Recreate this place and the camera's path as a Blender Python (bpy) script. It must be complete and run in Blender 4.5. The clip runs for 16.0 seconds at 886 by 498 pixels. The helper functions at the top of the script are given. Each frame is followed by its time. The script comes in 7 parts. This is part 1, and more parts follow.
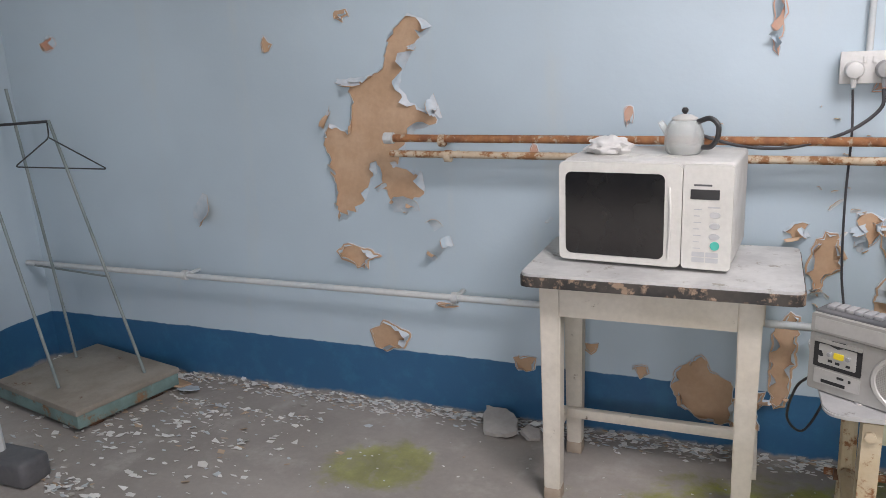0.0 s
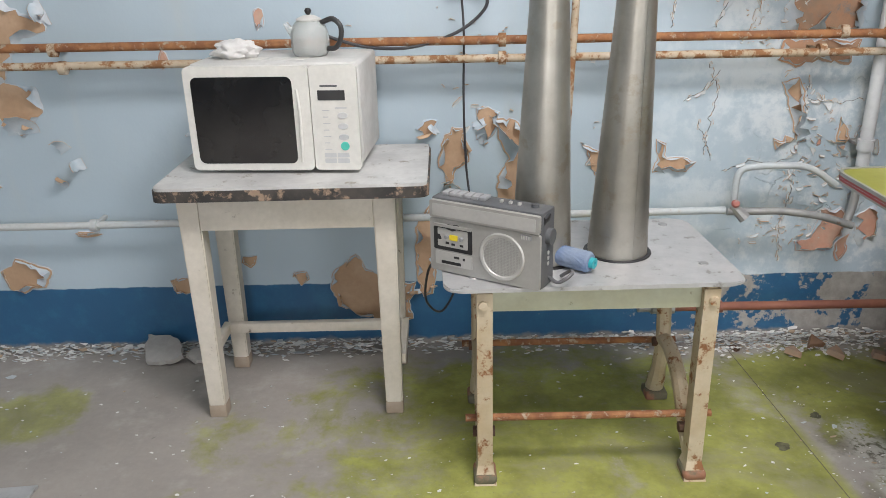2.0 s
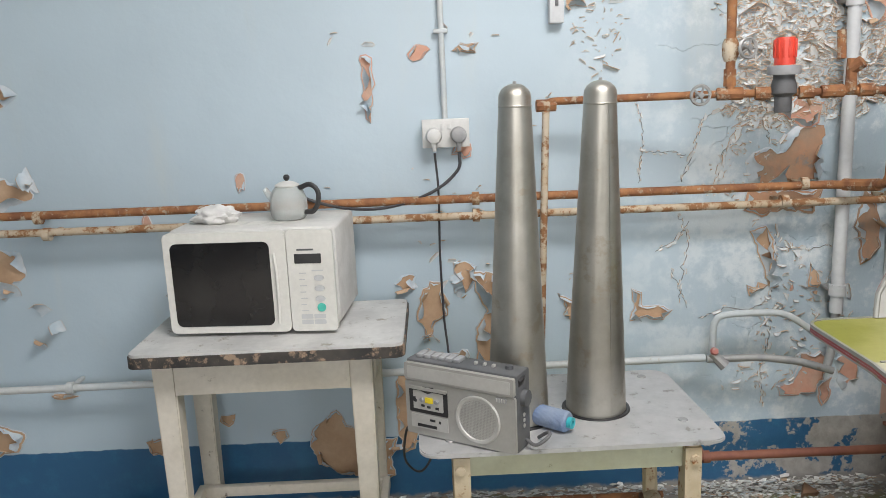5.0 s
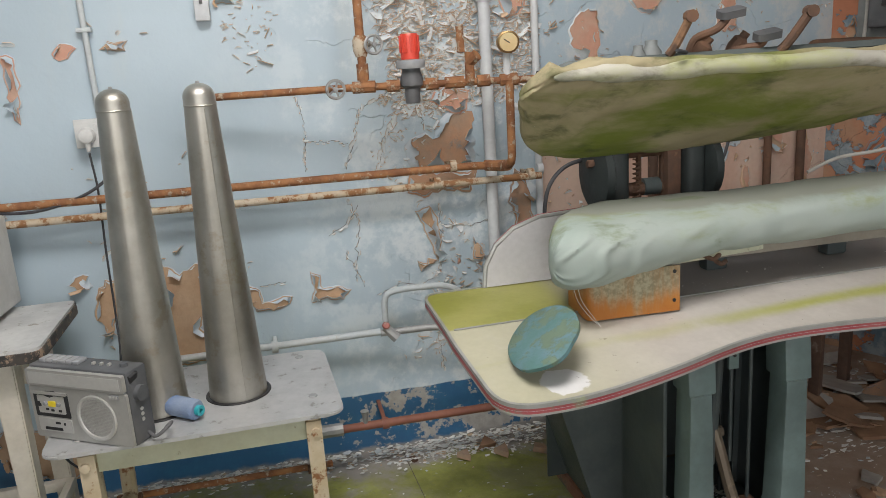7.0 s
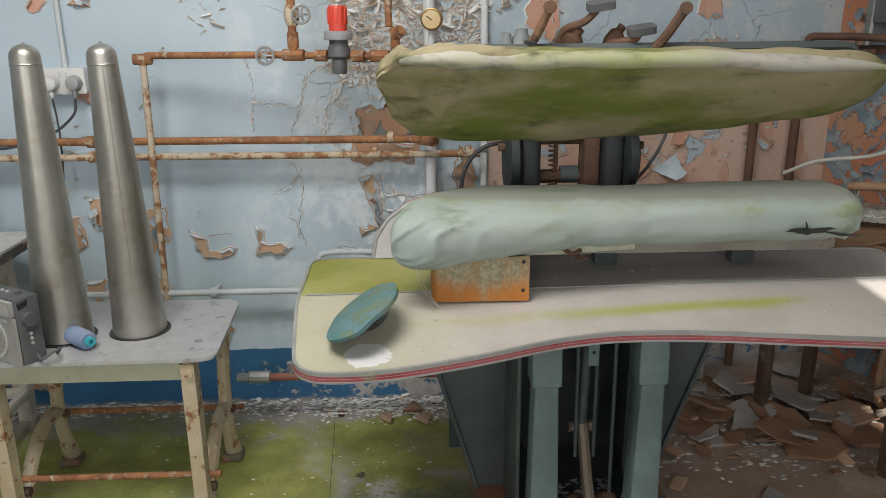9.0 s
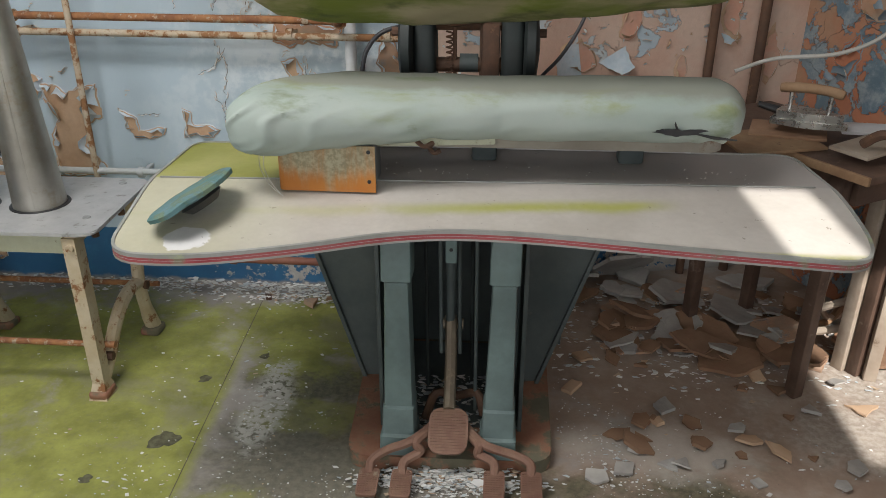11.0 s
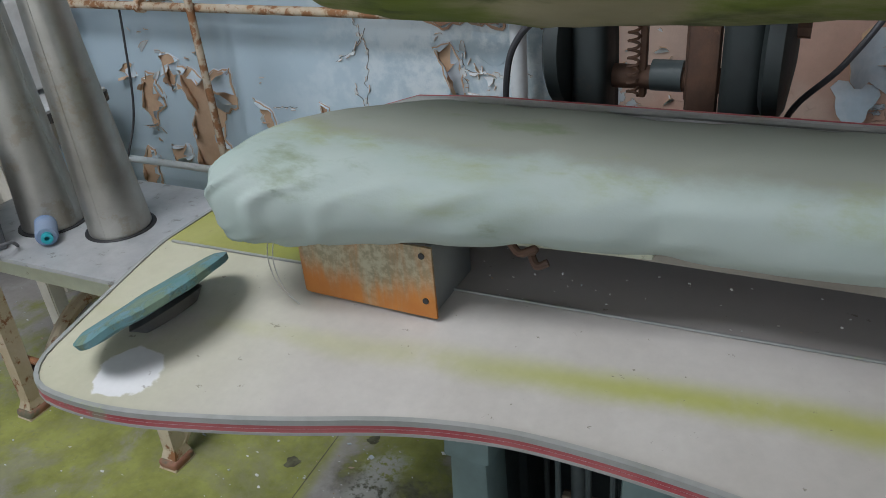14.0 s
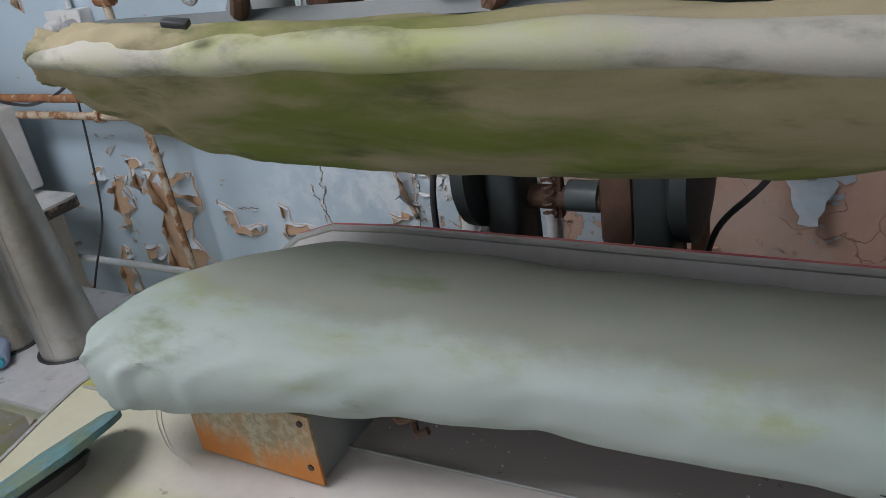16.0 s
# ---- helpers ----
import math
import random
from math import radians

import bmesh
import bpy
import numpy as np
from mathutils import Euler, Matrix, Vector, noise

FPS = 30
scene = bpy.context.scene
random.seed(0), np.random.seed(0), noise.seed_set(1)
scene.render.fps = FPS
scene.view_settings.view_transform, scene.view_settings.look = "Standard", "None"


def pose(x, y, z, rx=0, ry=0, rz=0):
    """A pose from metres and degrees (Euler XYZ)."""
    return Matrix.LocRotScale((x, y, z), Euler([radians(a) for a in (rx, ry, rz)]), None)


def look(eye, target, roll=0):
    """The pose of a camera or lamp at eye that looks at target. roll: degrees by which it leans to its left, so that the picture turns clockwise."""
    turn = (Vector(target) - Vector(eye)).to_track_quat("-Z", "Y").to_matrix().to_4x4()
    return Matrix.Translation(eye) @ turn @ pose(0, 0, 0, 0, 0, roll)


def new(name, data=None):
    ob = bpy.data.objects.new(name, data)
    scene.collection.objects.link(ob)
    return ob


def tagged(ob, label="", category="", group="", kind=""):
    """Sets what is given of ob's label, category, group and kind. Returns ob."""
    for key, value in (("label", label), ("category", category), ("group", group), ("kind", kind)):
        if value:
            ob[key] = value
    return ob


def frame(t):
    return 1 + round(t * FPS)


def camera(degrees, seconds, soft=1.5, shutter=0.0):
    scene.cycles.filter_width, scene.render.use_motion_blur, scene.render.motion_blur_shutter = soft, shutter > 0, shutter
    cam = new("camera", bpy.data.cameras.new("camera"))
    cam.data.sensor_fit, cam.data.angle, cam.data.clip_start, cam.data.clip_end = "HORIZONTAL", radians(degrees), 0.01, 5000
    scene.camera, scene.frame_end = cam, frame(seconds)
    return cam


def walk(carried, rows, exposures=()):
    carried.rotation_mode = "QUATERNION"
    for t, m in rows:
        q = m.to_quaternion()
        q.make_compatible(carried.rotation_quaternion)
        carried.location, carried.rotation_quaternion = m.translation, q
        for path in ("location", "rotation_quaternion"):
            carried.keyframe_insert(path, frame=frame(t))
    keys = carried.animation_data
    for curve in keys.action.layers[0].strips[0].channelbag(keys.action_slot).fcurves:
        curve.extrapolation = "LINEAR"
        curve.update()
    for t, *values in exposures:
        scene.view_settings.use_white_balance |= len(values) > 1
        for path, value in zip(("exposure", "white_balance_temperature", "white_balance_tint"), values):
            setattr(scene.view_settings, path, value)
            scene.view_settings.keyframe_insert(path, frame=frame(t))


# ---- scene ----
cam = camera(59.2, 16.0, soft=0.6)
PATH = [
    (0, (1.025, 0.194, 1.409), (0.281, 1.978, 0.896), -2.7),
    (0.5, (1.086, 0.205, 1.396), (0.642, 2.075, 0.84), -2.0),
    (1, (1.154, 0.216, 1.388), (0.982, 2.117, 0.792), -2.5),
    (1.5, (1.181, 0.228, 1.375), (1.128, 2.119, 0.726), -1.7),
    (2, (1.196, 0.236, 1.356), (1.185, 2.099, 0.628), -1.4),
    (2.5, (1.202, 0.244, 1.343), (1.188, 2.075, 0.539), -1.6),
    (3, (1.207, 0.247, 1.334), (1.19, 2.078, 0.53), -1.3),
    (3.5, (1.211, 0.253, 1.353), (1.197, 2.108, 0.606), -2.0),
    (3.7, (1.213, 0.249, 1.357), (1.188, 2.119, 0.648), -2.4),
    (5.8, (1.352, 0.243, 1.468), (1.485, 2.212, 1.143), -3.2),
    (6, (1.441, 0.214, 1.469), (1.626, 2.174, 1.116), -3.6),
    (6.5, (1.65, 0.127, 1.481), (1.925, 2.063, 1.06), -4.0),
    (7, (1.829, 0.073, 1.476), (2.219, 1.971, 0.978), -3.7),
    (7.5, (2.008, 0.046, 1.464), (2.307, 1.949, 0.927), -3.2),
    (8, (2.175, 0.026, 1.478), (2.396, 1.936, 0.926), -0.2),
    (8.2, (2.234, 0.006, 1.483), (2.428, 1.92, 0.936), -0.1),
    (10.3, (2.908, -0.131, 1.532), (2.879, 1.759, 0.878), -0.7),
    (10.5, (2.96, -0.124, 1.533), (2.986, 1.773, 0.9), -0.1),
    (11, (3.085, -0.014, 1.48), (2.955, 1.798, 0.643), 0.1),
    (11.5, (3.109, 0.138, 1.402), (2.986, 1.856, 0.384), -0.8),
    (12, (3.061, 0.365, 1.307), (2.975, 1.963, 0.106), -0.4),
    (12.4, (3.049, 0.541, 1.281), (2.881, 2.113, 0.056), -1.9),
    (12.5, (3.025, 0.565, 1.287), (2.86, 2.153, 0.082), -2.3),
    (13, (3.063, 0.766, 1.354), (2.724, 2.469, 0.362), -2.7),
    (13.5, (3.162, 0.904, 1.361), (2.583, 2.536, 0.361), -3.2),
    (14, (3.261, 0.954, 1.439), (2.429, 2.497, 0.478), -5.1),
    (14.5, (3.329, 0.994, 1.538), (2.486, 2.558, 0.62), -6.3),
    (15, (3.422, 1.032, 1.588), (2.586, 2.605, 0.679), -8.4),
    (15.5, (3.438, 1.078, 1.582), (2.538, 2.637, 0.71), -8.0),
    (16, (3.414, 1.176, 1.534), (2.477, 2.719, 0.673), -8.9),
]
walk(cam, [(t, look(eye, target, roll)) for t, eye, target, roll in PATH],
     exposures=[(0, 0.76, 6500, 19), (1, 0.84, 6500, 21), (2, 0.84, 6500, 14), (3.7, 0.82, 6500, 11), (6, 0.52, 6600, 13), (8, 0.34, 6650, 11), (10.5, 0.32, 6500, 11), (12, 0.38, 6600, 11), (12.5, 0.32, 6500, 10),
                (13.5, 0.2, 5850, 8), (14.5, 0.08, 5950, 13), (16, 0.04, 6050, 15)])

# ---- light ----
world = bpy.data.worlds.new("sky")
scene.world = world
world.use_nodes = True
wn = world.node_tree
sky = wn.nodes.new("ShaderNodeTexSky")
sky.sky_type = "NISHITA"
sky.sun_disc = False
sky.sun_elevation, sky.sun_rotation = radians(45), radians(165.5)
wn.links.new(sky.outputs[0], wn.nodes["Background"].inputs[0])
wn.nodes["Background"].inputs[1].default_value = 0.06

sun_data = bpy.data.lights.new("sun", "SUN")
sun_data.energy, sun_data.angle, sun_data.color = 5.0, radians(0.6), (1.0, 0.97, 0.92)
sun = new("sun", sun_data)
sun.matrix_world = look((0.25 * 8, -0.97 * 8, 8), (0, 0, 0))


def window_light(name, place, target, sx, sy, watts, color):
    data = bpy.data.lights.new(name, "AREA")
    data.shape, data.size, data.size_y, data.energy, data.color = "RECTANGLE", sx, sy, watts, color
    ob = new(name, data)
    ob.matrix_world = look(place, target)
    return ob


window_light("window_daylight", (1.05, -2.74, 1.80), (2.3, 2.8, 0.8), 1.0, 1.5, 25, (1.0, 0.985, 0.97))
# fill added overhead to brighten wall and floor; its roof opening is assumed
window_light("overhead_fill", (1.90, 0.9, 2.985), (1.75, 1.60, 0.0), 1.3, 0.75, 47, (1.0, 0.985, 0.97))
window_light("skylight_daylight", (4.9, -0.6, 2.98), (4.5, -0.2, 0.0), 1.2, 0.6, 8, (1.0, 0.98, 0.95))
# fill added for the press side; the window behind it is assumed
window_light("press_front_fill", (3.6, -2.74, 1.85), (3.2, 2.8, 1.0), 1.5, 1.4, 19, (1.0, 0.985, 0.97))


# ---- materials ----
def node_mat(name):
    m = bpy.data.materials.new(name)
    m.use_nodes = True
    return m, m.node_tree.nodes, m.node_tree.links, m.node_tree.nodes["Principled BSDF"]


def rgb(c):
    return (c[0], c[1], c[2], 1.0)


class Graph:
    """Short ways to wire shader nodes."""

    def __init__(self, name):
        self.m, self.n, self.l, self.b = node_mat(name)
        self.co = self.n.new("ShaderNodeTexCoord").outputs["Object"]
        self.pos = self.n.new("ShaderNodeNewGeometry").outputs["Position"]

    def put(self, socket, v):
        if isinstance(v, (int, float)):
            socket.default_value = v
        elif isinstance(v, tuple):
            socket.default_value = rgb(v) if len(socket.default_value) == 4 else v
        else:
            self.l.new(v, socket)

    def noise(self, scale, detail=5.0, rough=0.6, distort=0.0, co=None):
        t = self.n.new("ShaderNodeTexNoise")
        t.inputs["Scale"].default_value, t.inputs["Detail"].default_value = scale, detail
        t.inputs["Roughness"].default_value, t.inputs["Distortion"].default_value = rough, distort
        self.l.new(co or self.co, t.inputs["Vector"])
        return t.outputs["Fac"]

    def voronoi(self, scale, feature="DISTANCE_TO_EDGE", co=None):
        t = self.n.new("ShaderNodeTexVoronoi")
        t.feature = feature
        t.inputs["Scale"].default_value = scale
        self.l.new(co or self.co, t.inputs["Vector"])
        return t.outputs["Distance"]

    def step(self, v, a, b, lo=0.0, hi=1.0):
        t = self.n.new("ShaderNodeMapRange")
        t.interpolation_type = "SMOOTHSTEP"
        for i, x in enumerate((v, a, b, lo, hi)):
            self.put(t.inputs[i], x)
        return t.outputs[0]

    def math(self, op, a, b=0.0, c=None):
        t = self.n.new("ShaderNodeMath")
        t.operation = op
        self.put(t.inputs[0], a)
        self.put(t.inputs[1], b)
        if c is not None:
            self.put(t.inputs[2], c)
        return t.outputs[0]

    def mix(self, f, a, b, blend="MIX"):
        t = self.n.new("ShaderNodeMix")
        t.data_type, t.blend_type = "RGBA", blend
        self.put(t.inputs[0], f)
        self.put(t.inputs[6], a)
        self.put(t.inputs[7], b)
        return t.outputs[2]

    def axis(self, i):
        t = self.n.new("ShaderNodeSeparateXYZ")
        self.l.new(self.pos, t.inputs[0])
        return t.outputs[i]

    def stretch(self, sx, sy, sz, co=None):
        t = self.n.new("ShaderNodeMapping")
        t.inputs["Scale"].default_value = (sx, sy, sz)
        self.l.new(co or self.co, t.inputs["Vector"])
        return t.outputs[0]

    def spot(self, x, y, rx, ry, wobble=None):
        """1 at the middle of an ellipse on the ground, falling to 0 past its edge."""
        dx = self.math("MULTIPLY", self.math("SUBTRACT", self.axis(0), x), 1 / rx)
        dy = self.math("MULTIPLY", self.math("SUBTRACT", self.axis(1), y), 1 / ry)
        d = self.math("SQRT", self.math("ADD", self.math("MULTIPLY", dx, dx), self.math("MULTIPLY", dy, dy)))
        if wobble is not None:
            d = self.math("ADD", d, wobble)
        return self.step(d, 0.55, 1.15, 1.0, 0.0)

    def bump(self, h, strength=0.3, dist=0.01):
        t = self.n.new("ShaderNodeBump")
        t.inputs["Strength"].default_value, t.inputs["Distance"].default_value = strength, dist
        self.l.new(h, t.inputs["Height"])
        self.l.new(t.outputs[0], self.b.inputs["Normal"])

    def done(self, color, rough=0.6, metal=0.0):
        self.put(self.b.inputs["Base Color"], color)
        self.put(self.b.inputs["Roughness"], rough)
        self.put(self.b.inputs["Metallic"], metal)
        return self.m


def surf(name, c1, c2, scale=6.0, rough=0.6, metal=0.0, stain=None, amount=0.45, stain_scale=9.0, bump=0.15, fine=60.0, vary=0.0):
    """A worn surface: two tones, fine grain, and stains with an edge of their own."""
    g = Graph(name)
    a = g.noise(scale)
    col = g.mix(g.step(a, 0.35, 0.65), c1, c2)
    f = g.noise(fine, 4)
    col = g.mix(0.35, col, g.mix(f, (0.35, 0.35, 0.35), (1.0, 1.0, 1.0)), "MULTIPLY")
    r = g.math("MULTIPLY_ADD", f, 0.25, rough - 0.12)
    if stain:
        k = g.noise(stain_scale, 8, 0.68)
        s = g.step(k, 1 - amount - 0.06, 1 - amount + 0.03)
        col = g.mix(s, col, g.mix(g.noise(fine * 0.5), tuple(x * 0.6 for x in stain), stain))
        r = g.math("MULTIPLY_ADD", s, 0.2, r)
        f = g.math("SUBTRACT", f, g.math("MULTIPLY", s, 0.8))
    if vary:
        info = g.n.new("ShaderNodeObjectInfo")
        col = g.mix(vary, col, g.mix(info.outputs["Random"], (0.3, 0.3, 0.3), (1.0, 1.0, 1.0)), "MULTIPLY")
    g.bump(f, bump, 0.004)
    return g.done(col, r, metal)


BLUE, PALE, NAVY = (0.478, 0.585, 0.655), (0.62, 0.67, 0.71), (0.030, 0.115, 0.23)
TAN, TAN_DARK, SALMON, BRICK = (0.60, 0.42, 0.28), (0.42, 0.27, 0.17), (0.66, 0.36, 0.26), (0.50, 0.20, 0.11)


def wall_paint(name, bare_from, bare_full, bare_a, bare_b, base_bare, coat=BLUE, band=True, low_bare=0.0, cracks=0.85, chalky=(0.73, 0.77, 0.78)):
    """Gloss blue wall paint, cracked and flaking to plaster more and more along x, over a dark blue skirting band."""
    g = Graph(name)
    x, z = g.axis(0), g.axis(2)
    big = g.noise(1.3, 3, 0.5, co=g.pos)
    col = g.mix(g.step(big, 0.3, 0.7), coat, tuple(c * 0.88 for c in coat))
    streak = g.noise(4.0, 6, 0.7, co=g.stretch(1, 1, 0.18, g.pos))
    col = g.mix(g.step(streak, 0.52, 0.8, 0.0, 0.35), col, (0.55, 0.56, 0.50))
    wear = g.step(x, bare_from, bare_full)
    chalk = g.noise(7.0, 8, 0.72, co=g.pos)
    col = g.mix(g.math("MULTIPLY", g.step(chalk, 0.46, 0.62, 0.0, 0.85), wear), col, chalky)
    n = g.noise(5.2, 9, 0.66, 0.4, co=g.pos)
    cut = g.math("MULTIPLY_ADD", wear, -base_bare, 0.78)
    if low_bare:
        cut = g.math("SUBTRACT", cut, g.math("MULTIPLY", g.step(g.math("ADD", z, g.math("MULTIPLY", big, 0.3)), 1.62, 1.42), low_bare))
    bare = g.step(n, cut, g.math("ADD", cut, 0.012))
    plaster = g.mix(g.step(g.noise(3.0, 4, co=g.pos), 0.42, 0.58), bare_a, bare_b)
    plaster = g.mix(0.4, plaster, g.mix(g.noise(40, 5, co=g.pos), (0.5, 0.5, 0.5), (1.0, 1.0, 1.0)), "MULTIPLY")
    col = g.mix(bare, col, plaster)
    warped = g.n.new("ShaderNodeVectorMath")
    warped.operation = "ADD"
    g.l.new(g.pos, warped.inputs[0])
    wob = g.n.new("ShaderNodeTexNoise")
    wob.inputs["Scale"].default_value = 5.0
    wob.inputs["Detail"].default_value = 5.0
    g.l.new(g.pos, wob.inputs["Vector"])
    half = g.n.new("ShaderNodeVectorMath")
    half.operation = "SCALE"
    half.inputs["Scale"].default_value = 0.26
    g.l.new(wob.outputs["Color"], half.inputs[0])
    g.l.new(half.outputs[0], warped.inputs[1])
    crack = g.step(g.voronoi(4.2, co=warped.outputs[0]), 0.0, 0.006, 1.0, 0.0)
    crack = g.math("MULTIPLY", crack, g.math("MULTIPLY", wear, g.step(g.noise(3.1, 3, co=g.pos), 0.50, 0.60)))
    col = g.mix(g.math("MULTIPLY", crack, cracks), col, (0.16, 0.15, 0.14))
    if band:
        edge = g.math("ADD", z, g.math("MULTIPLY_ADD", g.noise(14, 4, co=g.pos), 0.016, -0.008))
        inband = g.step(edge, 0.234, 0.238, 1.0, 0.0)
        navy = g.mix(g.step(g.noise(9, 7, 0.7, co=g.pos), 0.45, 0.7), NAVY, (0.035, 0.145, 0.27))
        gone = g.step(g.noise(8.5, 9, 0.7, co=g.pos), g.step(x, 0.9, 2.9, 0.74, 0.42), g.step(x, 0.9, 2.9, 0.76, 0.45))
        navy = g.mix(gone, navy, g.mix(g.noise(30, 4, co=g.pos), (0.22, 0.21, 0.19), (0.52, 0.50, 0.46)))
        low = g.step(g.math("ADD", z, g.math("MULTIPLY", g.noise(16, 5, co=g.pos), 0.05)), 0.03, 0.05, 1.0, 0.0)
        navy = g.mix(low, navy, (0.30, 0.29, 0.27))
        col = g.mix(inband, col, navy)
    h = g.math("ADD", g.math("MULTIPLY", bare, -1.0), g.math("MULTIPLY", crack, -0.8))
    h = g.math("ADD", h, g.math("MULTIPLY", g.noise(9, 6, co=g.pos), 0.35))
    h = g.math("ADD", h, g.math("MULTIPLY", g.math("MULTIPLY", chalk, wear), 0.8))
    g.bump(h, 0.8, 0.009)
    return g.done(col, g.step(bare, 0.0, 1.0, 0.36, 0.85))


wall_mat = wall_paint("blue gloss wall paint", 1.5, 2.6, TAN, SALMON, 0.13, cracks=0.35)
wall_ne_mat = wall_paint("flaking pink and blue wall paint", 2.2, 2.7, (0.68, 0.51, 0.41), (0.66, 0.44, 0.34), 0.10, low_bare=0.30, cracks=0.12, chalky=(0.60, 0.62, 0.62))
wall_e_mat = wall_paint("dull blue paint flaked to red brick", 2.5, 3.5, BRICK, (0.46, 0.27, 0.17), 0.30, coat=(0.14, 0.21, 0.26), band=False, chalky=(0.34, 0.38, 0.40))
plain_wall = wall_paint("plain blue wall paint", 9.0, 10.0, TAN, SALMON, 0.1)
plaster_mat = surf("bare tan plaster", TAN, (0.52, 0.35, 0.22), 7, 0.9, bump=0.3)
salmon_mat = surf("pink undercoat", SALMON, (0.62, 0.42, 0.32), 9, 0.85, bump=0.3)
brown_mat = surf("damp brown plaster", (0.40, 0.30, 0.22), (0.54, 0.31, 0.19), 8, 0.85, stain=(0.36, 0.33, 0.30), amount=0.4, bump=0.4)
curl_face = surf("peeled blue paint skin", BLUE, PALE, 12, 0.45, bump=0.1)
curl_white = surf("peeled white paint skin", (0.68, 0.74, 0.77), (0.76, 0.78, 0.77), 12, 0.5, bump=0.1)
curl_back = surf("papery back of peeled paint", (0.66, 0.47, 0.32), (0.56, 0.38, 0.24), 12, 0.9, bump=0.2)
ceiling_mat = surf("stained white ceiling", (0.74, 0.74, 0.72), (0.66, 0.65, 0.61), 2, 0.9, stain=(0.5, 0.44, 0.34), amount=0.35, stain_scale=2)
cream_paint = surf("worn cream gloss on wood", (0.73, 0.68, 0.59), (0.65, 0.60, 0.51), 5, 0.5, stain=(0.22, 0.17, 0.12), amount=0.30, stain_scale=16)
table_edge = surf("chipped black table edge", (0.035, 0.033, 0.032), (0.08, 0.07, 0.06), 12, 0.5, stain=(0.42, 0.30, 0.21), amount=0.42, stain_scale=22)
table_top = surf("dusty white enamel top", (0.66, 0.66, 0.64), (0.52, 0.52, 0.51), 7, 0.55, stain=(0.40, 0.38, 0.33), amount=0.36, stain_scale=18)
mw_white = surf("aged white plastic", (0.76, 0.75, 0.70), (0.71, 0.70, 0.65), 4, 0.4, bump=0.05)
mw_dust = surf("dusty white enamel", (0.70, 0.69, 0.66), (0.60, 0.59, 0.56), 9, 0.6, bump=0.1)
mw_glass = surf("dark smoked glass", (0.012, 0.012, 0.013), (0.02, 0.02, 0.02), 5, 0.14, bump=0.01)
black_plastic = surf("black plastic", (0.02, 0.02, 0.022), (0.04, 0.04, 0.04), 9, 0.45, bump=0.05)
grey_ink = surf("pale grey print", (0.50, 0.51, 0.52), (0.56, 0.57, 0.57), 9, 0.6)
green_ink = surf("sea green button", (0.06, 0.50, 0.40), (0.09, 0.55, 0.44), 9, 0.5)
rust = surf("rusty steel pipe", (0.25, 0.105, 0.05), (0.43, 0.20, 0.085), 18, 0.8, 0.15, stain=(0.58, 0.47, 0.35), amount=0.40, stain_scale=34, bump=0.6)
rust_cream = surf("cream paint rusting on pipe", (0.60, 0.51, 0.39), (0.50, 0.38, 0.25), 12, 0.7, stain=(0.33, 0.16, 0.07), amount=0.46, stain_scale=24, bump=0.3)
pipe_pale = surf("pale blue-grey painted pipe", (0.55, 0.60, 0.62), (0.62, 0.64, 0.63), 8, 0.5, stain=(0.48, 0.40, 0.32), amount=0.33, stain_scale=16)
pipe_white = surf("white painted downpipe", (0.72, 0.74, 0.75), (0.66, 0.68, 0.70), 8, 0.45, stain=(0.40, 0.36, 0.33), amount=0.27, stain_scale=14)
pipe_red = surf("red-brown painted pipe", (0.24, 0.09, 0.06), (0.32, 0.13, 0.08), 8, 0.6, stain=(0.45, 0.36, 0.28), amount=0.34)
grey_metal = surf("grey galvanised fitting", (0.36, 0.37, 0.37), (0.46, 0.46, 0.45), 12, 0.5, 0.5, stain=(0.30, 0.18, 0.11), amount=0.32)
white_plastic = surf("white socket plastic", (0.74, 0.74, 0.72), (0.68, 0.68, 0.66), 6, 0.4, bump=0.05)
grey_plastic = surf("grey plastic", (0.30, 0.31, 0.32), (0.38, 0.38, 0.38), 8, 0.5, bump=0.05)
dark_grey_plastic = surf("dark grey plastic", (0.09, 0.095, 0.10), (0.14, 0.14, 0.145), 8, 0.5, bump=0.05)
red_plastic = surf("red plastic cap", (0.78, 0.08, 0.05), (0.70, 0.07, 0.04), 6, 0.4, bump=0.05)
faded_red = surf("faded chipped red paint", (0.46, 0.13, 0.11), (0.52, 0.22, 0.18), 20, 0.6, stain=(0.40, 0.36, 0.32), amount=0.42, stain_scale=60)
cable_mat = surf("black rubber cable", (0.03, 0.03, 0.035), (0.06, 0.06, 0.065), 9, 0.55, bump=0.05)
white_cable = surf("dirty white cable", (0.60, 0.58, 0.54), (0.5, 0.48, 0.44), 9, 0.6, bump=0.05)
radio_silver = surf("silver-grey painted plastic", (0.40, 0.39, 0.36), (0.46, 0.45, 0.42), 5, 0.42, 0.25, bump=0.05)
radio_light = surf("pale silver plastic", (0.52, 0.51, 0.48), (0.57, 0.56, 0.53), 5, 0.4, 0.25, bump=0.05)
yellow_mat = surf("yellow label", (0.85, 0.66, 0.03), (0.82, 0.62, 0.03), 5, 0.5, bump=0.02)
thread_mat = surf("blue sewing thread", (0.13, 0.20, 0.35), (0.25, 0.31, 0.41), 6, 0.8, bump=0.4, fine=160)
teal_plastic = surf("teal plastic core", (0.03, 0.36, 0.42), (0.04, 0.42, 0.46), 6, 0.4)
cloth_white = surf("crumpled white rag", (0.76, 0.75, 0.73), (0.70, 0.69, 0.67), 10, 0.9, bump=0.3)
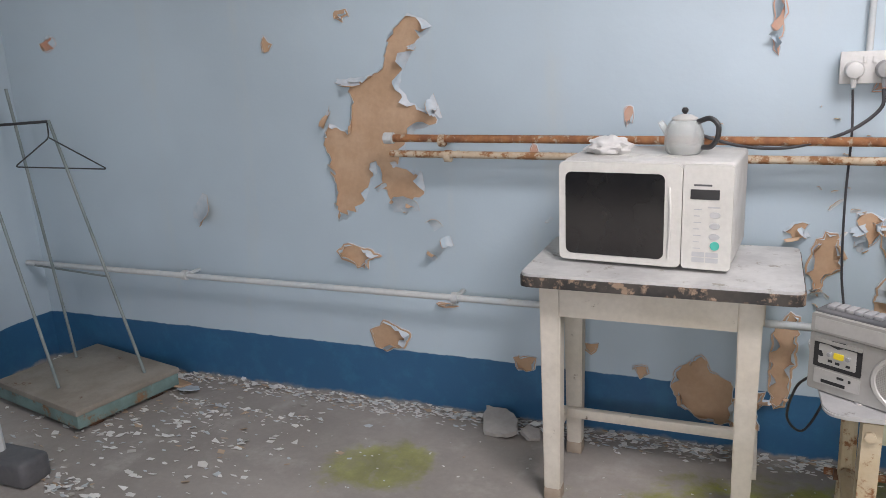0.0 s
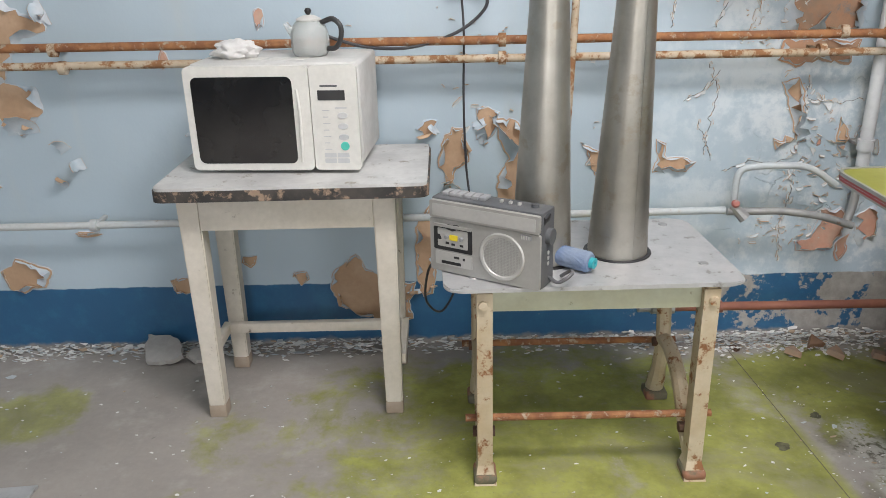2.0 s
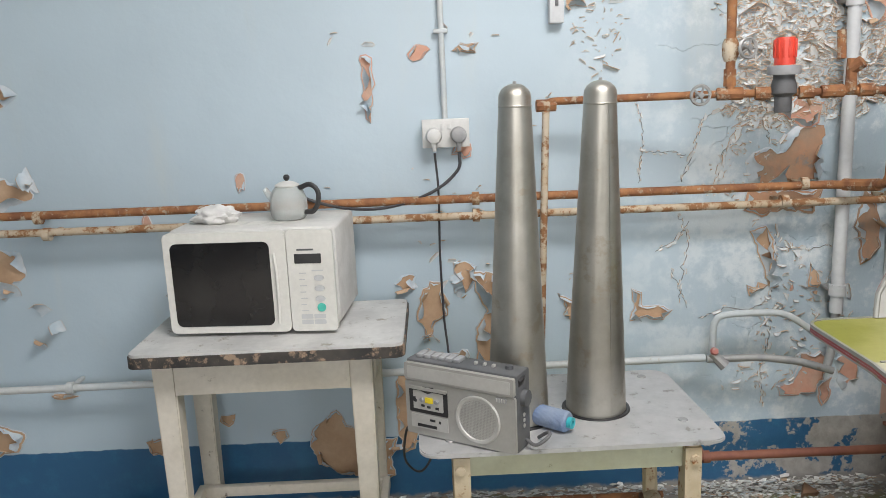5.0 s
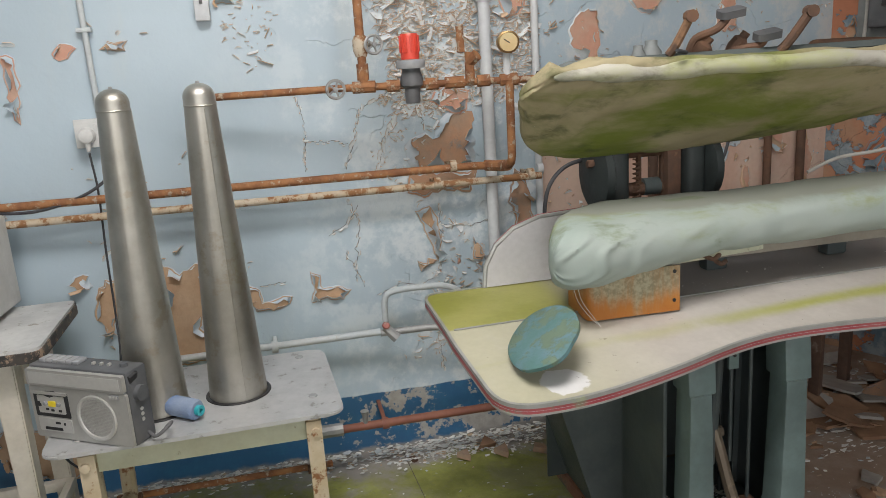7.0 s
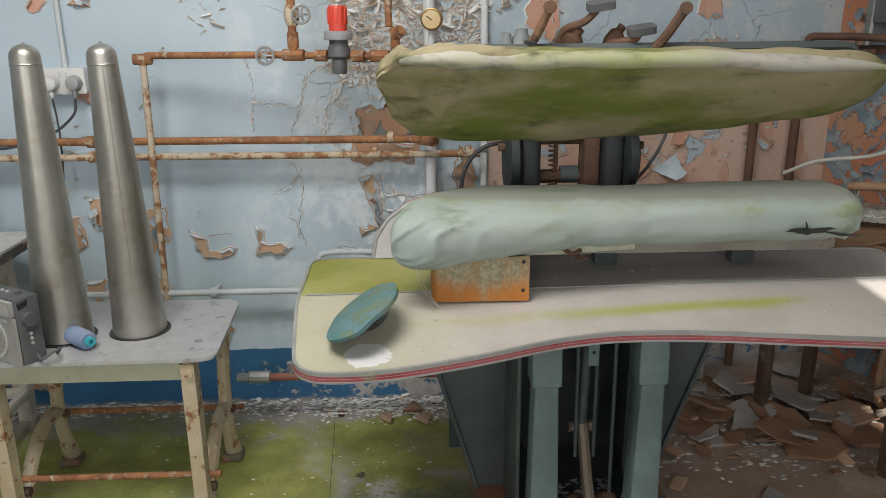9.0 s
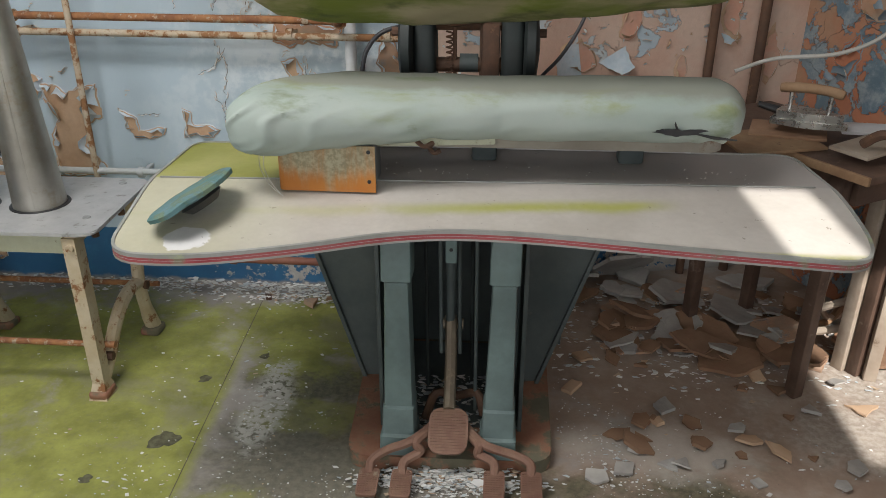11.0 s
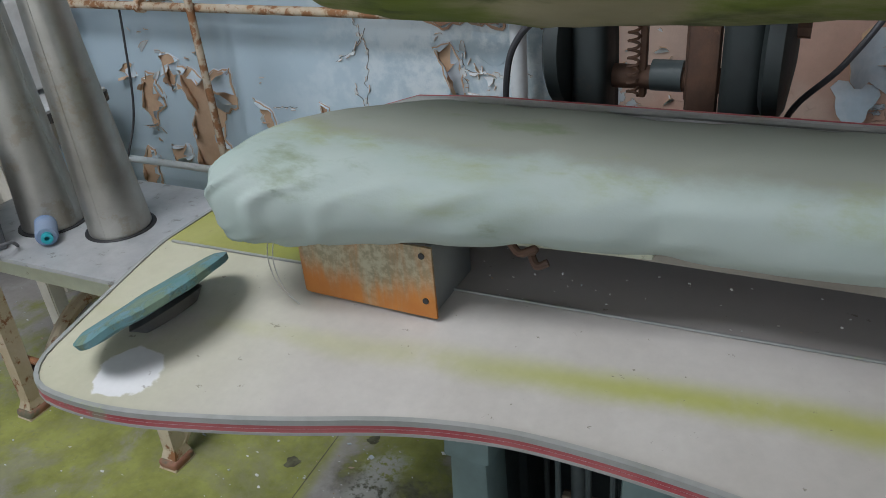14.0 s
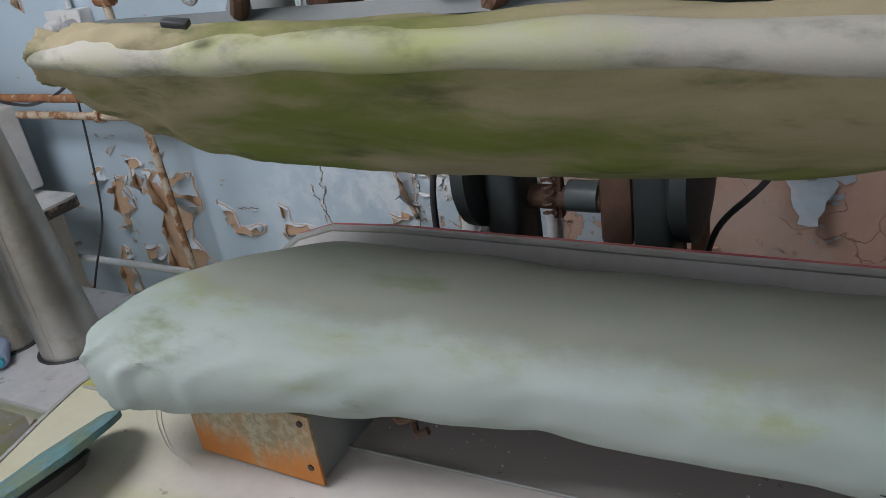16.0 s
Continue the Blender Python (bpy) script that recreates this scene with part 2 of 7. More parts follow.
iron_cream = surf("cream paint on cast iron", (0.52, 0.41, 0.26), (0.60, 0.51, 0.37), 7, 0.55, stain=(0.30, 0.13, 0.05), amount=0.40, stain_scale=20, bump=0.3)
apron_mat = surf("pale green painted steel", (0.58, 0.60, 0.46), (0.52, 0.52, 0.38), 6, 0.55, stain=(0.24, 0.20, 0.12), amount=0.33, stain_scale=20)
bench_metal = surf("dusty aluminium sheet", (0.60, 0.60, 0.60), (0.52, 0.53, 0.53), 12, 0.5, 0.45, stain=(0.42, 0.41, 0.39), amount=0.36, stain_scale=24, bump=0.15)
press_green = surf("grey-green machine enamel", (0.20, 0.28, 0.27), (0.15, 0.205, 0.20), 5, 0.45, stain=(0.30, 0.27, 0.22), amount=0.28, stain_scale=14)
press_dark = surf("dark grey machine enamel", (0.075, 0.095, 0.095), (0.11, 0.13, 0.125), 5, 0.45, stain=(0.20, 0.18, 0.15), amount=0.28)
press_base = surf("rusted cast base", (0.30, 0.135, 0.08), (0.40, 0.22, 0.14), 7, 0.8, stain=(0.20, 0.185, 0.125), amount=0.47, stain_scale=7, bump=0.4)
pedal_mat = surf("red-brown rusty pedal iron", (0.25, 0.135, 0.095), (0.33, 0.20, 0.14), 10, 0.7, 0.15, stain=(0.45, 0.38, 0.28), amount=0.33, bump=0.3)
lever_mat = surf("bare greasy lever", (0.30, 0.25, 0.18), (0.22, 0.17, 0.12), 9, 0.55, 0.3, stain=(0.45, 0.36, 0.24), amount=0.35)
dark_rust = surf("dark brown rusted casting", (0.11, 0.065, 0.045), (0.19, 0.10, 0.06), 10, 0.75, 0.2, stain=(0.33, 0.19, 0.11), amount=0.36, bump=0.35)
red_trim = surf("red edging strip", (0.36, 0.06, 0.07), (0.42, 0.12, 0.12), 8, 0.55, stain=(0.26, 0.22, 0.15), amount=0.4)
grey_trim = surf("grey metal edging", (0.42, 0.42, 0.40), (0.34, 0.35, 0.32), 9, 0.45, 0.3, stain=(0.44, 0.48, 0.30), amount=0.36)
board_mat = surf("dusty white board", (0.60, 0.59, 0.60), (0.55, 0.54, 0.54), 4, 0.6, bump=0.05)
wood_dark = surf("dark stained wood", (0.085, 0.05, 0.035), (0.14, 0.085, 0.06), 8, 0.6, stain=(0.30, 0.23, 0.18), amount=0.34)
wood_brown = surf("bare brown wood", (0.26, 0.15, 0.08), (0.36, 0.23, 0.13), 8, 0.7, stain=(0.14, 0.08, 0.05), amount=0.34)
wood_pale = surf("weathered pale wood", (0.46, 0.38, 0.30), (0.38, 0.30, 0.23), 8, 0.75, stain=(0.22, 0.15, 0.10), amount=0.34)
chunk_grey = surf("grey plaster slab", (0.42, 0.40, 0.37), (0.52, 0.50, 0.46), 6, 0.9, bump=0.4, vary=0.3)
chunk_tan = surf("brown hardboard piece", (0.38, 0.23, 0.14), (0.30, 0.17, 0.10), 6, 0.9, bump=0.4, vary=0.4)
chrome = surf("tarnished chrome", (0.60, 0.60, 0.58), (0.48, 0.46, 0.42), 10, 0.28, 0.9, stain=(0.30, 0.22, 0.15), amount=0.3)
dial_face = surf("yellowed dial face", (0.72, 0.58, 0.32), (0.66, 0.48, 0.24), 12, 0.5)
brass = surf("dull brass", (0.44, 0.30, 0.13), (0.34, 0.20, 0.09), 9, 0.45, 0.8)
platform_mat = surf("dusty worn platform plate", (0.34, 0.31, 0.26), (0.27, 0.24, 0.20), 6, 0.85, stain=(0.22, 0.13, 0.08), amount=0.34, bump=0.3)
platform_edge = surf("blue-green chipped edge", (0.22, 0.34, 0.32), (0.16, 0.24, 0.22), 8, 0.6, stain=(0.30, 0.17, 0.09), amount=0.42)
thin_wire = surf("grey-green painted rod", (0.22, 0.27, 0.27), (0.30, 0.34, 0.33), 8, 0.5, 0.3)
dark_wire = surf("dark wire", (0.06, 0.065, 0.07), (0.1, 0.1, 0.1), 9, 0.5, 0.5)
disc_mat = surf("faded turquoise cloth", (0.10, 0.215, 0.205), (0.15, 0.265, 0.30), 9, 0.9, stain=(0.17, 0.24, 0.17), amount=0.46, stain_scale=14, bump=0.6)
slate_grey = surf("grey panel enamel", (0.22, 0.24, 0.24), (0.28, 0.29, 0.28), 6, 0.5)


def brushed_steel():
    g = Graph("brushed steel sheet")
    n = g.noise(30, 4, 0.6, co=g.stretch(3, 3, 0.12))
    d = g.noise(5, 6, 0.65)
    col = g.mix(g.step(d, 0.35, 0.7), (0.47, 0.455, 0.41), (0.35, 0.335, 0.29))
    low = g.step(g.noise(12, 7, 0.7), 0.56, 0.66)
    col = g.mix(g.math("MULTIPLY", low, 0.5), col, (0.33, 0.28, 0.20))
    g.bump(n, 0.12, 0.002)
    return g.done(col, g.math("MULTIPLY_ADD", n, 0.22, 0.30), 0.88)


brushed = brushed_steel()


def rust_box():
    g = Graph("rust-streaked cream steel")
    streak = g.noise(9, 6, 0.62, 0.3, co=g.stretch(1.6, 1.0, 0.22))
    speck = g.noise(90, 5, 0.7)
    col = g.mix(g.step(speck, 0.4, 0.62), (0.27, 0.24, 0.15), (0.42, 0.38, 0.26))
    z = g.axis(2)
    s = g.math("ADD", streak, g.step(z, 0.80, 0.875, 0.22, 0.0))
    col = g.mix(g.step(s, 0.42, 0.70), col, g.mix(g.noise(14, 5), (0.42, 0.13, 0.02), (0.55, 0.24, 0.05)))
    g.bump(speck, 0.2, 0.002)
    return g.done(col, 0.62, 0.15)


box_rust = rust_box()


def floor_material():
    g = Graph("concrete with algae and dark patches")
    n1, n2, n3 = g.noise(1.1, 6, 0.6, co=g.pos), g.noise(5, 8, 0.66, co=g.pos), g.noise(45, 5, 0.65, co=g.pos)
    col = g.mix(g.step(n1, 0.35, 0.65), (0.40, 0.37, 0.335), (0.30, 0.275, 0.25))
    col = g.mix(g.step(n2, 0.5, 0.72, 0, 0.6), col, (0.50, 0.475, 0.44))
    wob = g.math("MULTIPLY_ADD", g.noise(3.4, 9, 0.68, 0.3, co=g.pos), 2.6, -1.3)
    brown = g.math("MAXIMUM", g.spot(4.1, 2.1, 1.30, 1.4, wob), g.spot(3.9, 0.9, 0.9, 0.8, wob))
    col = g.mix(g.math("MULTIPLY", brown, 0.85), col, g.mix(g.step(n2, 0.4, 0.65), (0.33, 0.225, 0.16), (0.43, 0.335, 0.26)))
    # pale spot puts the sunlit floor's brightness into the concrete colour
    col = g.mix(g.math("MULTIPLY", g.spot(4.70, 2.15, 0.75, 0.70, wob), 0.85), col, g.mix(g.step(n3, 0.35, 0.65), (0.36, 0.31, 0.26), (0.52, 0.47, 0.41)))
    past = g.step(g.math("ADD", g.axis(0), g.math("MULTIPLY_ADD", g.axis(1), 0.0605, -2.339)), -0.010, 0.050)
    # darker, smoother olive patches set by position, mostly right of the joint
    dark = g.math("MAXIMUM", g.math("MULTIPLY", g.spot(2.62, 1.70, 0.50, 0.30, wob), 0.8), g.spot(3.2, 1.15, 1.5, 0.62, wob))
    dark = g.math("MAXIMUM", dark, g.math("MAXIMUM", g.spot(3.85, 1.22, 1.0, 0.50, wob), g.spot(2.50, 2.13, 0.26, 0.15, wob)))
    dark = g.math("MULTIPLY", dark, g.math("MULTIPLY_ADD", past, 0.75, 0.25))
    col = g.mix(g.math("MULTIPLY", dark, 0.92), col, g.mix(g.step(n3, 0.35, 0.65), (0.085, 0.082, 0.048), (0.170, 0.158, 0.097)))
    left = g.math("MAXIMUM", g.spot(1.62, 2.2, 0.95, 0.52, wob), g.spot(2.05, 1.80, 0.55, 0.75, wob))
    left = g.math("MAXIMUM", left, g.math("MULTIPLY", g.spot(1.4, 1.6, 0.75, 0.75, wob), 0.6))
    left = g.math("MAXIMUM", left, g.math("MULTIPLY", g.spot(2.1, 1.20, 0.35, 0.3, wob), 0.9))
    left = g.math("MULTIPLY", left, g.math("SUBTRACT", 1.0, past))
    moss = g.math("MAXIMUM", left, g.spot(2.46, 2.42, 0.42, 0.30, wob))
    moss = g.math("MAXIMUM", moss, g.math("MULTIPLY", g.spot(-0.12, 2.32, 0.24, 0.16, wob), 0.75))
    moss = g.math("MAXIMUM", moss, g.math("MULTIPLY", g.spot(2.40, 1.48, 0.17, 0.12, wob), 0.9))
    moss = g.math("MAXIMUM", moss, g.math("MULTIPLY", g.spot(2.52, 1.93, 0.22, 0.08, wob), 0.55))
    moss = g.math("MAXIMUM", moss, g.math("MULTIPLY", g.spot(2.45, 1.22, 0.35, 0.16, wob), 0.45))
    moss = g.math("MULTIPLY", moss, g.step(g.math("ADD", g.noise(13, 8, 0.7, co=g.pos), g.math("MULTIPLY", moss, 0.22)), 0.42, 0.62, 0.25, 1.0))
    green = g.mix(g.step(n2, 0.32, 0.68), (0.20, 0.215, 0.032), (0.40, 0.42, 0.085))
    green = g.mix(g.step(n3, 0.5, 0.75, 0, 0.5), green, (0.16, 0.16, 0.09))
    worn = g.step(g.noise(2.7, 8, 0.72, 0.6, co=g.pos), 0.50, 0.64, 0.0, 0.55)
    green = g.mix(worn, green, (0.30, 0.29, 0.17))
    col = g.mix(g.math("MULTIPLY", moss, 0.92), col, green)
    scuff = g.math("MULTIPLY", g.spot(2.38, 1.98, 0.07, 0.24, wob), g.step(n3, 0.38, 0.52))
    col = g.mix(scuff, col, (0.50, 0.49, 0.44))
    col = g.mix(g.math("MULTIPLY", g.spot(3.55, 1.86, 0.32, 0.13, wob), 0.8), col, (0.50, 0.45, 0.39))
    grit = g.step(g.noise(130, 3, 0.7, co=g.pos), 0.66, 0.72, 0.0, 0.5)
    col = g.mix(grit, col, (0.55, 0.54, 0.50))
    pit = g.step(g.noise(22, 6, 0.7, co=g.pos), 0.66, 0.72)
    col = g.mix(g.math("MULTIPLY", pit, 0.6), col, (0.09, 0.085, 0.07))
    col = g.mix(0.3, col, g.mix(n3, (0.3, 0.3, 0.3), (1.0, 1.0, 1.0)), "MULTIPLY")
    g.bump(g.math("SUBTRACT", g.math("ADD", g.math("MULTIPLY", n2, 0.5), g.math("MULTIPLY", n3, 0.3)), g.math("MULTIPLY", pit, 0.5)), 0.5, 0.006)
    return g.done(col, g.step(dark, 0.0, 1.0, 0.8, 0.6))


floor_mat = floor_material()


def chip_material():
    g = Graph("fallen paint chips")
    r = g.n.new("ShaderNodeNewGeometry").outputs["Random Per Island"]
    col = g.mix(g.step(r, 0.62, 0.75), (0.78, 0.78, 0.75), (0.55, 0.60, 0.62))
    col = g.mix(g.step(r, 0.0, 0.2, 1, 0), col, (0.44, 0.42, 0.38))
    col = g.mix(g.step(r, 0.88, 0.92), col, (0.50, 0.38, 0.27))
    col = g.mix(0.3, col, g.mix(g.noise(60, 4), (0.5, 0.5, 0.5), (1.0, 1.0, 1.0)), "MULTIPLY")
    return g.done(col, 0.8)


chip_mat = chip_material()


def cloth_cover(name, base, tone, algae, amount, seam_dark, dusty=None, wrinkle=0.22, mildew=0.60):
    """A damp press cover: cloth weave, algae in broad blotches, dark mildew specks; dusty is a painted shade for the
    top.
    """
    g = Graph(name)
    n = g.noise(3.2, 6, 0.62, co=g.stretch(0.8, 1.4, 1.4))
    col = g.mix(g.step(n, 0.35, 0.7), base, tone)
    a = g.noise(2.6, 7, 0.62, 0.2, co=g.stretch(0.9, 2.2, 2.2, g.pos))
    s = g.step(a, 1 - amount - 0.16, 1 - amount + 0.10)
    col = g.mix(g.math("MULTIPLY", s, 0.95), col, algae)
    k = g.noise(7, 6, 0.62, co=g.stretch(0.7, 1.3, 1.3, g.pos))
    # shade from the open head, with a little dust tone, put into the top's colour
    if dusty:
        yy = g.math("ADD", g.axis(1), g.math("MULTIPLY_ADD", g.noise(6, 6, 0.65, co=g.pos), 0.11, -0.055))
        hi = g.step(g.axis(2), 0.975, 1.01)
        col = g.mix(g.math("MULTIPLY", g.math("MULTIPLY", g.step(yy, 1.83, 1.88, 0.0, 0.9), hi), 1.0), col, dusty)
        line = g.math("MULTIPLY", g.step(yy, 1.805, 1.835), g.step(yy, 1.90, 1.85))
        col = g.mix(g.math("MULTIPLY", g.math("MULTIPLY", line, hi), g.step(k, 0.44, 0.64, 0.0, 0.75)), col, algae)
    col = g.mix(g.step(k, mildew - 0.03, mildew + 0.13, 0, 0.7), col, seam_dark)
    w = g.noise(420, 2, 0.5)
    g.bump(g.math("ADD", g.math("MULTIPLY", w, 0.08), g.math("MULTIPLY", g.noise(5, 3, 0.45, 0.4, co=g.stretch(0.5, 1, 1)), 2.5)), wrinkle, 0.010)
    return g.done(col, 0.85)


# here dusty is mostly painted shade on the buck's upper side
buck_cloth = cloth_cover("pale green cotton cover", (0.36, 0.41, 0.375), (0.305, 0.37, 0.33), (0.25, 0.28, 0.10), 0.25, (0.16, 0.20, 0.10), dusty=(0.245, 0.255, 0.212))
head_cloth = cloth_cover("algae-stained cream cover", (0.36, 0.31, 0.19), (0.27, 0.23, 0.13), (0.13, 0.165, 0.015), 0.455, (0.05, 0.065, 0.015), wrinkle=0.5, mildew=0.54)
roll_cloth = cloth_cover("grimy white cover edge", (0.46, 0.44, 0.38), (0.38, 0.37, 0.30), (0.38, 0.41, 0.14), 0.46, (0.10, 0.105, 0.055), wrinkle=0.5, mildew=0.52)


def press_top_material():
    g = Graph("white laminate, algae at the rims")
    x, y = g.axis(0), g.axis(1)
    n = g.noise(4, 6, 0.62, co=g.pos)
    f = g.noise(60, 4, co=g.pos)
    col = g.mix(g.step(n, 0.35, 0.65), (0.56, 0.525, 0.48), (0.49, 0.455, 0.41))
    wob = g.math("MULTIPLY_ADD", n, 0.9, -0.45)
    left = g.step(g.math("ADD", x, g.math("MULTIPLY", wob, 0.5)), 2.3, 2.75, 0.30, 0.0)
    streak = g.step(g.math("ABSOLUTE", g.math("ADD", g.math("SUBTRACT", y, g.math("MULTIPLY_ADD", x, 0.09, 1.472)), g.math("MULTIPLY", wob, 0.07))), 0.0, 0.042, 0.9, 0.0)
    streak = g.math("MULTIPLY", g.math("MULTIPLY", streak, g.step(x, 3.56, 3.40)), g.step(x, 2.7, 3.15, 0.4, 1.0))
    rim = g.math("MULTIPLY", g.step(x, 3.3, 3.6), g.step(g.math("ADD", y, g.math("MULTIPLY", wob, 0.02)), 1.592, 1.578, 0.0, 0.75))
    m = g.math("MAXIMUM", g.math("MAXIMUM", left, streak), rim)
    col = g.mix(g.math("MULTIPLY", m, g.step(n, 0.25, 0.5)), col, (0.42, 0.43, 0.10))
    across = g.math("SUBTRACT", y, g.math("MULTIPLY_ADD", x, 0.0275, -0.0602))
    back = g.step(across, 1.853, 1.863)
    # green algae at the left; further right the buck's shadow put into the colour
    algae_and_shade = g.mix(g.step(x, 2.50, 2.64), g.mix(g.step(n, 0.35, 0.65), (0.27, 0.28, 0.045), (0.38, 0.37, 0.11)), (0.40, 0.37, 0.345))
    col = g.mix(back, col, algae_and_shade)
    scar = g.spot(2.385, 1.560, 0.066, 0.060, g.math("MULTIPLY_ADD", g.noise(16, 5, co=g.pos), 0.9, -0.45))
    col = g.mix(g.step(scar, 0.4, 0.6), col, (0.72, 0.71, 0.70))
    col = g.mix(0.25, col, g.mix(f, (0.4, 0.4, 0.4), (1.0, 1.0, 1.0)), "MULTIPLY")
    # dusty greys the laminate in front of the seam with the pad's painted shadow
    dusty = g.math("MULTIPLY", g.step(x, 2.78, 2.9), g.step(g.math("ADD", across, g.math("MULTIPLY", wob, 0.05)), 1.80, 1.85, 0.0, 0.55))
    col = g.mix(dusty, col, (0.41, 0.38, 0.36))
    speck = g.step(g.noise(38, 5, 0.7, co=g.pos), 0.66, 0.70, 0, 0.7)
    col = g.mix(speck, col, (0.16, 0.14, 0.10))
    g.bump(f, 0.1, 0.002)
    return g.done(col, 0.45)


press_top_mat = press_top_material()


def glass_material():
    m, n, l, b = node_mat("dusty teapot glass")
    b.inputs["Base Color"].default_value = (0.9, 0.92, 0.9, 1)
    b.inputs["Roughness"].default_value = 0.25
    b.inputs["Transmission Weight"].default_value = 0.75
    b.inputs["IOR"].default_value = 1.3
    return m


glass_mat = glass_material()


# ---- mesh helpers ----
def flush(bm, name, mat, smooth=35):
    me = bpy.data.meshes.new(name)
    bmesh.ops.recalc_face_normals(bm, faces=bm.faces[:])
    bm.to_mesh(me)
    bm.free()
    for m in mat if isinstance(mat, (list, tuple)) else [mat]:
        me.materials.append(m)
    if smooth:
        me.polygons.foreach_set("use_smooth", [True] * len(me.polygons))
        me.set_sharp_from_angle(angle=radians(smooth))
    return me


def part(name, bm, mat, parent=None, label="", smooth=35):
    ob = new(name, flush(bm, name, mat, smooth))
    if parent:
        ob.parent = parent
    if label:
        tagged(ob, label)
    return ob


def thing(name, label, category, m=None, group="", kind=""):
    ob = new(name)
    ob.empty_display_size = 0.1
    if m is not None:
        ob.matrix_world = m
    return tagged(ob, label, category, group, kind)


def single(name, bm, mat, label, category, group="", kind="", smooth=35, m=None):
    ob = part(name, bm, mat, smooth=smooth)
    if m is not None:
        ob.matrix_world = m
    return tagged(ob, label, category, group, kind)


def box(bm, cx, cy, cz, sx, sy, sz, rot=None, bev=0.0, seg=2):
    m = Matrix.Translation((cx, cy, cz))
    if rot is not None:
        m = m @ Euler([radians(a) for a in rot]).to_matrix().to_4x4()
    m = m @ Matrix.Diagonal((sx, sy, sz, 1))
    vs = bmesh.ops.create_cube(bm, size=1, matrix=m)["verts"]
    if bev:
        es = list({e for v in vs for e in v.link_edges})
        bmesh.ops.bevel(bm, geom=es, offset=bev, segments=seg, affect="EDGES", profile=0.5)
    return bm


def one_box(*a, **k):
    return box(bmesh.new(), *a, **k)


def tube(bm, pts, r, seg=10, caps=True):
    """A round rod along points; r is one radius or one for each point."""
    pts = [Vector(p) for p in pts]
    rs = r if isinstance(r, (list, tuple)) else [r] * len(pts)
    rings, up = [], None
    for i, p in enumerate(pts):
        d = (pts[min(i + 1, len(pts) - 1)] - pts[max(i - 1, 0)]).normalized()
        if up is None:
            up = d.orthogonal().normalized()
        up = (up - d * up.dot(d)).normalized()
        side = d.cross(up)
        rings.append([bm.verts.new(p + rs[i] * (math.cos(a) * up + math.sin(a) * side)) for a in [2 * math.pi * k / seg for k in range(seg)]])
    for a, b in zip(rings, rings[1:]):
        for k in range(seg):
            bm.faces.new((a[k], a[(k + 1) % seg], b[(k + 1) % seg], b[k]))
    if caps:
        bm.faces.new(rings[0][::-1])
        bm.faces.new(rings[-1])
    return bm


def bend(pts, r=0.03, n=5):
    """Round the corners of a line of points."""
    pts = [Vector(p) for p in pts]
    out = [pts[0]]
    for a, b, c in zip(pts, pts[1:], pts[2:]):
        ra = min(r, (b - a).length * 0.45)
        rc = min(r, (c - b).length * 0.45)
        p0, p1 = b + (a - b).normalized() * ra, b + (c - b).normalized() * rc
        out += [(1 - t) ** 2 * p0 + 2 * t * (1 - t) * b + t * t * p1 for t in [k / n for k in range(n + 1)]]
    return out + [pts[-1]]


def curve(pts, n=8):
    """A smooth line through points."""
    p = [Vector(x) for x in pts]
    p = [2 * p[0] - p[1]] + p + [2 * p[-1] - p[-2]]
    out = []
    for a, b, c, d in zip(p, p[1:], p[2:], p[3:]):
        for k in range(n):
            t = k / n
            out.append(0.5 * (2 * b + (c - a) * t + (2 * a - 5 * b + 4 * c - d) * t * t + (3 * b - a - 3 * c + d) * t ** 3))
    return out + [p[-2]]


def lathe(bm, profile, m=None, seg=24):
    """Turn (radius, height) pairs round z."""
    m = m or Matrix()
    rings = []
    for r, z in profile:
        if r < 1e-5:
            rings.append([bm.verts.new(m @ Vector((0, 0, z)))])
        else:
            rings.append([bm.verts.new(m @ Vector((r * math.cos(2 * math.pi * k / seg), r * math.sin(2 * math.pi * k / seg), z))) for k in range(seg)])
    for a, b in zip(rings, rings[1:]):
        for k in range(seg):
            j = (k + 1) % seg
            f = [a[k % len(a)], a[j % len(a)], b[j % len(b)], b[k % len(b)]]
            f = list(dict.fromkeys(f))
            if len(f) > 2:
                bm.faces.new(f)
    for ring in (rings[0], rings[-1]):
        if len(ring) > 2:
            bm.faces.new(ring)
    return bm


def prism(bm, outline, z0, z1, m=None):
    """An outline of (x, y) drawn up from z0 to z1."""
    m = m or Matrix()
    lo = [bm.verts.new(m @ Vector((x, y, z0))) for x, y in outline]
    hi = [bm.verts.new(m @ Vector((x, y, z1))) for x, y in outline]
    n = len(outline)
    for k in range(n):
        bm.faces.new((lo[k], lo[(k + 1) % n], hi[(k + 1) % n], hi[k]))
    bm.faces.new(lo[::-1])
    bm.faces.new(hi)
    return bm


def round_rect(x0, y0, x1, y1, r, n=5):
    out = []
    for cx, cy, a0 in ((x1 - r, y1 - r, 0), (x0 + r, y1 - r, 90), (x0 + r, y0 + r, 180), (x1 - r, y0 + r, 270)):
        out += [(cx + r * math.cos(radians(a0 + 90 * k / n)), cy + r * math.sin(radians(a0 + 90 * k / n))) for k in range(n + 1)]
    return out


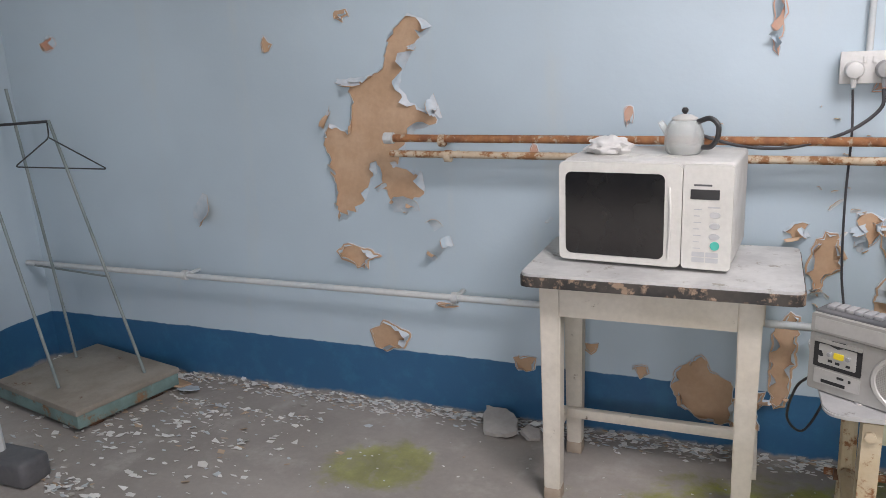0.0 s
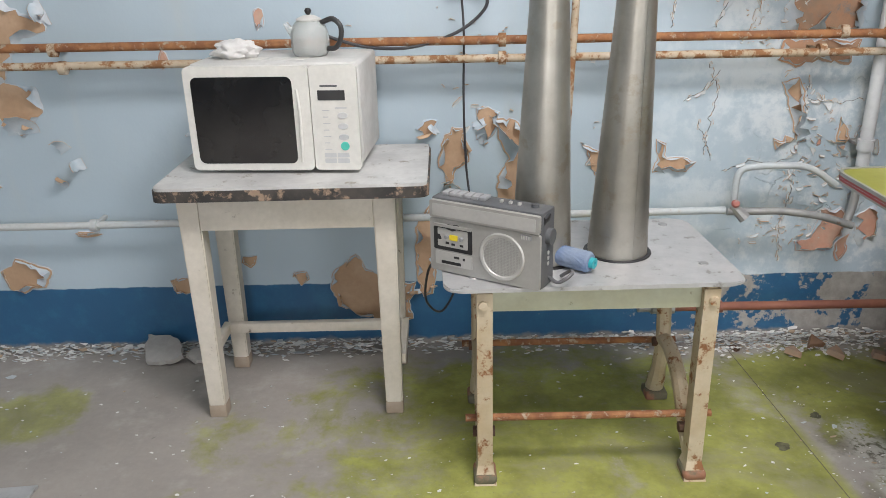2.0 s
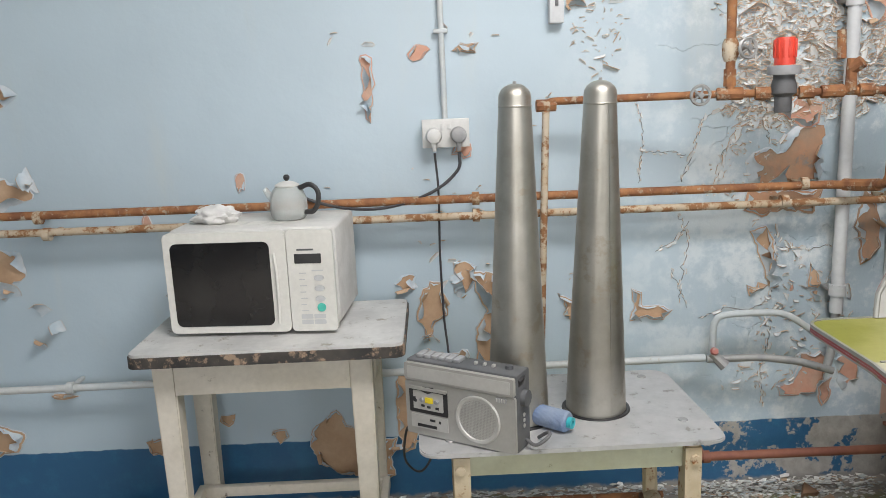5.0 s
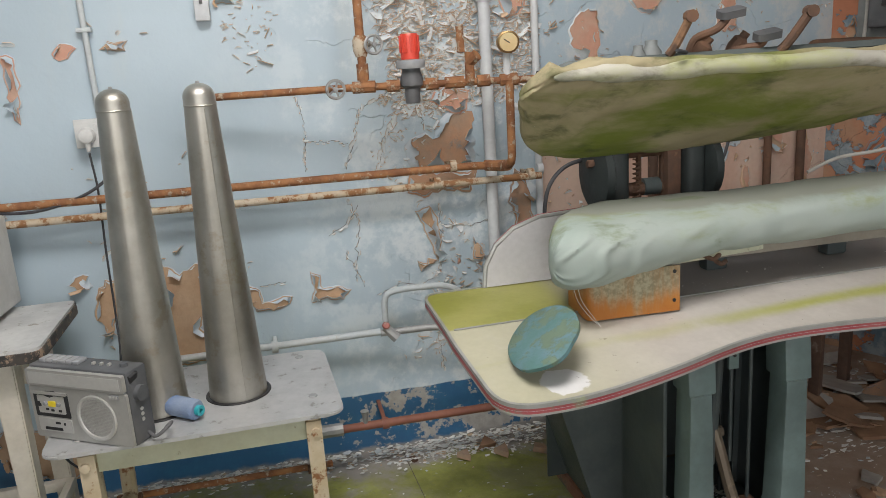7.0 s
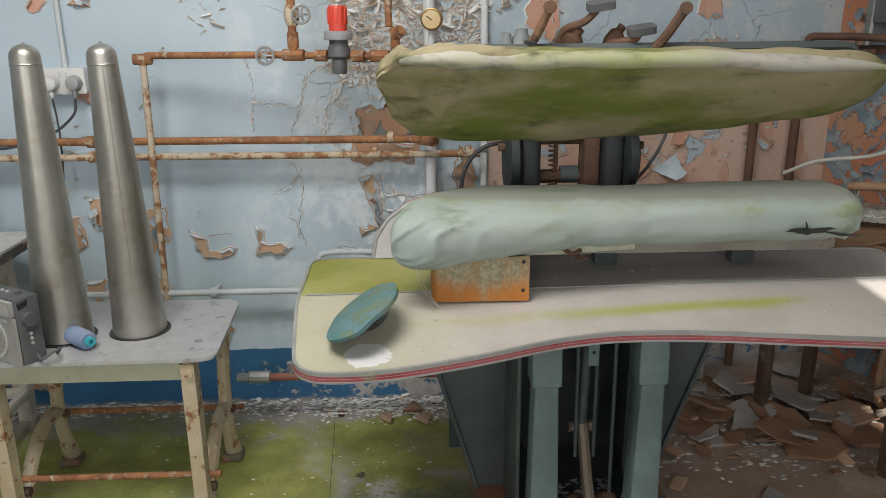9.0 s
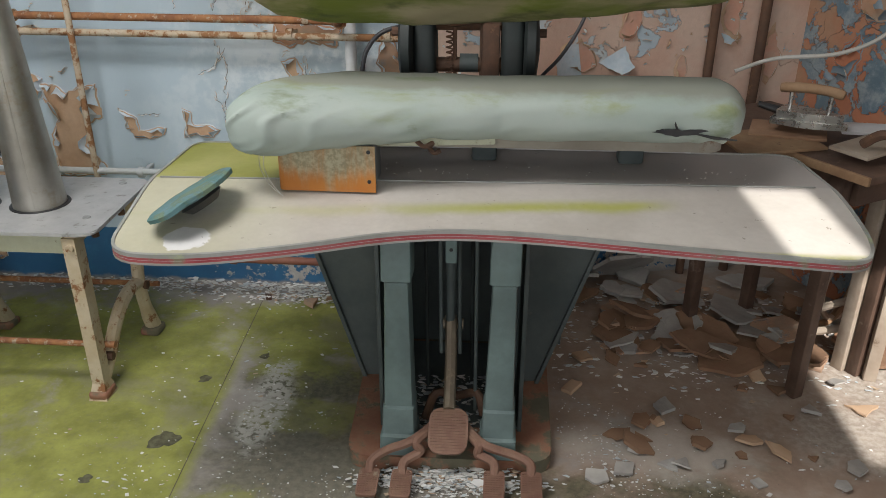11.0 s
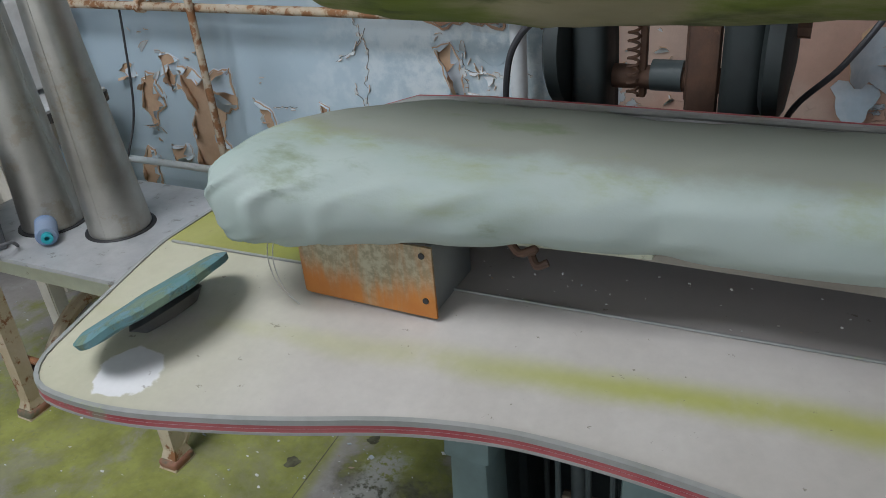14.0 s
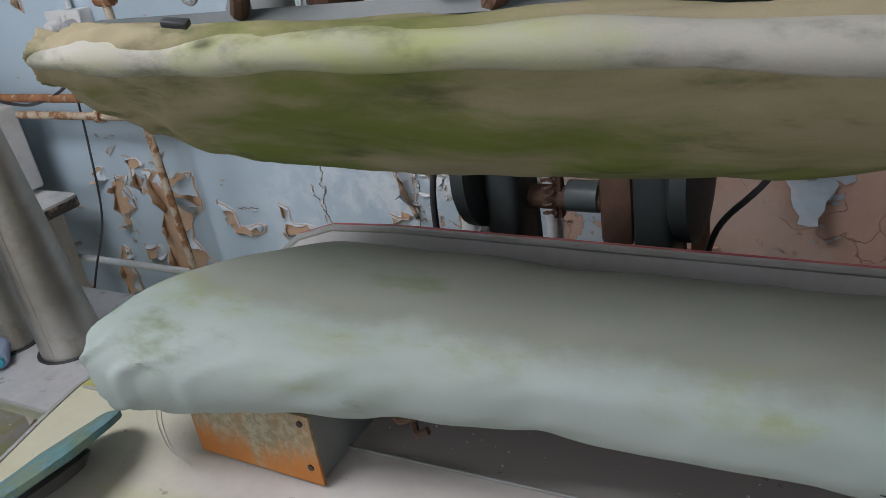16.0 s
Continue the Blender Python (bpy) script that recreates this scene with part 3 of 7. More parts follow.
def round_poly(pts, r, n=6):
    v = [Vector((x, y, 0)) for x, y in pts]
    out = []
    for i, b in enumerate(v):
        a, c = v[i - 1], v[(i + 1) % len(v)]
        rr = r[i] if isinstance(r, (list, tuple)) else r
        ra, rc = min(rr, (b - a).length * 0.45), min(rr, (c - b).length * 0.45)
        p0, p1 = b + (a - b).normalized() * ra, b + (c - b).normalized() * rc
        for k in range(n + 1):
            t = k / n
            q = (1 - t) ** 2 * p0 + 2 * t * (1 - t) * b + t * t * p1
            out.append((q.x, q.y))
    return out


def blob(cx, cy, rx, ry, rng, n=26, rough=0.3):
    ph = [rng.uniform(0, 6.28) for _ in range(5)]
    out = []
    for k in range(n):
        a = 2 * math.pi * k / n
        s = 1 + rough * (0.5 * math.sin(2 * a + ph[0]) + 0.4 * math.sin(3 * a + ph[1]) + 0.35 * math.sin(5 * a + ph[2]) + 0.25 * math.sin(9 * a + ph[3])) + rng.uniform(-0.10, 0.10) * rough * 2
        out.append((cx + rx * s * math.cos(a), cy + ry * s * math.sin(a)))
    return out


def pipe(name, pts, r, mat, parent=None, label="", seg=12, corner=0.035):
    return part(name, tube(bmesh.new(), bend(pts, corner) if len(pts) > 2 else pts, r, seg), mat, parent, label)


# ---- structure ----
WY = 2.79      # inner face of the long wall
CORNER = (2.78, 2.79)
NE, SE = (4.25, 3.15), (5.62, 0.80)
TOP = 3.0


def wall_between(name, p, q, mat, label, z0=0.0, z1=TOP, thick=0.2, holes=()):
    """A thick wall whose inner face runs from p to q, with rectangular holes (start, end, low, high) right through it."""
    p, q = Vector((*p, 0)), Vector((*q, 0))
    d = q - p
    length = d.length
    d.normalize()
    out = Vector((-d.y, d.x, 0))
    cuts = sorted({0.0, length, *[h[0] for h in holes], *[h[1] for h in holes]})
    levels = sorted({z0, z1, *[h[2] for h in holes], *[h[3] for h in holes]})
    bm = bmesh.new()
    for a, b in zip(cuts, cuts[1:]):
        for lo, hi in zip(levels, levels[1:]):
            if any(h[0] <= a and b <= h[1] and h[2] <= lo and hi <= h[3] for h in holes):
                continue
            c = [p + d * s + out * t for t in (0, thick) for s in (a, b)]
            v = [bm.verts.new((k.x, k.y, z)) for z in (lo, hi) for k in c]
            for f in ((0, 1, 3, 2), (4, 6, 7, 5), (0, 4, 5, 1), (2, 3, 7, 6), (0, 2, 6, 4), (1, 5, 7, 3)):
                bm.faces.new([v[i] for i in f])
    bmesh.ops.remove_doubles(bm, verts=bm.verts[:], dist=1e-4)
    return single(name, bm, mat, label, "wall", kind="structure", smooth=0)


wall_north = wall_between("wall_north", (-2.13, WY), CORNER, wall_mat, "pale blue gloss painted wall with dark blue skirting band, peeling")
wall_north_east = wall_between("wall_north_east", CORNER, NE, wall_ne_mat, "pink and blue wall with badly flaking paint")
wall_east = wall_between("wall_east", NE, SE, wall_e_mat, "dull blue wall flaking down to red-brown")
wall_between("wall_east_far", SE, (5.62, -2.8), plain_wall, "plain blue painted wall", holes=())
wall_between("wall_south", (5.62, -2.8), (-2.13, -2.8), plain_wall, "plain blue wall with two assumed window openings, out of view",
             holes=((1.2, 2.85, 1.0, 2.7), (4.05, 6.45, 1.0, 2.7)))
wall_between("wall_west", (-2.13, -2.8), (-2.13, WY), plain_wall, "plain blue painted side wall")

bm = bmesh.new()
prism(bm, [(-2.4, 3.1), (2.7, 3.1), (4.4, 3.5), (5.9, 0.9), (5.9, -3.1), (-2.4, -3.1)], -0.15, 0.0)
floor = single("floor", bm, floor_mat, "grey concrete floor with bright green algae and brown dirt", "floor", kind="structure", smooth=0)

# unseen ceiling built round two openings, cut so the sun patches land right
bm = bmesh.new()
Y0, Y1 = -1.3, -0.25


def slant(x, y):
    return x + (Y1 - y) * 0.14


def slab(pts):
    prism(bm, pts, TOP, TOP + 0.12)


slab([(-2.4, Y1), (1.20, Y1), (1.20, 3.1), (-2.4, 3.1)])
slab([(1.20, Y1), (2.60, Y1), (2.60, 0.5), (1.20, 0.5)])
slab([(1.20, 1.3), (2.60, 1.3), (2.60, 3.1), (1.20, 3.1)])
slab([(2.60, Y1), (5.9, Y1), (5.9, 0.9), (4.4, 3.5), (2.7, 3.1), (2.60, 3.1)])
slab([(-2.4, -3.1), (5.9, -3.1), (5.9, Y0), (-2.4, Y0)])
Y2, Y3 = -0.72, -1.20
slab([(-2.4, Y0), (5.9, Y0), (5.9, Y3), (-2.4, Y3)])
slab([(-2.4, Y3), (4.92, Y3), (4.92, Y2), (-2.4, Y2)])
slab([(-2.4, Y2), (slant(4.25, Y2), Y2), (4.25, Y1), (-2.4, Y1)])
slab([(slant(4.43, Y2), Y2), (4.92, Y2), (4.92, Y1), (4.43, Y1)])
slab([(slant(5.45, Y3), Y3), (5.9, Y3), (5.9, Y1), (5.45, Y1)])
single("ceiling", bm, ceiling_mat, "stained white ceiling, out of view, its openings cut to shape the sun patches", "ceiling", kind="structure", smooth=0)

# unseen opaque sheet, added so no sun enters above the overhead lamp
single("sun_block_sheet", one_box(1.90, 0.9, TOP + 0.131, 1.6, 1.0, 0.02), ceiling_mat, "opaque unseen sheet keeping sun out of the roof opening", "roof light", kind="structure", smooth=0)


# ---- peeling paint on the walls ----
rng = random.Random(7)


def wall_frame(p, q):
    """Wall space to world: x along the wall from p, y up, z out into the room."""
    p, q = Vector((*p, 0)), Vector((*q, 0))
    d = (q - p).normalized()
    n = Vector((d.y, -d.x, 0))
    return Matrix(((d.x, 0, n.x, p.x), (d.y, 0, n.y, p.y), (d.z, 1, n.z, 0), (0, 0, 0, 1)))


NORTH = wall_frame((0.0, WY), (1.0, WY))
NEAST = wall_frame(CORNER, NE)
EAST = wall_frame(NE, SE)


def curl(bm, m, x, z, angle, length, width, turn, taper=0.4, n=6, lift=0.0, jag=0.25):
    """A tongue of paint held to the wall at (x, z) that points along angle in the wall and rolls off it by turn degrees."""
    k = radians(turn)
    rad = length / max(k, 0.05)
    ca, sa = math.cos(radians(angle)), math.sin(radians(angle))
    rows = []
    for i in range(n + 1):
        t = i / n
        a = k * t
        s, o = rad * math.sin(a), rad * (1 - math.cos(a)) + 0.0015 + lift * t
        w = width * (1 - (1 - taper) * t) * (1 + jag * rng.uniform(-1, 1))
        off = jag * width * 0.3 * rng.uniform(-1, 1)
        nrm_s, nrm_o = -math.sin(a), math.cos(a)
        row = []
        for side in (-0.5, 0.0, 0.5):
            for th in (0.0, 0.0018):
                ss, oo = s + nrm_s * th, o + nrm_o * th + (0.0 if side else 0.08 * width * t)
                lat = side * w + off
                row.append(bm.verts.new(m @ Vector((x + ca * ss - sa * lat, z + sa * ss + ca * lat, oo))))
        rows.append(row)
    for a, b in zip(rows, rows[1:]):
        for j in (0, 2):
            f = bm.faces.new((a[j + 1], a[j + 3], b[j + 3], b[j + 1]))
            f.material_index = 0
            f = bm.faces.new((a[j], b[j], b[j + 2], a[j + 2]))
            f.material_index = 1
        bm.faces.new((a[0], a[1], b[1], b[0])).material_index = 1
        bm.faces.new((a[4], b[4], b[5], a[5])).material_index = 1
    e = rows[-1]
    bm.faces.new((e[0], e[1], e[3], e[2])).material_index = 1
    bm.faces.new((e[2], e[3], e[5], e[4])).material_index = 1
    return bm


def patch(m, wall, pts, mat, name="bare_patch", depth=0.003):
    bm = bmesh.new()
    prism(bm, pts, 0.0002, depth + 0.0007 * rng.randint(0, 6), m)
    return part(name, bm, mat, wall, smooth=0)


def rim_curls(m, wall, pts, count, size, face=None, spread=1.0):
    """Paint tongues along the edge of a bare patch."""
    n = len(pts)
    cx, cy = sum(p[0] for p in pts) / n, sum(p[1] for p in pts) / n
    for i in range(count):
        a = pts[int(n * (i + rng.uniform(0, 0.7)) / count) % n]
        ang = math.degrees(math.atan2(cy - a[1], cx - a[0])) + rng.uniform(-50, 50) * spread
        L = size * rng.uniform(0.5, 1.4)
        bm = curl(bmesh.new(), m, a[0], a[1], ang, L, L * rng.uniform(0.7, 1.6), rng.uniform(70, 200), rng.uniform(0.15, 0.8))
        part("paint_curl", bm, [face or curl_face, curl_back], wall, smooth=60)


def shard(x, z, rx, rz):
    """An angular patch outline: a few torn corners joined by ragged edges."""
    k = rng.randint(7, 10)
    corners = []
    for i in range(k):
        a = 2 * math.pi * (i + rng.uniform(-0.28, 0.28)) / k
        q = rng.uniform(0.55, 1.30)
        corners.append((x + rx * q * math.cos(a), z + rz * q * math.sin(a)))
    return ragged_edge(corners)


def ragged_edge(corners, step=0.014):
    out = []
    for p, q in zip(corners, corners[1:] + corners[:1]):
        d = math.dist(p, q)
        n = max(1, int(d / step))
        for i in range(n):
            t = i / n
            j = 0.0 if i == 0 else min(0.004, d * 0.06)
            out.append((p[0] + (q[0] - p[0]) * t + rng.gauss(0, j), p[1] + (q[1] - p[1]) * t + rng.gauss(0, j)))
    return out


def lips(m, wall, pts, size, face=None, gaps=0.35):
    """The torn edge of the paint round a bare patch, lifted off the wall and curling back in tongues of uneven width."""
    n = len(pts)
    area = sum(pts[i - 1][0] * pts[i][1] - pts[i][0] * pts[i - 1][1] for i in range(n))
    side = 1 if area > 0 else -1
    seed = rng.uniform(0, 90)
    bm = bmesh.new()
    rows = []
    for i in range(n):
        (ax, az), (px, pz), (bx, bz) = pts[i - 1], pts[i], pts[(i + 1) % n]
        tx, tz = bx - ax, bz - az
        L = math.hypot(tx, tz) or 1.0
        nx, nz = -tz / L * side, tx / L * side
        hang = 0.75 + 0.25 * nz
        w = 1.35 * size * hang * max(0.0, noise.noise(Vector((seed, i * 0.33, 0))) * 1.5 + noise.noise(Vector((seed, i * 1.1, 5))) * 0.6 + 0.75 - gaps)
        k = 1.3 + 0.9 * noise.noise(Vector((seed + 7, i * 0.2, 2)))
        row = []
        for t in (-0.25, 0.0, 0.35, 0.7, 1.0):
            if t <= 0:
                off, out = t * 0.012, 0.0008 + 0.0022 * (1 + t * 4)
            else:
                off, out = w * math.sin(k * t) / k, 0.003 + w * (1 - math.cos(k * t)) / k * 1.2 + 0.25 * w * t
            row.append((px + nx * off, pz + nz * off, out))
        rows.append(row)
    top = [[bm.verts.new(m @ Vector(p)) for p in row] for row in rows]
    low = [[bm.verts.new(m @ Vector((p[0], p[1], max(0.0003, p[2] - 0.0026)))) for p in row] for row in rows]
    for i in range(n):
        j = (i + 1) % n
        for c in range(4):
            bm.faces.new((top[i][c], top[j][c], top[j][c + 1], top[i][c + 1])).material_index = 0
            bm.faces.new((low[i][c], low[i][c + 1], low[j][c + 1], low[j][c])).material_index = 1
        bm.faces.new((top[i][4], top[j][4], low[j][4], low[i][4])).material_index = 2
    return part("paint_lip", bm, [face or curl_face, curl_back, curl_edge], wall, smooth=50)


curl_edge = surf("white torn edge of paint", (0.78, 0.78, 0.75), (0.70, 0.70, 0.67), 20, 0.8, bump=0.1)
big_peel = [(-0.15, 1.51), (-0.10, 1.49), (-0.06, 1.46), (-0.12, 1.42), (-0.17, 1.34), (-0.20, 1.27), (-0.16, 1.20), (-0.10, 1.175), (-0.05, 1.19), (-0.06, 1.13),
            (-0.15, 1.10), (-0.20, 1.02), (-0.23, 0.97), (-0.13, 0.95), (-0.12, 0.88), (-0.20, 0.79), (-0.25, 0.82), (-0.29, 0.90), (-0.31, 0.99), (-0.35, 0.88),
            (-0.41, 0.79), (-0.49, 0.75), (-0.50, 0.92), (-0.53, 1.08), (-0.50, 1.13), (-0.42, 1.10), (-0.40, 1.20), (-0.41, 1.29), (-0.31, 1.30), (-0.26, 1.33), (-0.23, 1.44)]
big_peel = ragged_edge(big_peel)
patch(NORTH, wall_north, big_peel, plaster_mat)
lips(NORTH, wall_north, big_peel, 0.034, gaps=0.5)
rim_curls(NORTH, wall_north, big_peel, 9, 0.035)
for x, z, ang, L, w, turn in ((-0.40, 1.29, -95, 0.05, 0.11, 120), (-0.52, 1.15, -30, 0.06, 0.09, 150), (-0.05, 1.19, 200, 0.06, 0.08, 110),
                              (-0.20, 0.80, 95, 0.09, 0.13, 70), (-0.07, 0.74, 120, 0.08, 0.04, 100), (-0.02, 0.70, 200, 0.07, 0.05, 130),
                              (-0.11, 0.62, 60, 0.07, 0.05, 110), (-1.17, 0.80, -40, 0.14, 0.12, 75), (0.36, 0.80, 220, 0.03, 0.015, 60)):
    part("paint_curl", curl(bmesh.new(), NORTH, x, z, ang, L, w, turn), [curl_face, curl_back], wall_north, smooth=60)

# (x, z, half width, half height, material, curls, curl size)
PATCHES = [
    (-0.41, 0.62, 0.10, 0.055, plaster_mat, 2, 0.03), (-0.30, 0.30, 0.075, 0.085, plaster_mat, 1, 0.03), (0.25, 0.24, 0.05, 0.03, plaster_mat, 1, 0.02),
    (-0.05, 0.445, 0.05, 0.012, plaster_mat, 1, 0.015), (0.90, 0.20, 0.11, 0.12, plaster_mat, 2, 0.04), (1.02, 0.17, 0.06, 0.09, plaster_mat, 1, 0.04), (0.50, 0.33, 0.035, 0.025, plaster_mat, 1, 0.02),
    (1.13, 0.36, 0.045, 0.17, plaster_mat, 2, 0.03), (0.68, 0.26, 0.03, 0.03, plaster_mat, 1, 0.02), (1.22, 0.70, 0.050, 0.10, plaster_mat, 3, 0.05), (1.14, 0.79, 0.035, 0.03, plaster_mat, 2, 0.03),
    (1.33, 0.80, 0.045, 0.06, plaster_mat, 3, 0.05), (1.30, 0.50, 0.05, 0.06, plaster_mat, 1, 0.03), (2.45, 1.30, 0.06, 0.05, salmon_mat, 2, 0.03), (1.05, 1.45, 0.026, 0.10, salmon_mat, 0, 0.02),
    (1.22, 1.545, 0.032, 0.03, salmon_mat, 1, 0.02), (1.37, 1.545, 0.045, 0.02, plaster_mat, 3, 0.025), (0.618, 1.155, 0.014, 0.038, salmon_mat, 0, 0.02),
    (1.345, 1.225, 0.03, 0.025, salmon_mat, 0, 0.02), (-0.75, 1.42, 0.028, 0.035, plaster_mat, 2, 0.02), (-0.42, 1.52, 0.03, 0.025, plaster_mat, 2, 0.02),
    (-1.86, 1.47, 0.05, 0.035, salmon_mat, 2, 0.02), (1.72, 1.69, 0.035, 0.05, plaster_mat, 2, 0.02), (2.69, 0.93, 0.05, 0.12, brown_mat, 2, 0.04),
    (1.76, 0.33, 0.03, 0.07, plaster_mat, 1, 0.02), (2.68, 1.62, 0.06, 0.07, salmon_mat, 2, 0.03), (0.30, 1.03, 0.02, 0.03, salmon_mat, 0, 0.02), (2.66, 0.42, 0.05, 0.09, salmon_mat, 1, 0.03),
]
for x, z, rx, rz, mat, k, size in PATCHES:
    o = shard(x, z, rx, rz)
    patch(NORTH, wall_north, o, mat)
    lips(NORTH, wall_north, o, min(0.03, 0.25 * (rx + rz)))
    rim_curls(NORTH, wall_north, o, k, size)

# the larger tears by the bench and the pipes
TEARS = [
    (plaster_mat, 0.045, [(1.36, 0.82), (1.43, 0.81), (1.46, 0.78), (1.51, 0.81), (1.58, 0.82), (1.585, 0.69), (1.53, 0.67), (1.50, 0.58), (1.57, 0.50), (1.56, 0.46), (1.37, 0.45), (1.37, 0.62), (1.41, 0.68), (1.38, 0.74)]),
    (plaster_mat, 0.026, [(1.65, 0.73), (1.72, 0.69), (1.725, 0.645), (1.83, 0.655), (1.82, 0.63), (1.76, 0.61), (1.70, 0.615), (1.67, 0.69)]),
    (plaster_mat, 0.026, [(1.90, 0.735), (1.935, 0.72), (1.94, 0.67), (1.99, 0.672), (2.04, 0.654), (2.01, 0.62), (1.95, 0.635), (1.895, 0.62), (1.91, 0.68)]),
    (brown_mat, 0.036, [(2.275, 1.15), (2.29, 1.075), (2.52, 1.065), (2.527, 1.24), (2.486, 1.286), (2.42, 1.24), (2.375, 1.167), (2.35, 1.19), (2.30, 1.175)]),
    (brown_mat, 0.026, [(2.28, 1.045), (2.27, 0.985), (2.33, 0.96), (2.40, 0.985), (2.50, 0.965), (2.53, 1.045)]),
    (plaster_mat, 0.046, [(2.293, 0.915), (2.347, 0.93), (2.376, 0.876), (2.381, 0.814), (2.368, 0.72), (2.35, 0.765), (2.327, 0.83)]),
    (plaster_mat, 0.018, [(2.29, 0.73), (2.362, 0.727), (2.30, 0.69)]),
    (plaster_mat, 0.022, [(2.505, 0.795), (2.544, 0.724), (2.532, 0.708), (2.50, 0.714)]),
    (plaster_mat, 0.018, [(2.507, 0.704), (2.534, 0.698), (2.54, 0.662), (2.526, 0.659)]),
    (salmon_mat, 0.014, [(2.486, 0.475), (2.565, 0.473), (2.578, 0.406), (2.544, 0.327), (2.42, 0.324), (2.41, 0.36), (2.467, 0.37)]),
    (salmon_mat, 0.014, [(2.60, 0.383), (2.565, 0.36), (2.554, 0.315), (2.57, 0.28), (2.592, 0.303)]),
]
for mat, size, corners in TEARS:
    o = ragged_edge(corners)
    patch(NORTH, wall_north, o, mat)
    lips(NORTH, wall_north, o, size, gaps=0.25)

# cracked skin: many small lifted edges
bm = bmesh.new()
for i in range(8200):
    x, z = rng.uniform(1.6, 2.76), rng.uniform(0.35, 2.05)
    if i > 2600:
        x, z = rng.uniform(2.2, 2.77), rng.uniform(1.25, 2.1)
    dense = noise.noise(Vector((x * 2.3, 3.1, z * 2.3)))
    if dense < 0.08 + 0.8 * max(0.0, 2.1 - x) - 1.0 * max(0.0, min(0.35, z - 1.3)) - 0.5 * max(0.0, x - 2.25):
        continue
    if z < 1.28 and dense < 0.28 + 0.5 * max(0.0, 2.2 - x):
        continue
    L = rng.uniform(0.004, 0.011) * (2.4 if rng.random() < 0.08 else 1.0)
    curl(bm, NORTH, x, z, rng.choice((90, 90, 270, 60, 120, 0)) + rng.uniform(-35, 35), L, L * rng.uniform(0.8, 3.5), rng.uniform(40, 130), rng.uniform(0.2, 0.9), n=3)
for i in range(140):
    x, z = rng.uniform(0.9, 1.7), rng.uniform(0.45, 1.62)
    if noise.noise(Vector((x * 4.3, 8.1, z * 3.3))) < 0.15:
        continue
    L = rng.uniform(0.006, 0.018)
    curl(bm, NORTH, x, z, 90 + rng.uniform(-60, 60), L, L * rng.uniform(0.8, 3.0), rng.uniform(50, 150), 0.5, n=3)


dull_skin = surf("dull blue paint skin", (0.20, 0.28, 0.34), (0.30, 0.36, 0.40), 12, 0.6, bump=0.1)
brick_coat = surf("red-brown undercoat", BRICK, (0.42, 0.19, 0.12), 9, 0.85, bump=0.3)
crack_mat = surf("dark gap under cracked paint", (0.10, 0.085, 0.07), (0.15, 0.12, 0.10), 20, 0.9)


def crack_run(pts, lift):
    """A crack that follows a given line, its lips lifted in short white scales."""
    path = []
    for (x0, z0), (x1, z1) in zip(pts, pts[1:]):
        n = max(2, int(math.hypot(x1 - x0, z1 - z0) / 0.012))
        heading = math.degrees(math.atan2(z1 - z0, x1 - x0))
        for i in range(n):
            t = i / n
            x, z = x0 + (x1 - x0) * t + rng.gauss(0, 0.004), z0 + (z1 - z0) * t + rng.gauss(0, 0.004)
            path.append(NORTH @ Vector((x, z, 0.0008)))
            if rng.random() < 0.7:
                L = lift * rng.uniform(0.4, 1.3)
                curl(bm, NORTH, x, z, heading + rng.choice((90, -90, -90)) + rng.uniform(-15, 15), L, L * rng.uniform(1.5, 3.0), rng.uniform(20, 80), rng.uniform(0.4, 0.9), n=3)
    part("crack", tube(bmesh.new(), path, 0.0010, 4), crack_mat, wall_north)


for lift, pts in ((0.006, [(1.917, 1.347), (1.936, 1.214), (1.911, 1.077)]), (0.008, [(1.935, 1.197), (2.008, 1.19), (2.087, 1.177)]), (0.012, [(2.247, 1.35), (2.132, 1.295), (2.093, 1.177), (2.054, 1.075)]),
                  (0.014, [(2.256, 1.277), (2.20, 1.181), (2.18, 1.072)]), (0.008, [(2.055, 0.981), (2.092, 0.896), (2.073, 0.787), (2.065, 0.681)]), (0.010, [(2.382, 0.861), (2.503, 0.841), (2.582, 0.858)]),
                  (0.012, [(2.383, 0.924), (2.387, 0.826), (2.367, 0.677)]), (0.014, [(2.331, 1.321), (2.352, 1.196)]), (0.014, [(2.36, 1.36), (2.30, 1.32), (2.256, 1.277)]), (0.010, [(2.40, 0.66), (2.36, 0.62), (2.38, 0.55), (2.35, 0.42), (2.37, 0.28)]),
                  (0.008, [(2.13, 0.62), (2.22, 0.655), (2.30, 0.64), (2.37, 0.675)]), (0.006, [(2.09, 0.66), (2.03, 0.80)]), (0.009, [(1.98, 0.86), (2.05, 0.90), (2.10, 0.97)]), (0.007, [(1.72, 0.70), (1.80, 0.71), (1.83, 0.705)])):
    crack_run(pts, lift)
part("paint_flakes", bm, [curl_white, curl_back], wall_north, "small lifted white edges of cracked paint", smooth=60)["kind"] = "stuff"
bm = bmesh.new()
for i in range(800):
    x, z = rng.uniform(0.0, 1.5), rng.uniform(0.3, 2.0)
    if noise.noise(Vector((x * 2.3, 1.7, z * 2.3))) < -0.05 - 0.3 * max(0.0, z - 1.3):
        continue
    L = rng.uniform(0.005, 0.018)
    curl(bm, NEAST, x, z, 90 + rng.uniform(-90, 90), L, L * rng.uniform(0.8, 2.5), rng.uniform(50, 170), rng.uniform(0.2, 0.9), n=3)
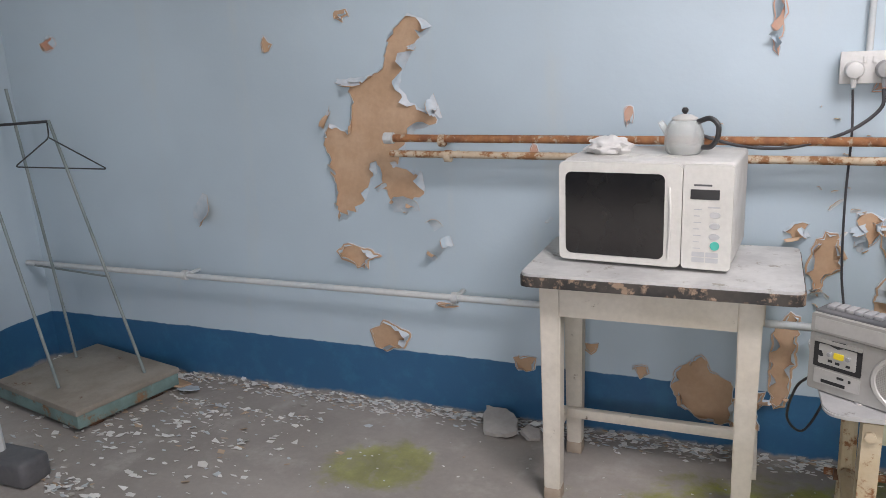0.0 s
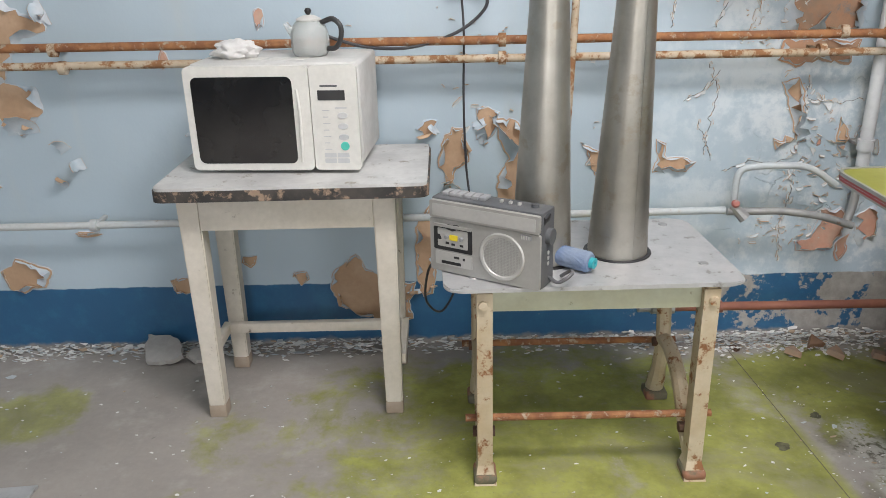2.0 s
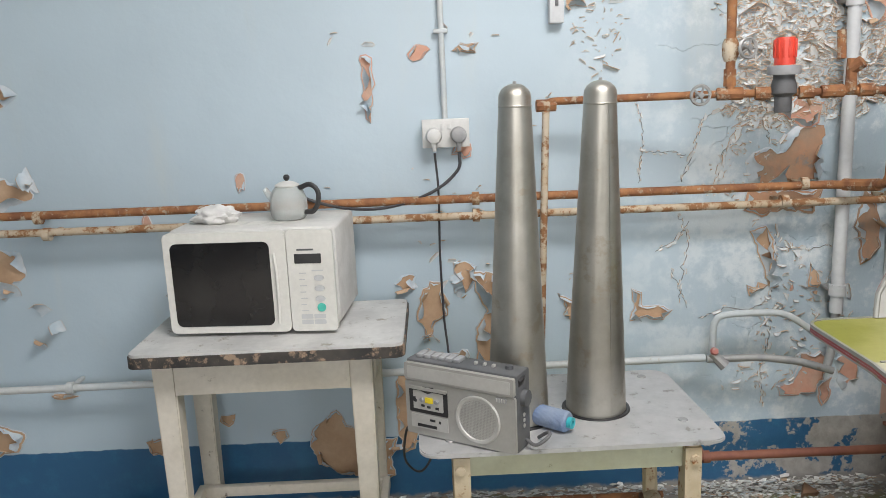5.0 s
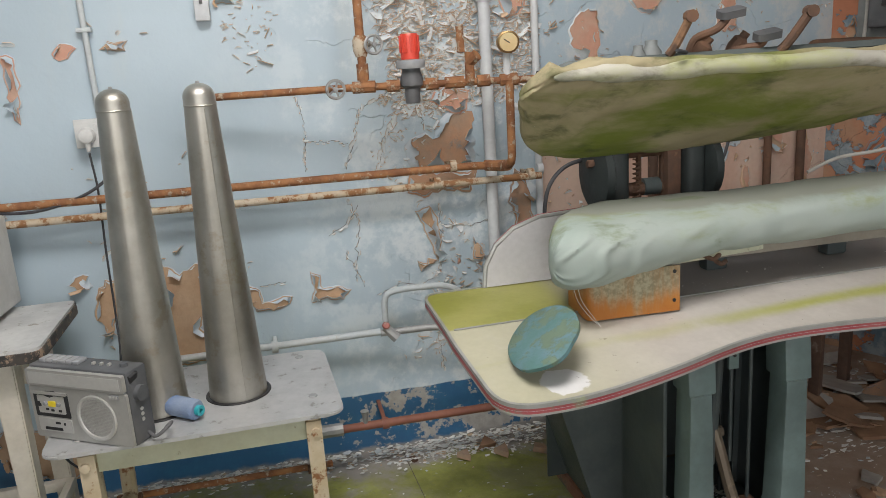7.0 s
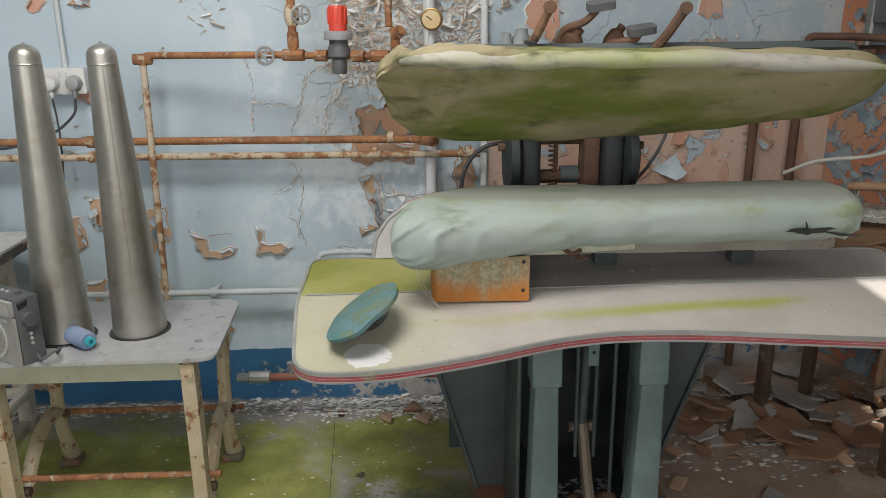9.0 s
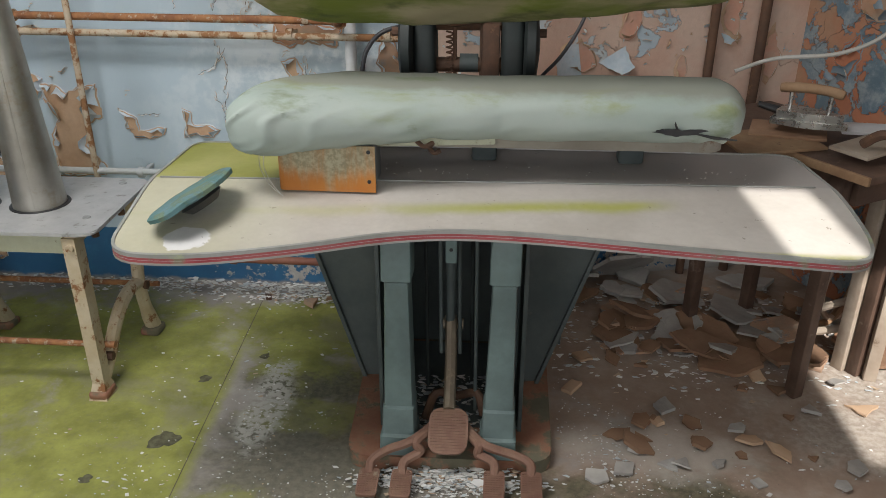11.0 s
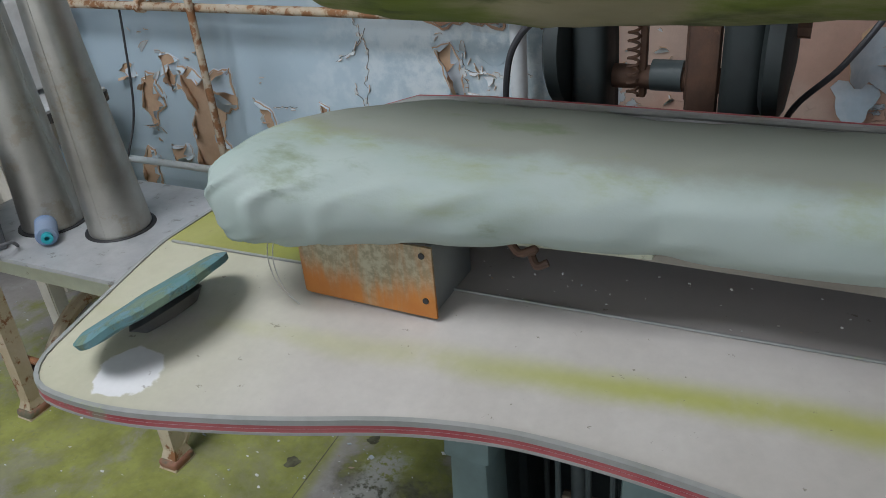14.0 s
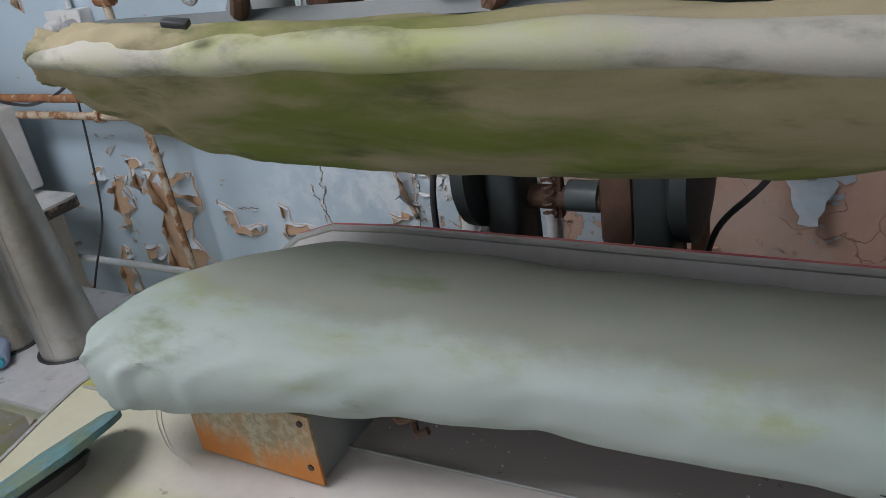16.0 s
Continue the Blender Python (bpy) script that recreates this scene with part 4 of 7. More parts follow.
part("paint_flakes", bm, [curl_white, curl_back], wall_north_east, "small lifted edges of flaking paint", smooth=60)["kind"] = "stuff"
for x, z, ang, L, w, turn in ((0.62, 0.90, 190, 0.13, 0.15, 55), (0.55, 0.84, 260, 0.12, 0.10, 60), (0.75, 0.93, -60, 0.10, 0.12, 80), (1.20, 0.98, 250, 0.06, 0.06, 110), (0.95, 1.08, 200, 0.05, 0.05, 110)):
    part("paint_curl", curl(bmesh.new(), NEAST, x, z, ang, L, w, turn), [curl_face, curl_back], wall_north_east, smooth=60)
for x, z, rx, rz in ((0.20, 1.50, 0.10, 0.12), (0.50, 1.62, 0.08, 0.06), (0.80, 1.02, 0.045, 0.075), (0.62, 0.92, 0.07, 0.06), (0.90, 1.55, 0.07, 0.09), (1.20, 1.05, 0.05, 0.12), (1.02, 0.85, 0.03, 0.06), (1.38, 0.90, 0.05, 0.10), (0.30, 0.80, 0.04, 0.05), (0.45, 1.15, 0.06, 0.05)):
    o = shard(x, z, rx, rz)
    patch(NEAST, wall_north_east, o, salmon_mat)
    lips(NEAST, wall_north_east, o, 0.016, curl_back if z < 1.3 else curl_white)
for x, z, rx, rz in ((0.10, 1.30, 0.06, 0.16), (0.30, 1.12, 0.12, 0.06), (0.45, 1.38, 0.07, 0.12), (0.58, 0.98, 0.08, 0.07), (0.80, 1.20, 0.09, 0.10), (1.05, 1.05, 0.10, 0.14), (0.22, 0.92, 0.05, 0.09), (1.30, 1.30, 0.10, 0.12), (0.68, 1.52, 0.08, 0.05), (1.45, 0.90, 0.09, 0.10)):
    o = shard(x, z, rx, rz)
    patch(EAST, wall_east, o, rng.choice((brick_coat, brown_mat)))
    lips(EAST, wall_east, o, 0.035, dull_skin)
for i in range(46):
    x, z = rng.uniform(0.05, 1.9), rng.uniform(0.65, 1.65)
    L = rng.uniform(0.025, 0.07)
    part("paint_curl", curl(bmesh.new(), EAST, x, z, rng.choice((90, 200, 250, 300)) + rng.uniform(-30, 30), L, L * rng.uniform(0.8, 1.8), rng.uniform(50, 150), 0.4), [dull_skin, curl_back], wall_east, smooth=60)


# ---- pipes on the wall ----
def clamp(x, y, z, parent, mat=None):
    bm = bmesh.new()
    box(bm, x, (y + WY) / 2, z, 0.014, WY - y, 0.012, bev=0.002)
    tube(bm, [(x - 0.011, y, z), (x + 0.011, y, z)], 0.021, 12)
    part("clamp", bm, mat or rust_cream, parent)


hot = thing("heating_pipe", "rusty orange steel pipe running along the blue wall", "pipe")
pipe("run", [(-0.19, 2.69, 1.088), (2.50, 2.69, 1.074), (2.56, 2.60, 1.08), (2.57, 2.48, 1.10), (2.57, 2.475, 1.365)], 0.0135, rust, hot)
for x in (0.0, 1.378, 2.42):
    clamp(x, 2.69, 1.08, hot)
part("end_cap", tube(bmesh.new(), [(-0.22, 2.69, 1.088), (-0.185, 2.69, 1.088)], 0.02, 10), pipe_pale, hot)
part("elbow", tube(bmesh.new(), bend([(2.53, 2.655, 1.077), (2.56, 2.60, 1.08), (2.57, 2.53, 1.09)], 0.03), 0.019), rust, hot)
ret = thing("return_pipe", "cream pipe with rust beside the orange pipe", "pipe")
pipe("run", [(-0.20, 2.69, 1.033), (2.74, 2.69, 1.018)], 0.0125, rust_cream, ret)
for x in (0.02, 1.378, 2.36, 2.70):
    clamp(x, 2.69, 1.026, ret)

loop = thing("steam_pipe", "rusty pipe loop with two hand wheels standing off the wall", "pipe")
pipe("drop", [(1.575, 2.69, 0.47), (1.60, 2.655, 1.358)], 0.0115, rust_cream, loop)
pipe("run", [(1.60, 2.655, 1.34), (1.60, 2.655, 1.372), (2.05, 2.57, 1.374), (2.66, 2.47, 1.365), (2.95, 2.50, 1.365)], 0.0115, rust, loop, corner=0.03)
pipe("riser", [(2.12, 2.545, 1.374), (2.12, 2.56, 3.0)], 0.0135, rust, loop)
for (x, y, z), (dx, dy, dz) in (((1.60, 2.655, 1.36), (0.03, 0, 0.0)), ((2.12, 2.545, 1.374), (0.035, -0.008, 0)), ((2.21, 2.53, 1.372), (0.02, -0.004, 0)), ((2.33, 2.515, 1.37), (0.02, -0.004, 0)),
                               ((2.40, 2.505, 1.37), (0.03, -0.005, 0)), ((2.49, 2.49, 1.37), (0.02, -0.003, 0)), ((2.57, 2.48, 1.368), (0.028, -0.004, 0)), ((2.12, 2.548, 1.42), (0, 0, 0.025))):
    part("fitting", tube(bmesh.new(), [(x - dx, y - dy, z - dz), (x + dx, y + dy, z + dz)], 0.0185, 8), rust, loop)


def hand_wheel(parent, m, r=0.027):
    bm = bmesh.new()
    ring = [m @ Vector((r * math.cos(a), r * math.sin(a), 0)) for a in [2 * math.pi * k / 20 for k in range(21)]]
    tube(bm, ring, 0.0048, 6, caps=False)
    for k in range(5):
        a = 2 * math.pi * k / 5
        tube(bm, [m @ Vector((0, 0, 0.004)), m @ Vector((r * math.cos(a), r * math.sin(a), 0))], 0.0035, 5)
    lathe(bm, [(0.0, 0.014), (0.008, 0.012), (0.008, -0.005), (0.006, -0.05), (0, -0.05)], m, 8)
    part("hand_wheel", bm, grey_metal, parent, "small spoked grey hand wheel")


hand_wheel(loop, look((2.03, 2.53, 1.374), (2.05, 3.5, 1.372)) @ pose(0, 0, 0, 0, 0, 0))
hand_wheel(loop, look((2.155, 2.51, 1.50), (1.9, 3.4, 1.48)))
part("valve_body", lathe(bmesh.new(), [(0.0, -0.03), (0.017, -0.03), (0.024, -0.01), (0.024, 0.02), (0.017, 0.035), (0.0, 0.035)], pose(2.12, 2.55, 1.495), 10), rust_cream, loop)

valve = thing("pressure_valve", "red-capped grey plastic pressure valve on the steam pipe", "valve", pose(2.268, 2.525, 1.37))
part("body", lathe(bmesh.new(), [(0, -0.055), (0.022, -0.055), (0.024, -0.05), (0.024, -0.01), (0.036, 0.0), (0.036, 0.02), (0.03, 0.04), (0.03, 0.052), (0, 0.052)], None, 18), dark_grey_plastic, valve)
part("flange", lathe(bmesh.new(), [(0, 0.052), (0.045, 0.052), (0.046, 0.056), (0.046, 0.074), (0.044, 0.078), (0, 0.078)], None, 20), grey_plastic, valve)
bm = lathe(bmesh.new(), [(0, 0.079), (0.029, 0.079), (0.029, 0.15), (0.026, 0.156), (0, 0.156)], None, 18)
for k in range(12):
    a = 2 * math.pi * k / 12
    box(bm, 0.029 * math.cos(a), 0.029 * math.sin(a), 0.125, 0.006, 0.007, 0.05, (0, 0, math.degrees(a)), 0.001)
part("cap", bm, red_plastic, valve, "ribbed red cap")

gauge = thing("pressure_gauge", "small round brass pressure gauge on a white stem", "gauge", look((2.565, 2.455, 1.482), (2.2, 0.0, 1.45)))
part("case", lathe(bmesh.new(), [(0, 0.03), (0.030, 0.03), (0.034, 0.024), (0.034, -0.006), (0.030, -0.008), (0.029, -0.004), (0, -0.004)], None, 24), brass, gauge)
part("dial", lathe(bmesh.new(), [(0, -0.0075), (0.028, -0.0075), (0.028, -0.0055), (0, -0.0055)], None, 24), dial_face, gauge)
part("needle", one_box(0.006, 0.004, -0.009, 0.022, 0.0025, 0.0015, (0, 0, 35)), black_plastic, gauge)
bm = bmesh.new()
tube(bm, bend([(2.565, 2.475, 1.455), (2.566, 2.485, 1.40), (2.566, 2.48, 1.30), (2.60, 2.49, 1.275), (2.62, 2.48, 1.30)], 0.02), 0.011, 10)
single("gauge_stem", bm, pipe_white, "white painted siphon stem under the pressure gauge", "pipe")

bm = tube(bmesh.new(), [(2.45, 2.50, 1.37), (2.45, 2.50, 1.46)], [0.016, 0.014], 10)
tube(bm, [(2.45, 2.50, 1.43), (2.47, 2.48, 1.45)], 0.018, 10)
tube(bm, [(2.43, 2.52, 1.46), (2.43, 2.53, 1.54)], 0.012, 10)
single("air_vent_valve", bm, rust, "rusty little vent valve on top of the pipe", "valve")

down = thing("downpipe", "white painted vertical pipe in front of the wall", "pipe")
pipe("run", [(2.565, 2.72, 0.64), (2.565, 2.72, 3.0)], 0.0205, pipe_white, down, seg=16)
for z in (0.70, 1.62, 2.3):
    part("collar", tube(bmesh.new(), [(2.565, 2.72, z), (2.565, 2.72, z + 0.035)], 0.0265, 14), pipe_white, down)
    part("clip", one_box(2.565, 2.755, z + 0.017, 0.05, 0.06, 0.012, bev=0.002), grey_metal, down)
pipe("tail", [(2.565, 2.72, 0.66), (2.555, 2.715, 0.50), (2.53, 2.70, 0.44)], 0.014, grey_metal, down)
cond = thing("conduit", "flaking white conduit running up the wall", "pipe")
pipe("run", [(2.76, 2.77, 0.60), (2.76, 2.77, 3.0)], 0.0135, pipe_white, cond)
for z in (1.03, 1.7):
    clamp(2.76, 2.765, z, cond, pipe_white)

low = thing("low_water_pipe", "thin pale grey water pipe low on the wall", "pipe")
pipe("run", [(-2.12, 2.70, 0.503), (2.12, 2.69, 0.513)], 0.0125, pipe_pale, low)
for x in (-1.2, 0.02, 0.9, 1.75):
    clamp(x, 2.695, 0.508, low, pipe_pale)
tap = thing("stop_valve_loop", "grey bypass pipe with a small red stop valve", "valve")
pipe("loop", [(2.14, 2.675, 0.52), (2.14, 2.675, 0.655), (2.20, 2.67, 0.668), (2.37, 2.67, 0.665), (2.46, 2.66, 0.60)], 0.011, pipe_pale, tap, corner=0.05)
pipe("line", [(2.12, 2.67, 0.515), (2.30, 2.665, 0.515), (2.42, 2.65, 0.50), (2.52, 2.63, 0.47)], 0.0125, grey_metal, tap)
part("valve_body", tube(bmesh.new(), [(2.135, 2.67, 0.535), (2.175, 2.655, 0.495)], [0.015, 0.02], 10), grey_metal, tap)
part("knob", lathe(bmesh.new(), [(0, 0), (0.010, 0), (0.014, 0.006), (0.011, 0.015), (0, 0.017)], pose(2.137, 2.655, 0.545, 60, 0, 0), 12), faded_red, tap, "chipped red knob")
waste = thing("waste_pipe", "red-brown pipe near the floor with a grey joint", "pipe")
pipe("run", [(1.90, 2.60, 0.205), (2.95, 2.60, 0.20)], 0.015, pipe_red, waste)
for x in (2.10, 2.80):
    clamp(x, 2.60, 0.203, waste, pipe_red)
part("joint", tube(bmesh.new(), [(1.83, 2.60, 0.206), (1.87, 2.60, 0.206), (1.875, 2.60, 0.206), (1.95, 2.60, 0.206)], [0.017, 0.017, 0.024, 0.024], 10), grey_metal, waste)
part("tap", tube(bmesh.new(), [(2.03, 2.60, 0.21), (2.03, 2.60, 0.245), (2.03, 2.60, 0.262)], [0.009, 0.010, 0.016], 8), grey_metal, waste)

# ---- sockets and cables ----
sock = thing("wall_socket", "twin white wall socket with a white and a grey plug", "socket", pose(1.293, WY, 1.285))
part("box", one_box(0, -0.022, 0, 0.142, 0.044, 0.086, bev=0.004), white_plastic, sock)
part("plate", one_box(0, -0.0475, 0, 0.150, 0.009, 0.090, bev=0.003), white_plastic, sock)
for x, mat, lab in ((-0.038, white_plastic, "white plug"), (0.04, grey_plastic, "grey plug")):
    bm = lathe(bmesh.new(), [(0, 0), (0.026, 0), (0.026, 0.012), (0.022, 0.032), (0.012, 0.036), (0, 0.036)], pose(x, -0.052, -0.006, 90, 0, 0), 16)
    tube(bm, [(x, -0.07, -0.02), (x, -0.068, -0.055)], [0.011, 0.006], 8)
    p = part("plug", bm, mat, sock, lab)
for x in (-0.012, 0.012):
    part("switch", one_box(x, -0.054, 0.022, 0.010, 0.006, 0.018, bev=0.001), white_plastic, sock)
feed = thing("cable_conduit", "thin grey conduit above the wall socket", "pipe")
pipe("run", [(1.293, 2.772, 1.33), (1.285, 2.772, 3.0)], 0.0095, pipe_pale, feed)
part("clip", one_box(1.29, 2.775, 1.60, 0.045, 0.028, 0.014, bev=0.003), pipe_pale, feed)
sw = thing("isolator_switch", "narrow grey isolator switch on the wall", "switch", pose(1.652, WY, 1.66))
part("box", one_box(0, -0.02, 0, 0.046, 0.04, 0.105, bev=0.004), pipe_white, sw)
part("rocker", one_box(0, -0.042, 0.01, 0.010, 0.006, 0.022, bev=0.001), dark_grey_plastic, sw)
pipe("conduit", [(0, -0.018, 0.05), (-0.005, -0.018, 1.34)], 0.0095, pipe_pale, sw)

single("kettle_cable", tube(bmesh.new(), curve([(1.333, 2.722, 1.225), (1.325, 2.70, 1.17), (1.24, 2.69, 1.105), (1.10, 2.68, 1.065), (0.97, 2.68, 1.068), (0.86, 2.67, 1.10), (0.83, 2.69, 1.12)]), 0.005, 8),
       cable_mat, "dark flex looping from the grey plug behind the teapot", "cable")
single("radio_cable", tube(bmesh.new(), curve([(1.255, 2.722, 1.225), (1.262, 2.72, 1.10), (1.258, 2.70, 0.90), (1.262, 2.66, 0.70), (1.27, 2.58, 0.57), (1.24, 2.50, 0.40), (1.18, 2.42, 0.30), (1.13, 2.36, 0.36), (1.14, 2.25, 0.50), (1.17, 2.15, 0.585)]), 0.0036, 8),
       cable_mat, "thin black flex hanging from the white plug", "cable")


# ---- enamel-topped kitchen table ----
table = thing("kitchen_table", "worn cream wooden table with a chipped black-edged white top", "table")
X0, X1, Y0t, Y1t = 0.400, 1.150, 2.235, 2.69
part("tabletop", prism(bmesh.new(), round_rect(X0 + 0.004, Y0t + 0.004, X1 - 0.004, Y1t - 0.004, 0.026), 0.7546, 0.763), table_top, table, "dusty flaking white top")
part("edging", prism(bmesh.new(), round_rect(X0, Y0t, X1, Y1t, 0.03), 0.724, 0.7548), table_edge, table, "chipped black edge band")
for x, y in ((0.474, 2.335), (1.022, 2.335), (0.474, 2.64), (1.022, 2.64)):
    bm = bmesh.new()
    s = 0.032
    prism(bm, [(x - s, y - s), (x + s, y - s), (x + s, y + s), (x - s, y + s)], 0.0, 0.73)
    for v in bm.verts:
        if v.co.z < 0.1:
            v.co.x = x + (v.co.x - x) * 0.78
            v.co.y = y + (v.co.y - y) * 0.78
    bmesh.ops.bevel(bm, geom=bm.edges[:], offset=0.004, segments=2, affect="EDGES")
    part("leg", bm, cream_paint, table)
    part("foot", one_box(x, y, 0.022, 0.053, 0.053, 0.044, bev=0.004), wood_pale, table, "bare scuffed foot")
for cy in (2.308, 2.665):
    part("apron", one_box(0.748, cy, 0.675, 0.486, 0.02, 0.11, bev=0.002), cream_paint, table)
for cx in (0.447, 1.049):
    part("apron", one_box(cx, 2.487, 0.675, 0.02, 0.242, 0.11, bev=0.002), cream_paint, table)
    part("stretcher", one_box(cx, 2.487, 0.165, 0.024, 0.25, 0.034, bev=0.003), cream_paint, table)
part("stretcher", one_box(0.748, 2.60, 0.165, 0.58, 0.026, 0.034, bev=0.003), cream_paint, table)

# ---- microwave ----
mw = thing("microwave", "aged white microwave oven with dark glass door, dusty", "microwave", pose(0.738, 2.545, 0.764, 0, 0, -4.5))
W, D, H = 0.478, 0.32, 0.300
part("body", one_box(0, 0.012, H / 2 + 0.008, W, D - 0.02, H - 0.016, bev=0.012, seg=3), mw_dust, mw)
for x in (-0.19, 0.19):
    for y in (-0.11, 0.12):
        part("foot", lathe(bmesh.new(), [(0, 0), (0.014, 0), (0.016, 0.009), (0, 0.009)], pose(x, y, 0), 12), black_plastic, mw)
FY = -D / 2
R90 = pose(0, FY, 0, 90, 0, 0)


def front(pts, depth0, depth1):
    """An outline of (x, z) on the front, drawn out between two depths."""
    return prism(bmesh.new(), pts, depth0, depth1, R90)


door = part("door", front(round_rect(-W / 2, 0.010, 0.108, H - 0.002, 0.016), 0.0, 0.022), mw_white, mw)
part("window", front(round_rect(-W / 2 + 0.020, 0.030, 0.062, H - 0.030, 0.018), 0.0222, 0.0235), mw_glass, door, "dark glass door window")
bm = bmesh.new()
tube(bm, [R90 @ Vector(p) for p in curve([(0.073, 0.235, 0.021), (0.078, 0.18, 0.026), (0.078, 0.10, 0.026), (0.073, 0.035, 0.021)], 4)], 0.004, 8)
part("handle_rib", bm, mw_white, door)
panel = part("control_panel", front(round_rect(0.110, 0.010, W / 2, H - 0.002, 0.012), 0.0, 0.020), mw_white, mw)
part("display", front(round_rect(0.130, 0.205, 0.205, 0.232, 0.002), 0.0202, 0.0215), black_plastic, panel)
part("logo_bar", front(round_rect(0.138, 0.241, 0.185, 0.246, 0.001), 0.0202, 0.0207), dark_grey_plastic, panel)
for k in range(3):
    part("button", lathe(bmesh.new(), [(0, 0.0202), (0.012, 0.0202), (0.011, 0.0225), (0, 0.0225)], R90 @ pose(0.195, 0.163 - 0.030 * k, 0) @ Matrix.Diagonal((1.2, 0.75, 1, 1)), 14), grey_ink, panel)
for k in range(7):
    part("print_line", front(round_rect(0.140, 0.176 - 0.018 * k, 0.160 - 0.004 * (k % 2), 0.1785 - 0.018 * k, 0.0008), 0.0202, 0.0206), grey_ink, panel)
part("print_line", front(round_rect(0.176, 0.182, 0.208, 0.186, 0.0008), 0.0202, 0.0206), grey_ink, panel)
part("start_button", lathe(bmesh.new(), [(0, 0.0202), (0.0125, 0.0202), (0.0115, 0.023), (0, 0.023)], R90 @ pose(0.197, 0.078, 0), 18), green_ink, panel, "sea green start button")
for k in range(2):
    for j in range(2):
        x = 0.138 + 0.036 * j
        part("key", front(round_rect(x, 0.030 + 0.016 * k, x + 0.033, 0.043 + 0.016 * k, 0.002), 0.0202, 0.0208), grey_ink, panel)
for k in range(4):
    part("vent_patch", one_box(-0.13 + 0.062 * k, -0.045, H + 0.0005, 0.045, 0.055, 0.001, (0, 0, -12)), mw_white, mw)

# ---- teapot and rag on the microwave ----
pot = thing("glass_teapot", "cloudy glass teapot with black handle and knob", "teapot", pose(0.815, 2.545, 1.0632))
part("body", lathe(bmesh.new(), [(0, 0.001), (0.044, 0.001), (0.052, 0.01), (0.056, 0.035), (0.054, 0.065), (0.045, 0.088), (0.036, 0.098), (0.034, 0.1), (0.034, 0.097), (0.043, 0.086), (0.052, 0.064), (0.053, 0.035), (0.05, 0.012), (0.043, 0.004), (0, 0.004)], None, 28), glass_mat, pot)
part("lid", lathe(bmesh.new(), [(0, 0.1), (0.036, 0.1), (0.036, 0.104), (0.02, 0.112), (0.006, 0.115), (0, 0.115)], None, 24), mw_dust, pot)
part("knob", lathe(bmesh.new(), [(0, 0.114), (0.004, 0.115), (0.009, 0.121), (0.010, 0.127), (0.006, 0.133), (0, 0.134)], None, 14), black_plastic, pot)
part("handle", tube(bmesh.new(), curve([(0.036, -0.01, 0.093), (0.07, -0.022, 0.104), (0.093, -0.03, 0.085), (0.092, -0.03, 0.05), (0.075, -0.024, 0.025), (0.05, -0.014, 0.022)]), 0.0075, 10), black_plastic, pot)
part("spout", tube(bmesh.new(), [(-0.047, 0.01, 0.06), (-0.064, 0.014, 0.082), (-0.07, 0.015, 0.092)], [0.012, 0.009, 0.008], 10), glass_mat, pot)


def crumple(name, cx, cy, cz, rx, ry, rz, mat, label, category, amount=0.35, seed=0):
    bm = bmesh.new()
    bmesh.ops.create_icosphere(bm, subdivisions=4, radius=1)
    for v in bm.verts:
        p = v.co.copy()
        n = noise.noise(p * 2.2 + Vector((seed, 0, 0))) * amount + abs(noise.noise(p * 5 + Vector((0, seed, 0)))) * amount * 0.6
        p *= 1 + n
        v.co = Vector((cx + p.x * rx, cy + p.y * ry, max(cz, cz + rz * 0.75 + p.z * rz)))
    return single(name, bm, mat, label, category, smooth=60)


crumple("rag", 0.60, 2.53, 1.0632, 0.06, 0.045, 0.028, cloth_white, "crumpled white rag on the microwave", "rag", 0.45, 3)


# ---- cast-iron bench with steel cones ----
bench = thing("iron_bench", "low cast-iron bench with an aluminium top, cream paint rusting", "table")
outline = round_poly([(1.185, 1.955), (1.93, 1.965), (1.905, 2.44), (1.17, 2.44)], 0.045)
bm = prism(bmesh.new(), outline, 0.566, 0.577)
bmesh.ops.bevel(bm, geom=[e for e in bm.edges if abs(e.verts[0].co.z - e.verts[1].co.z) < 1e-5], offset=0.003, segments=2, affect="EDGES")
part("tabletop", bm, bench_metal, bench, "dusty aluminium top")
for cx, cy, sx, sy in ((1.555, 2.005, 0.54, 0.022), (1.555, 2.385, 0.54, 0.022)):
    part("apron", one_box(cx, cy, 0.531, sx, sy, 0.068, bev=0.003), apron_mat, bench)
for x in (1.27, 1.85):
    for y in (2.12, 2.30):
        part("hook", tube(bmesh.new(), [(x, y, 0.56), (x, y, 0.50)], 0.012, 8), dark_rust, bench)


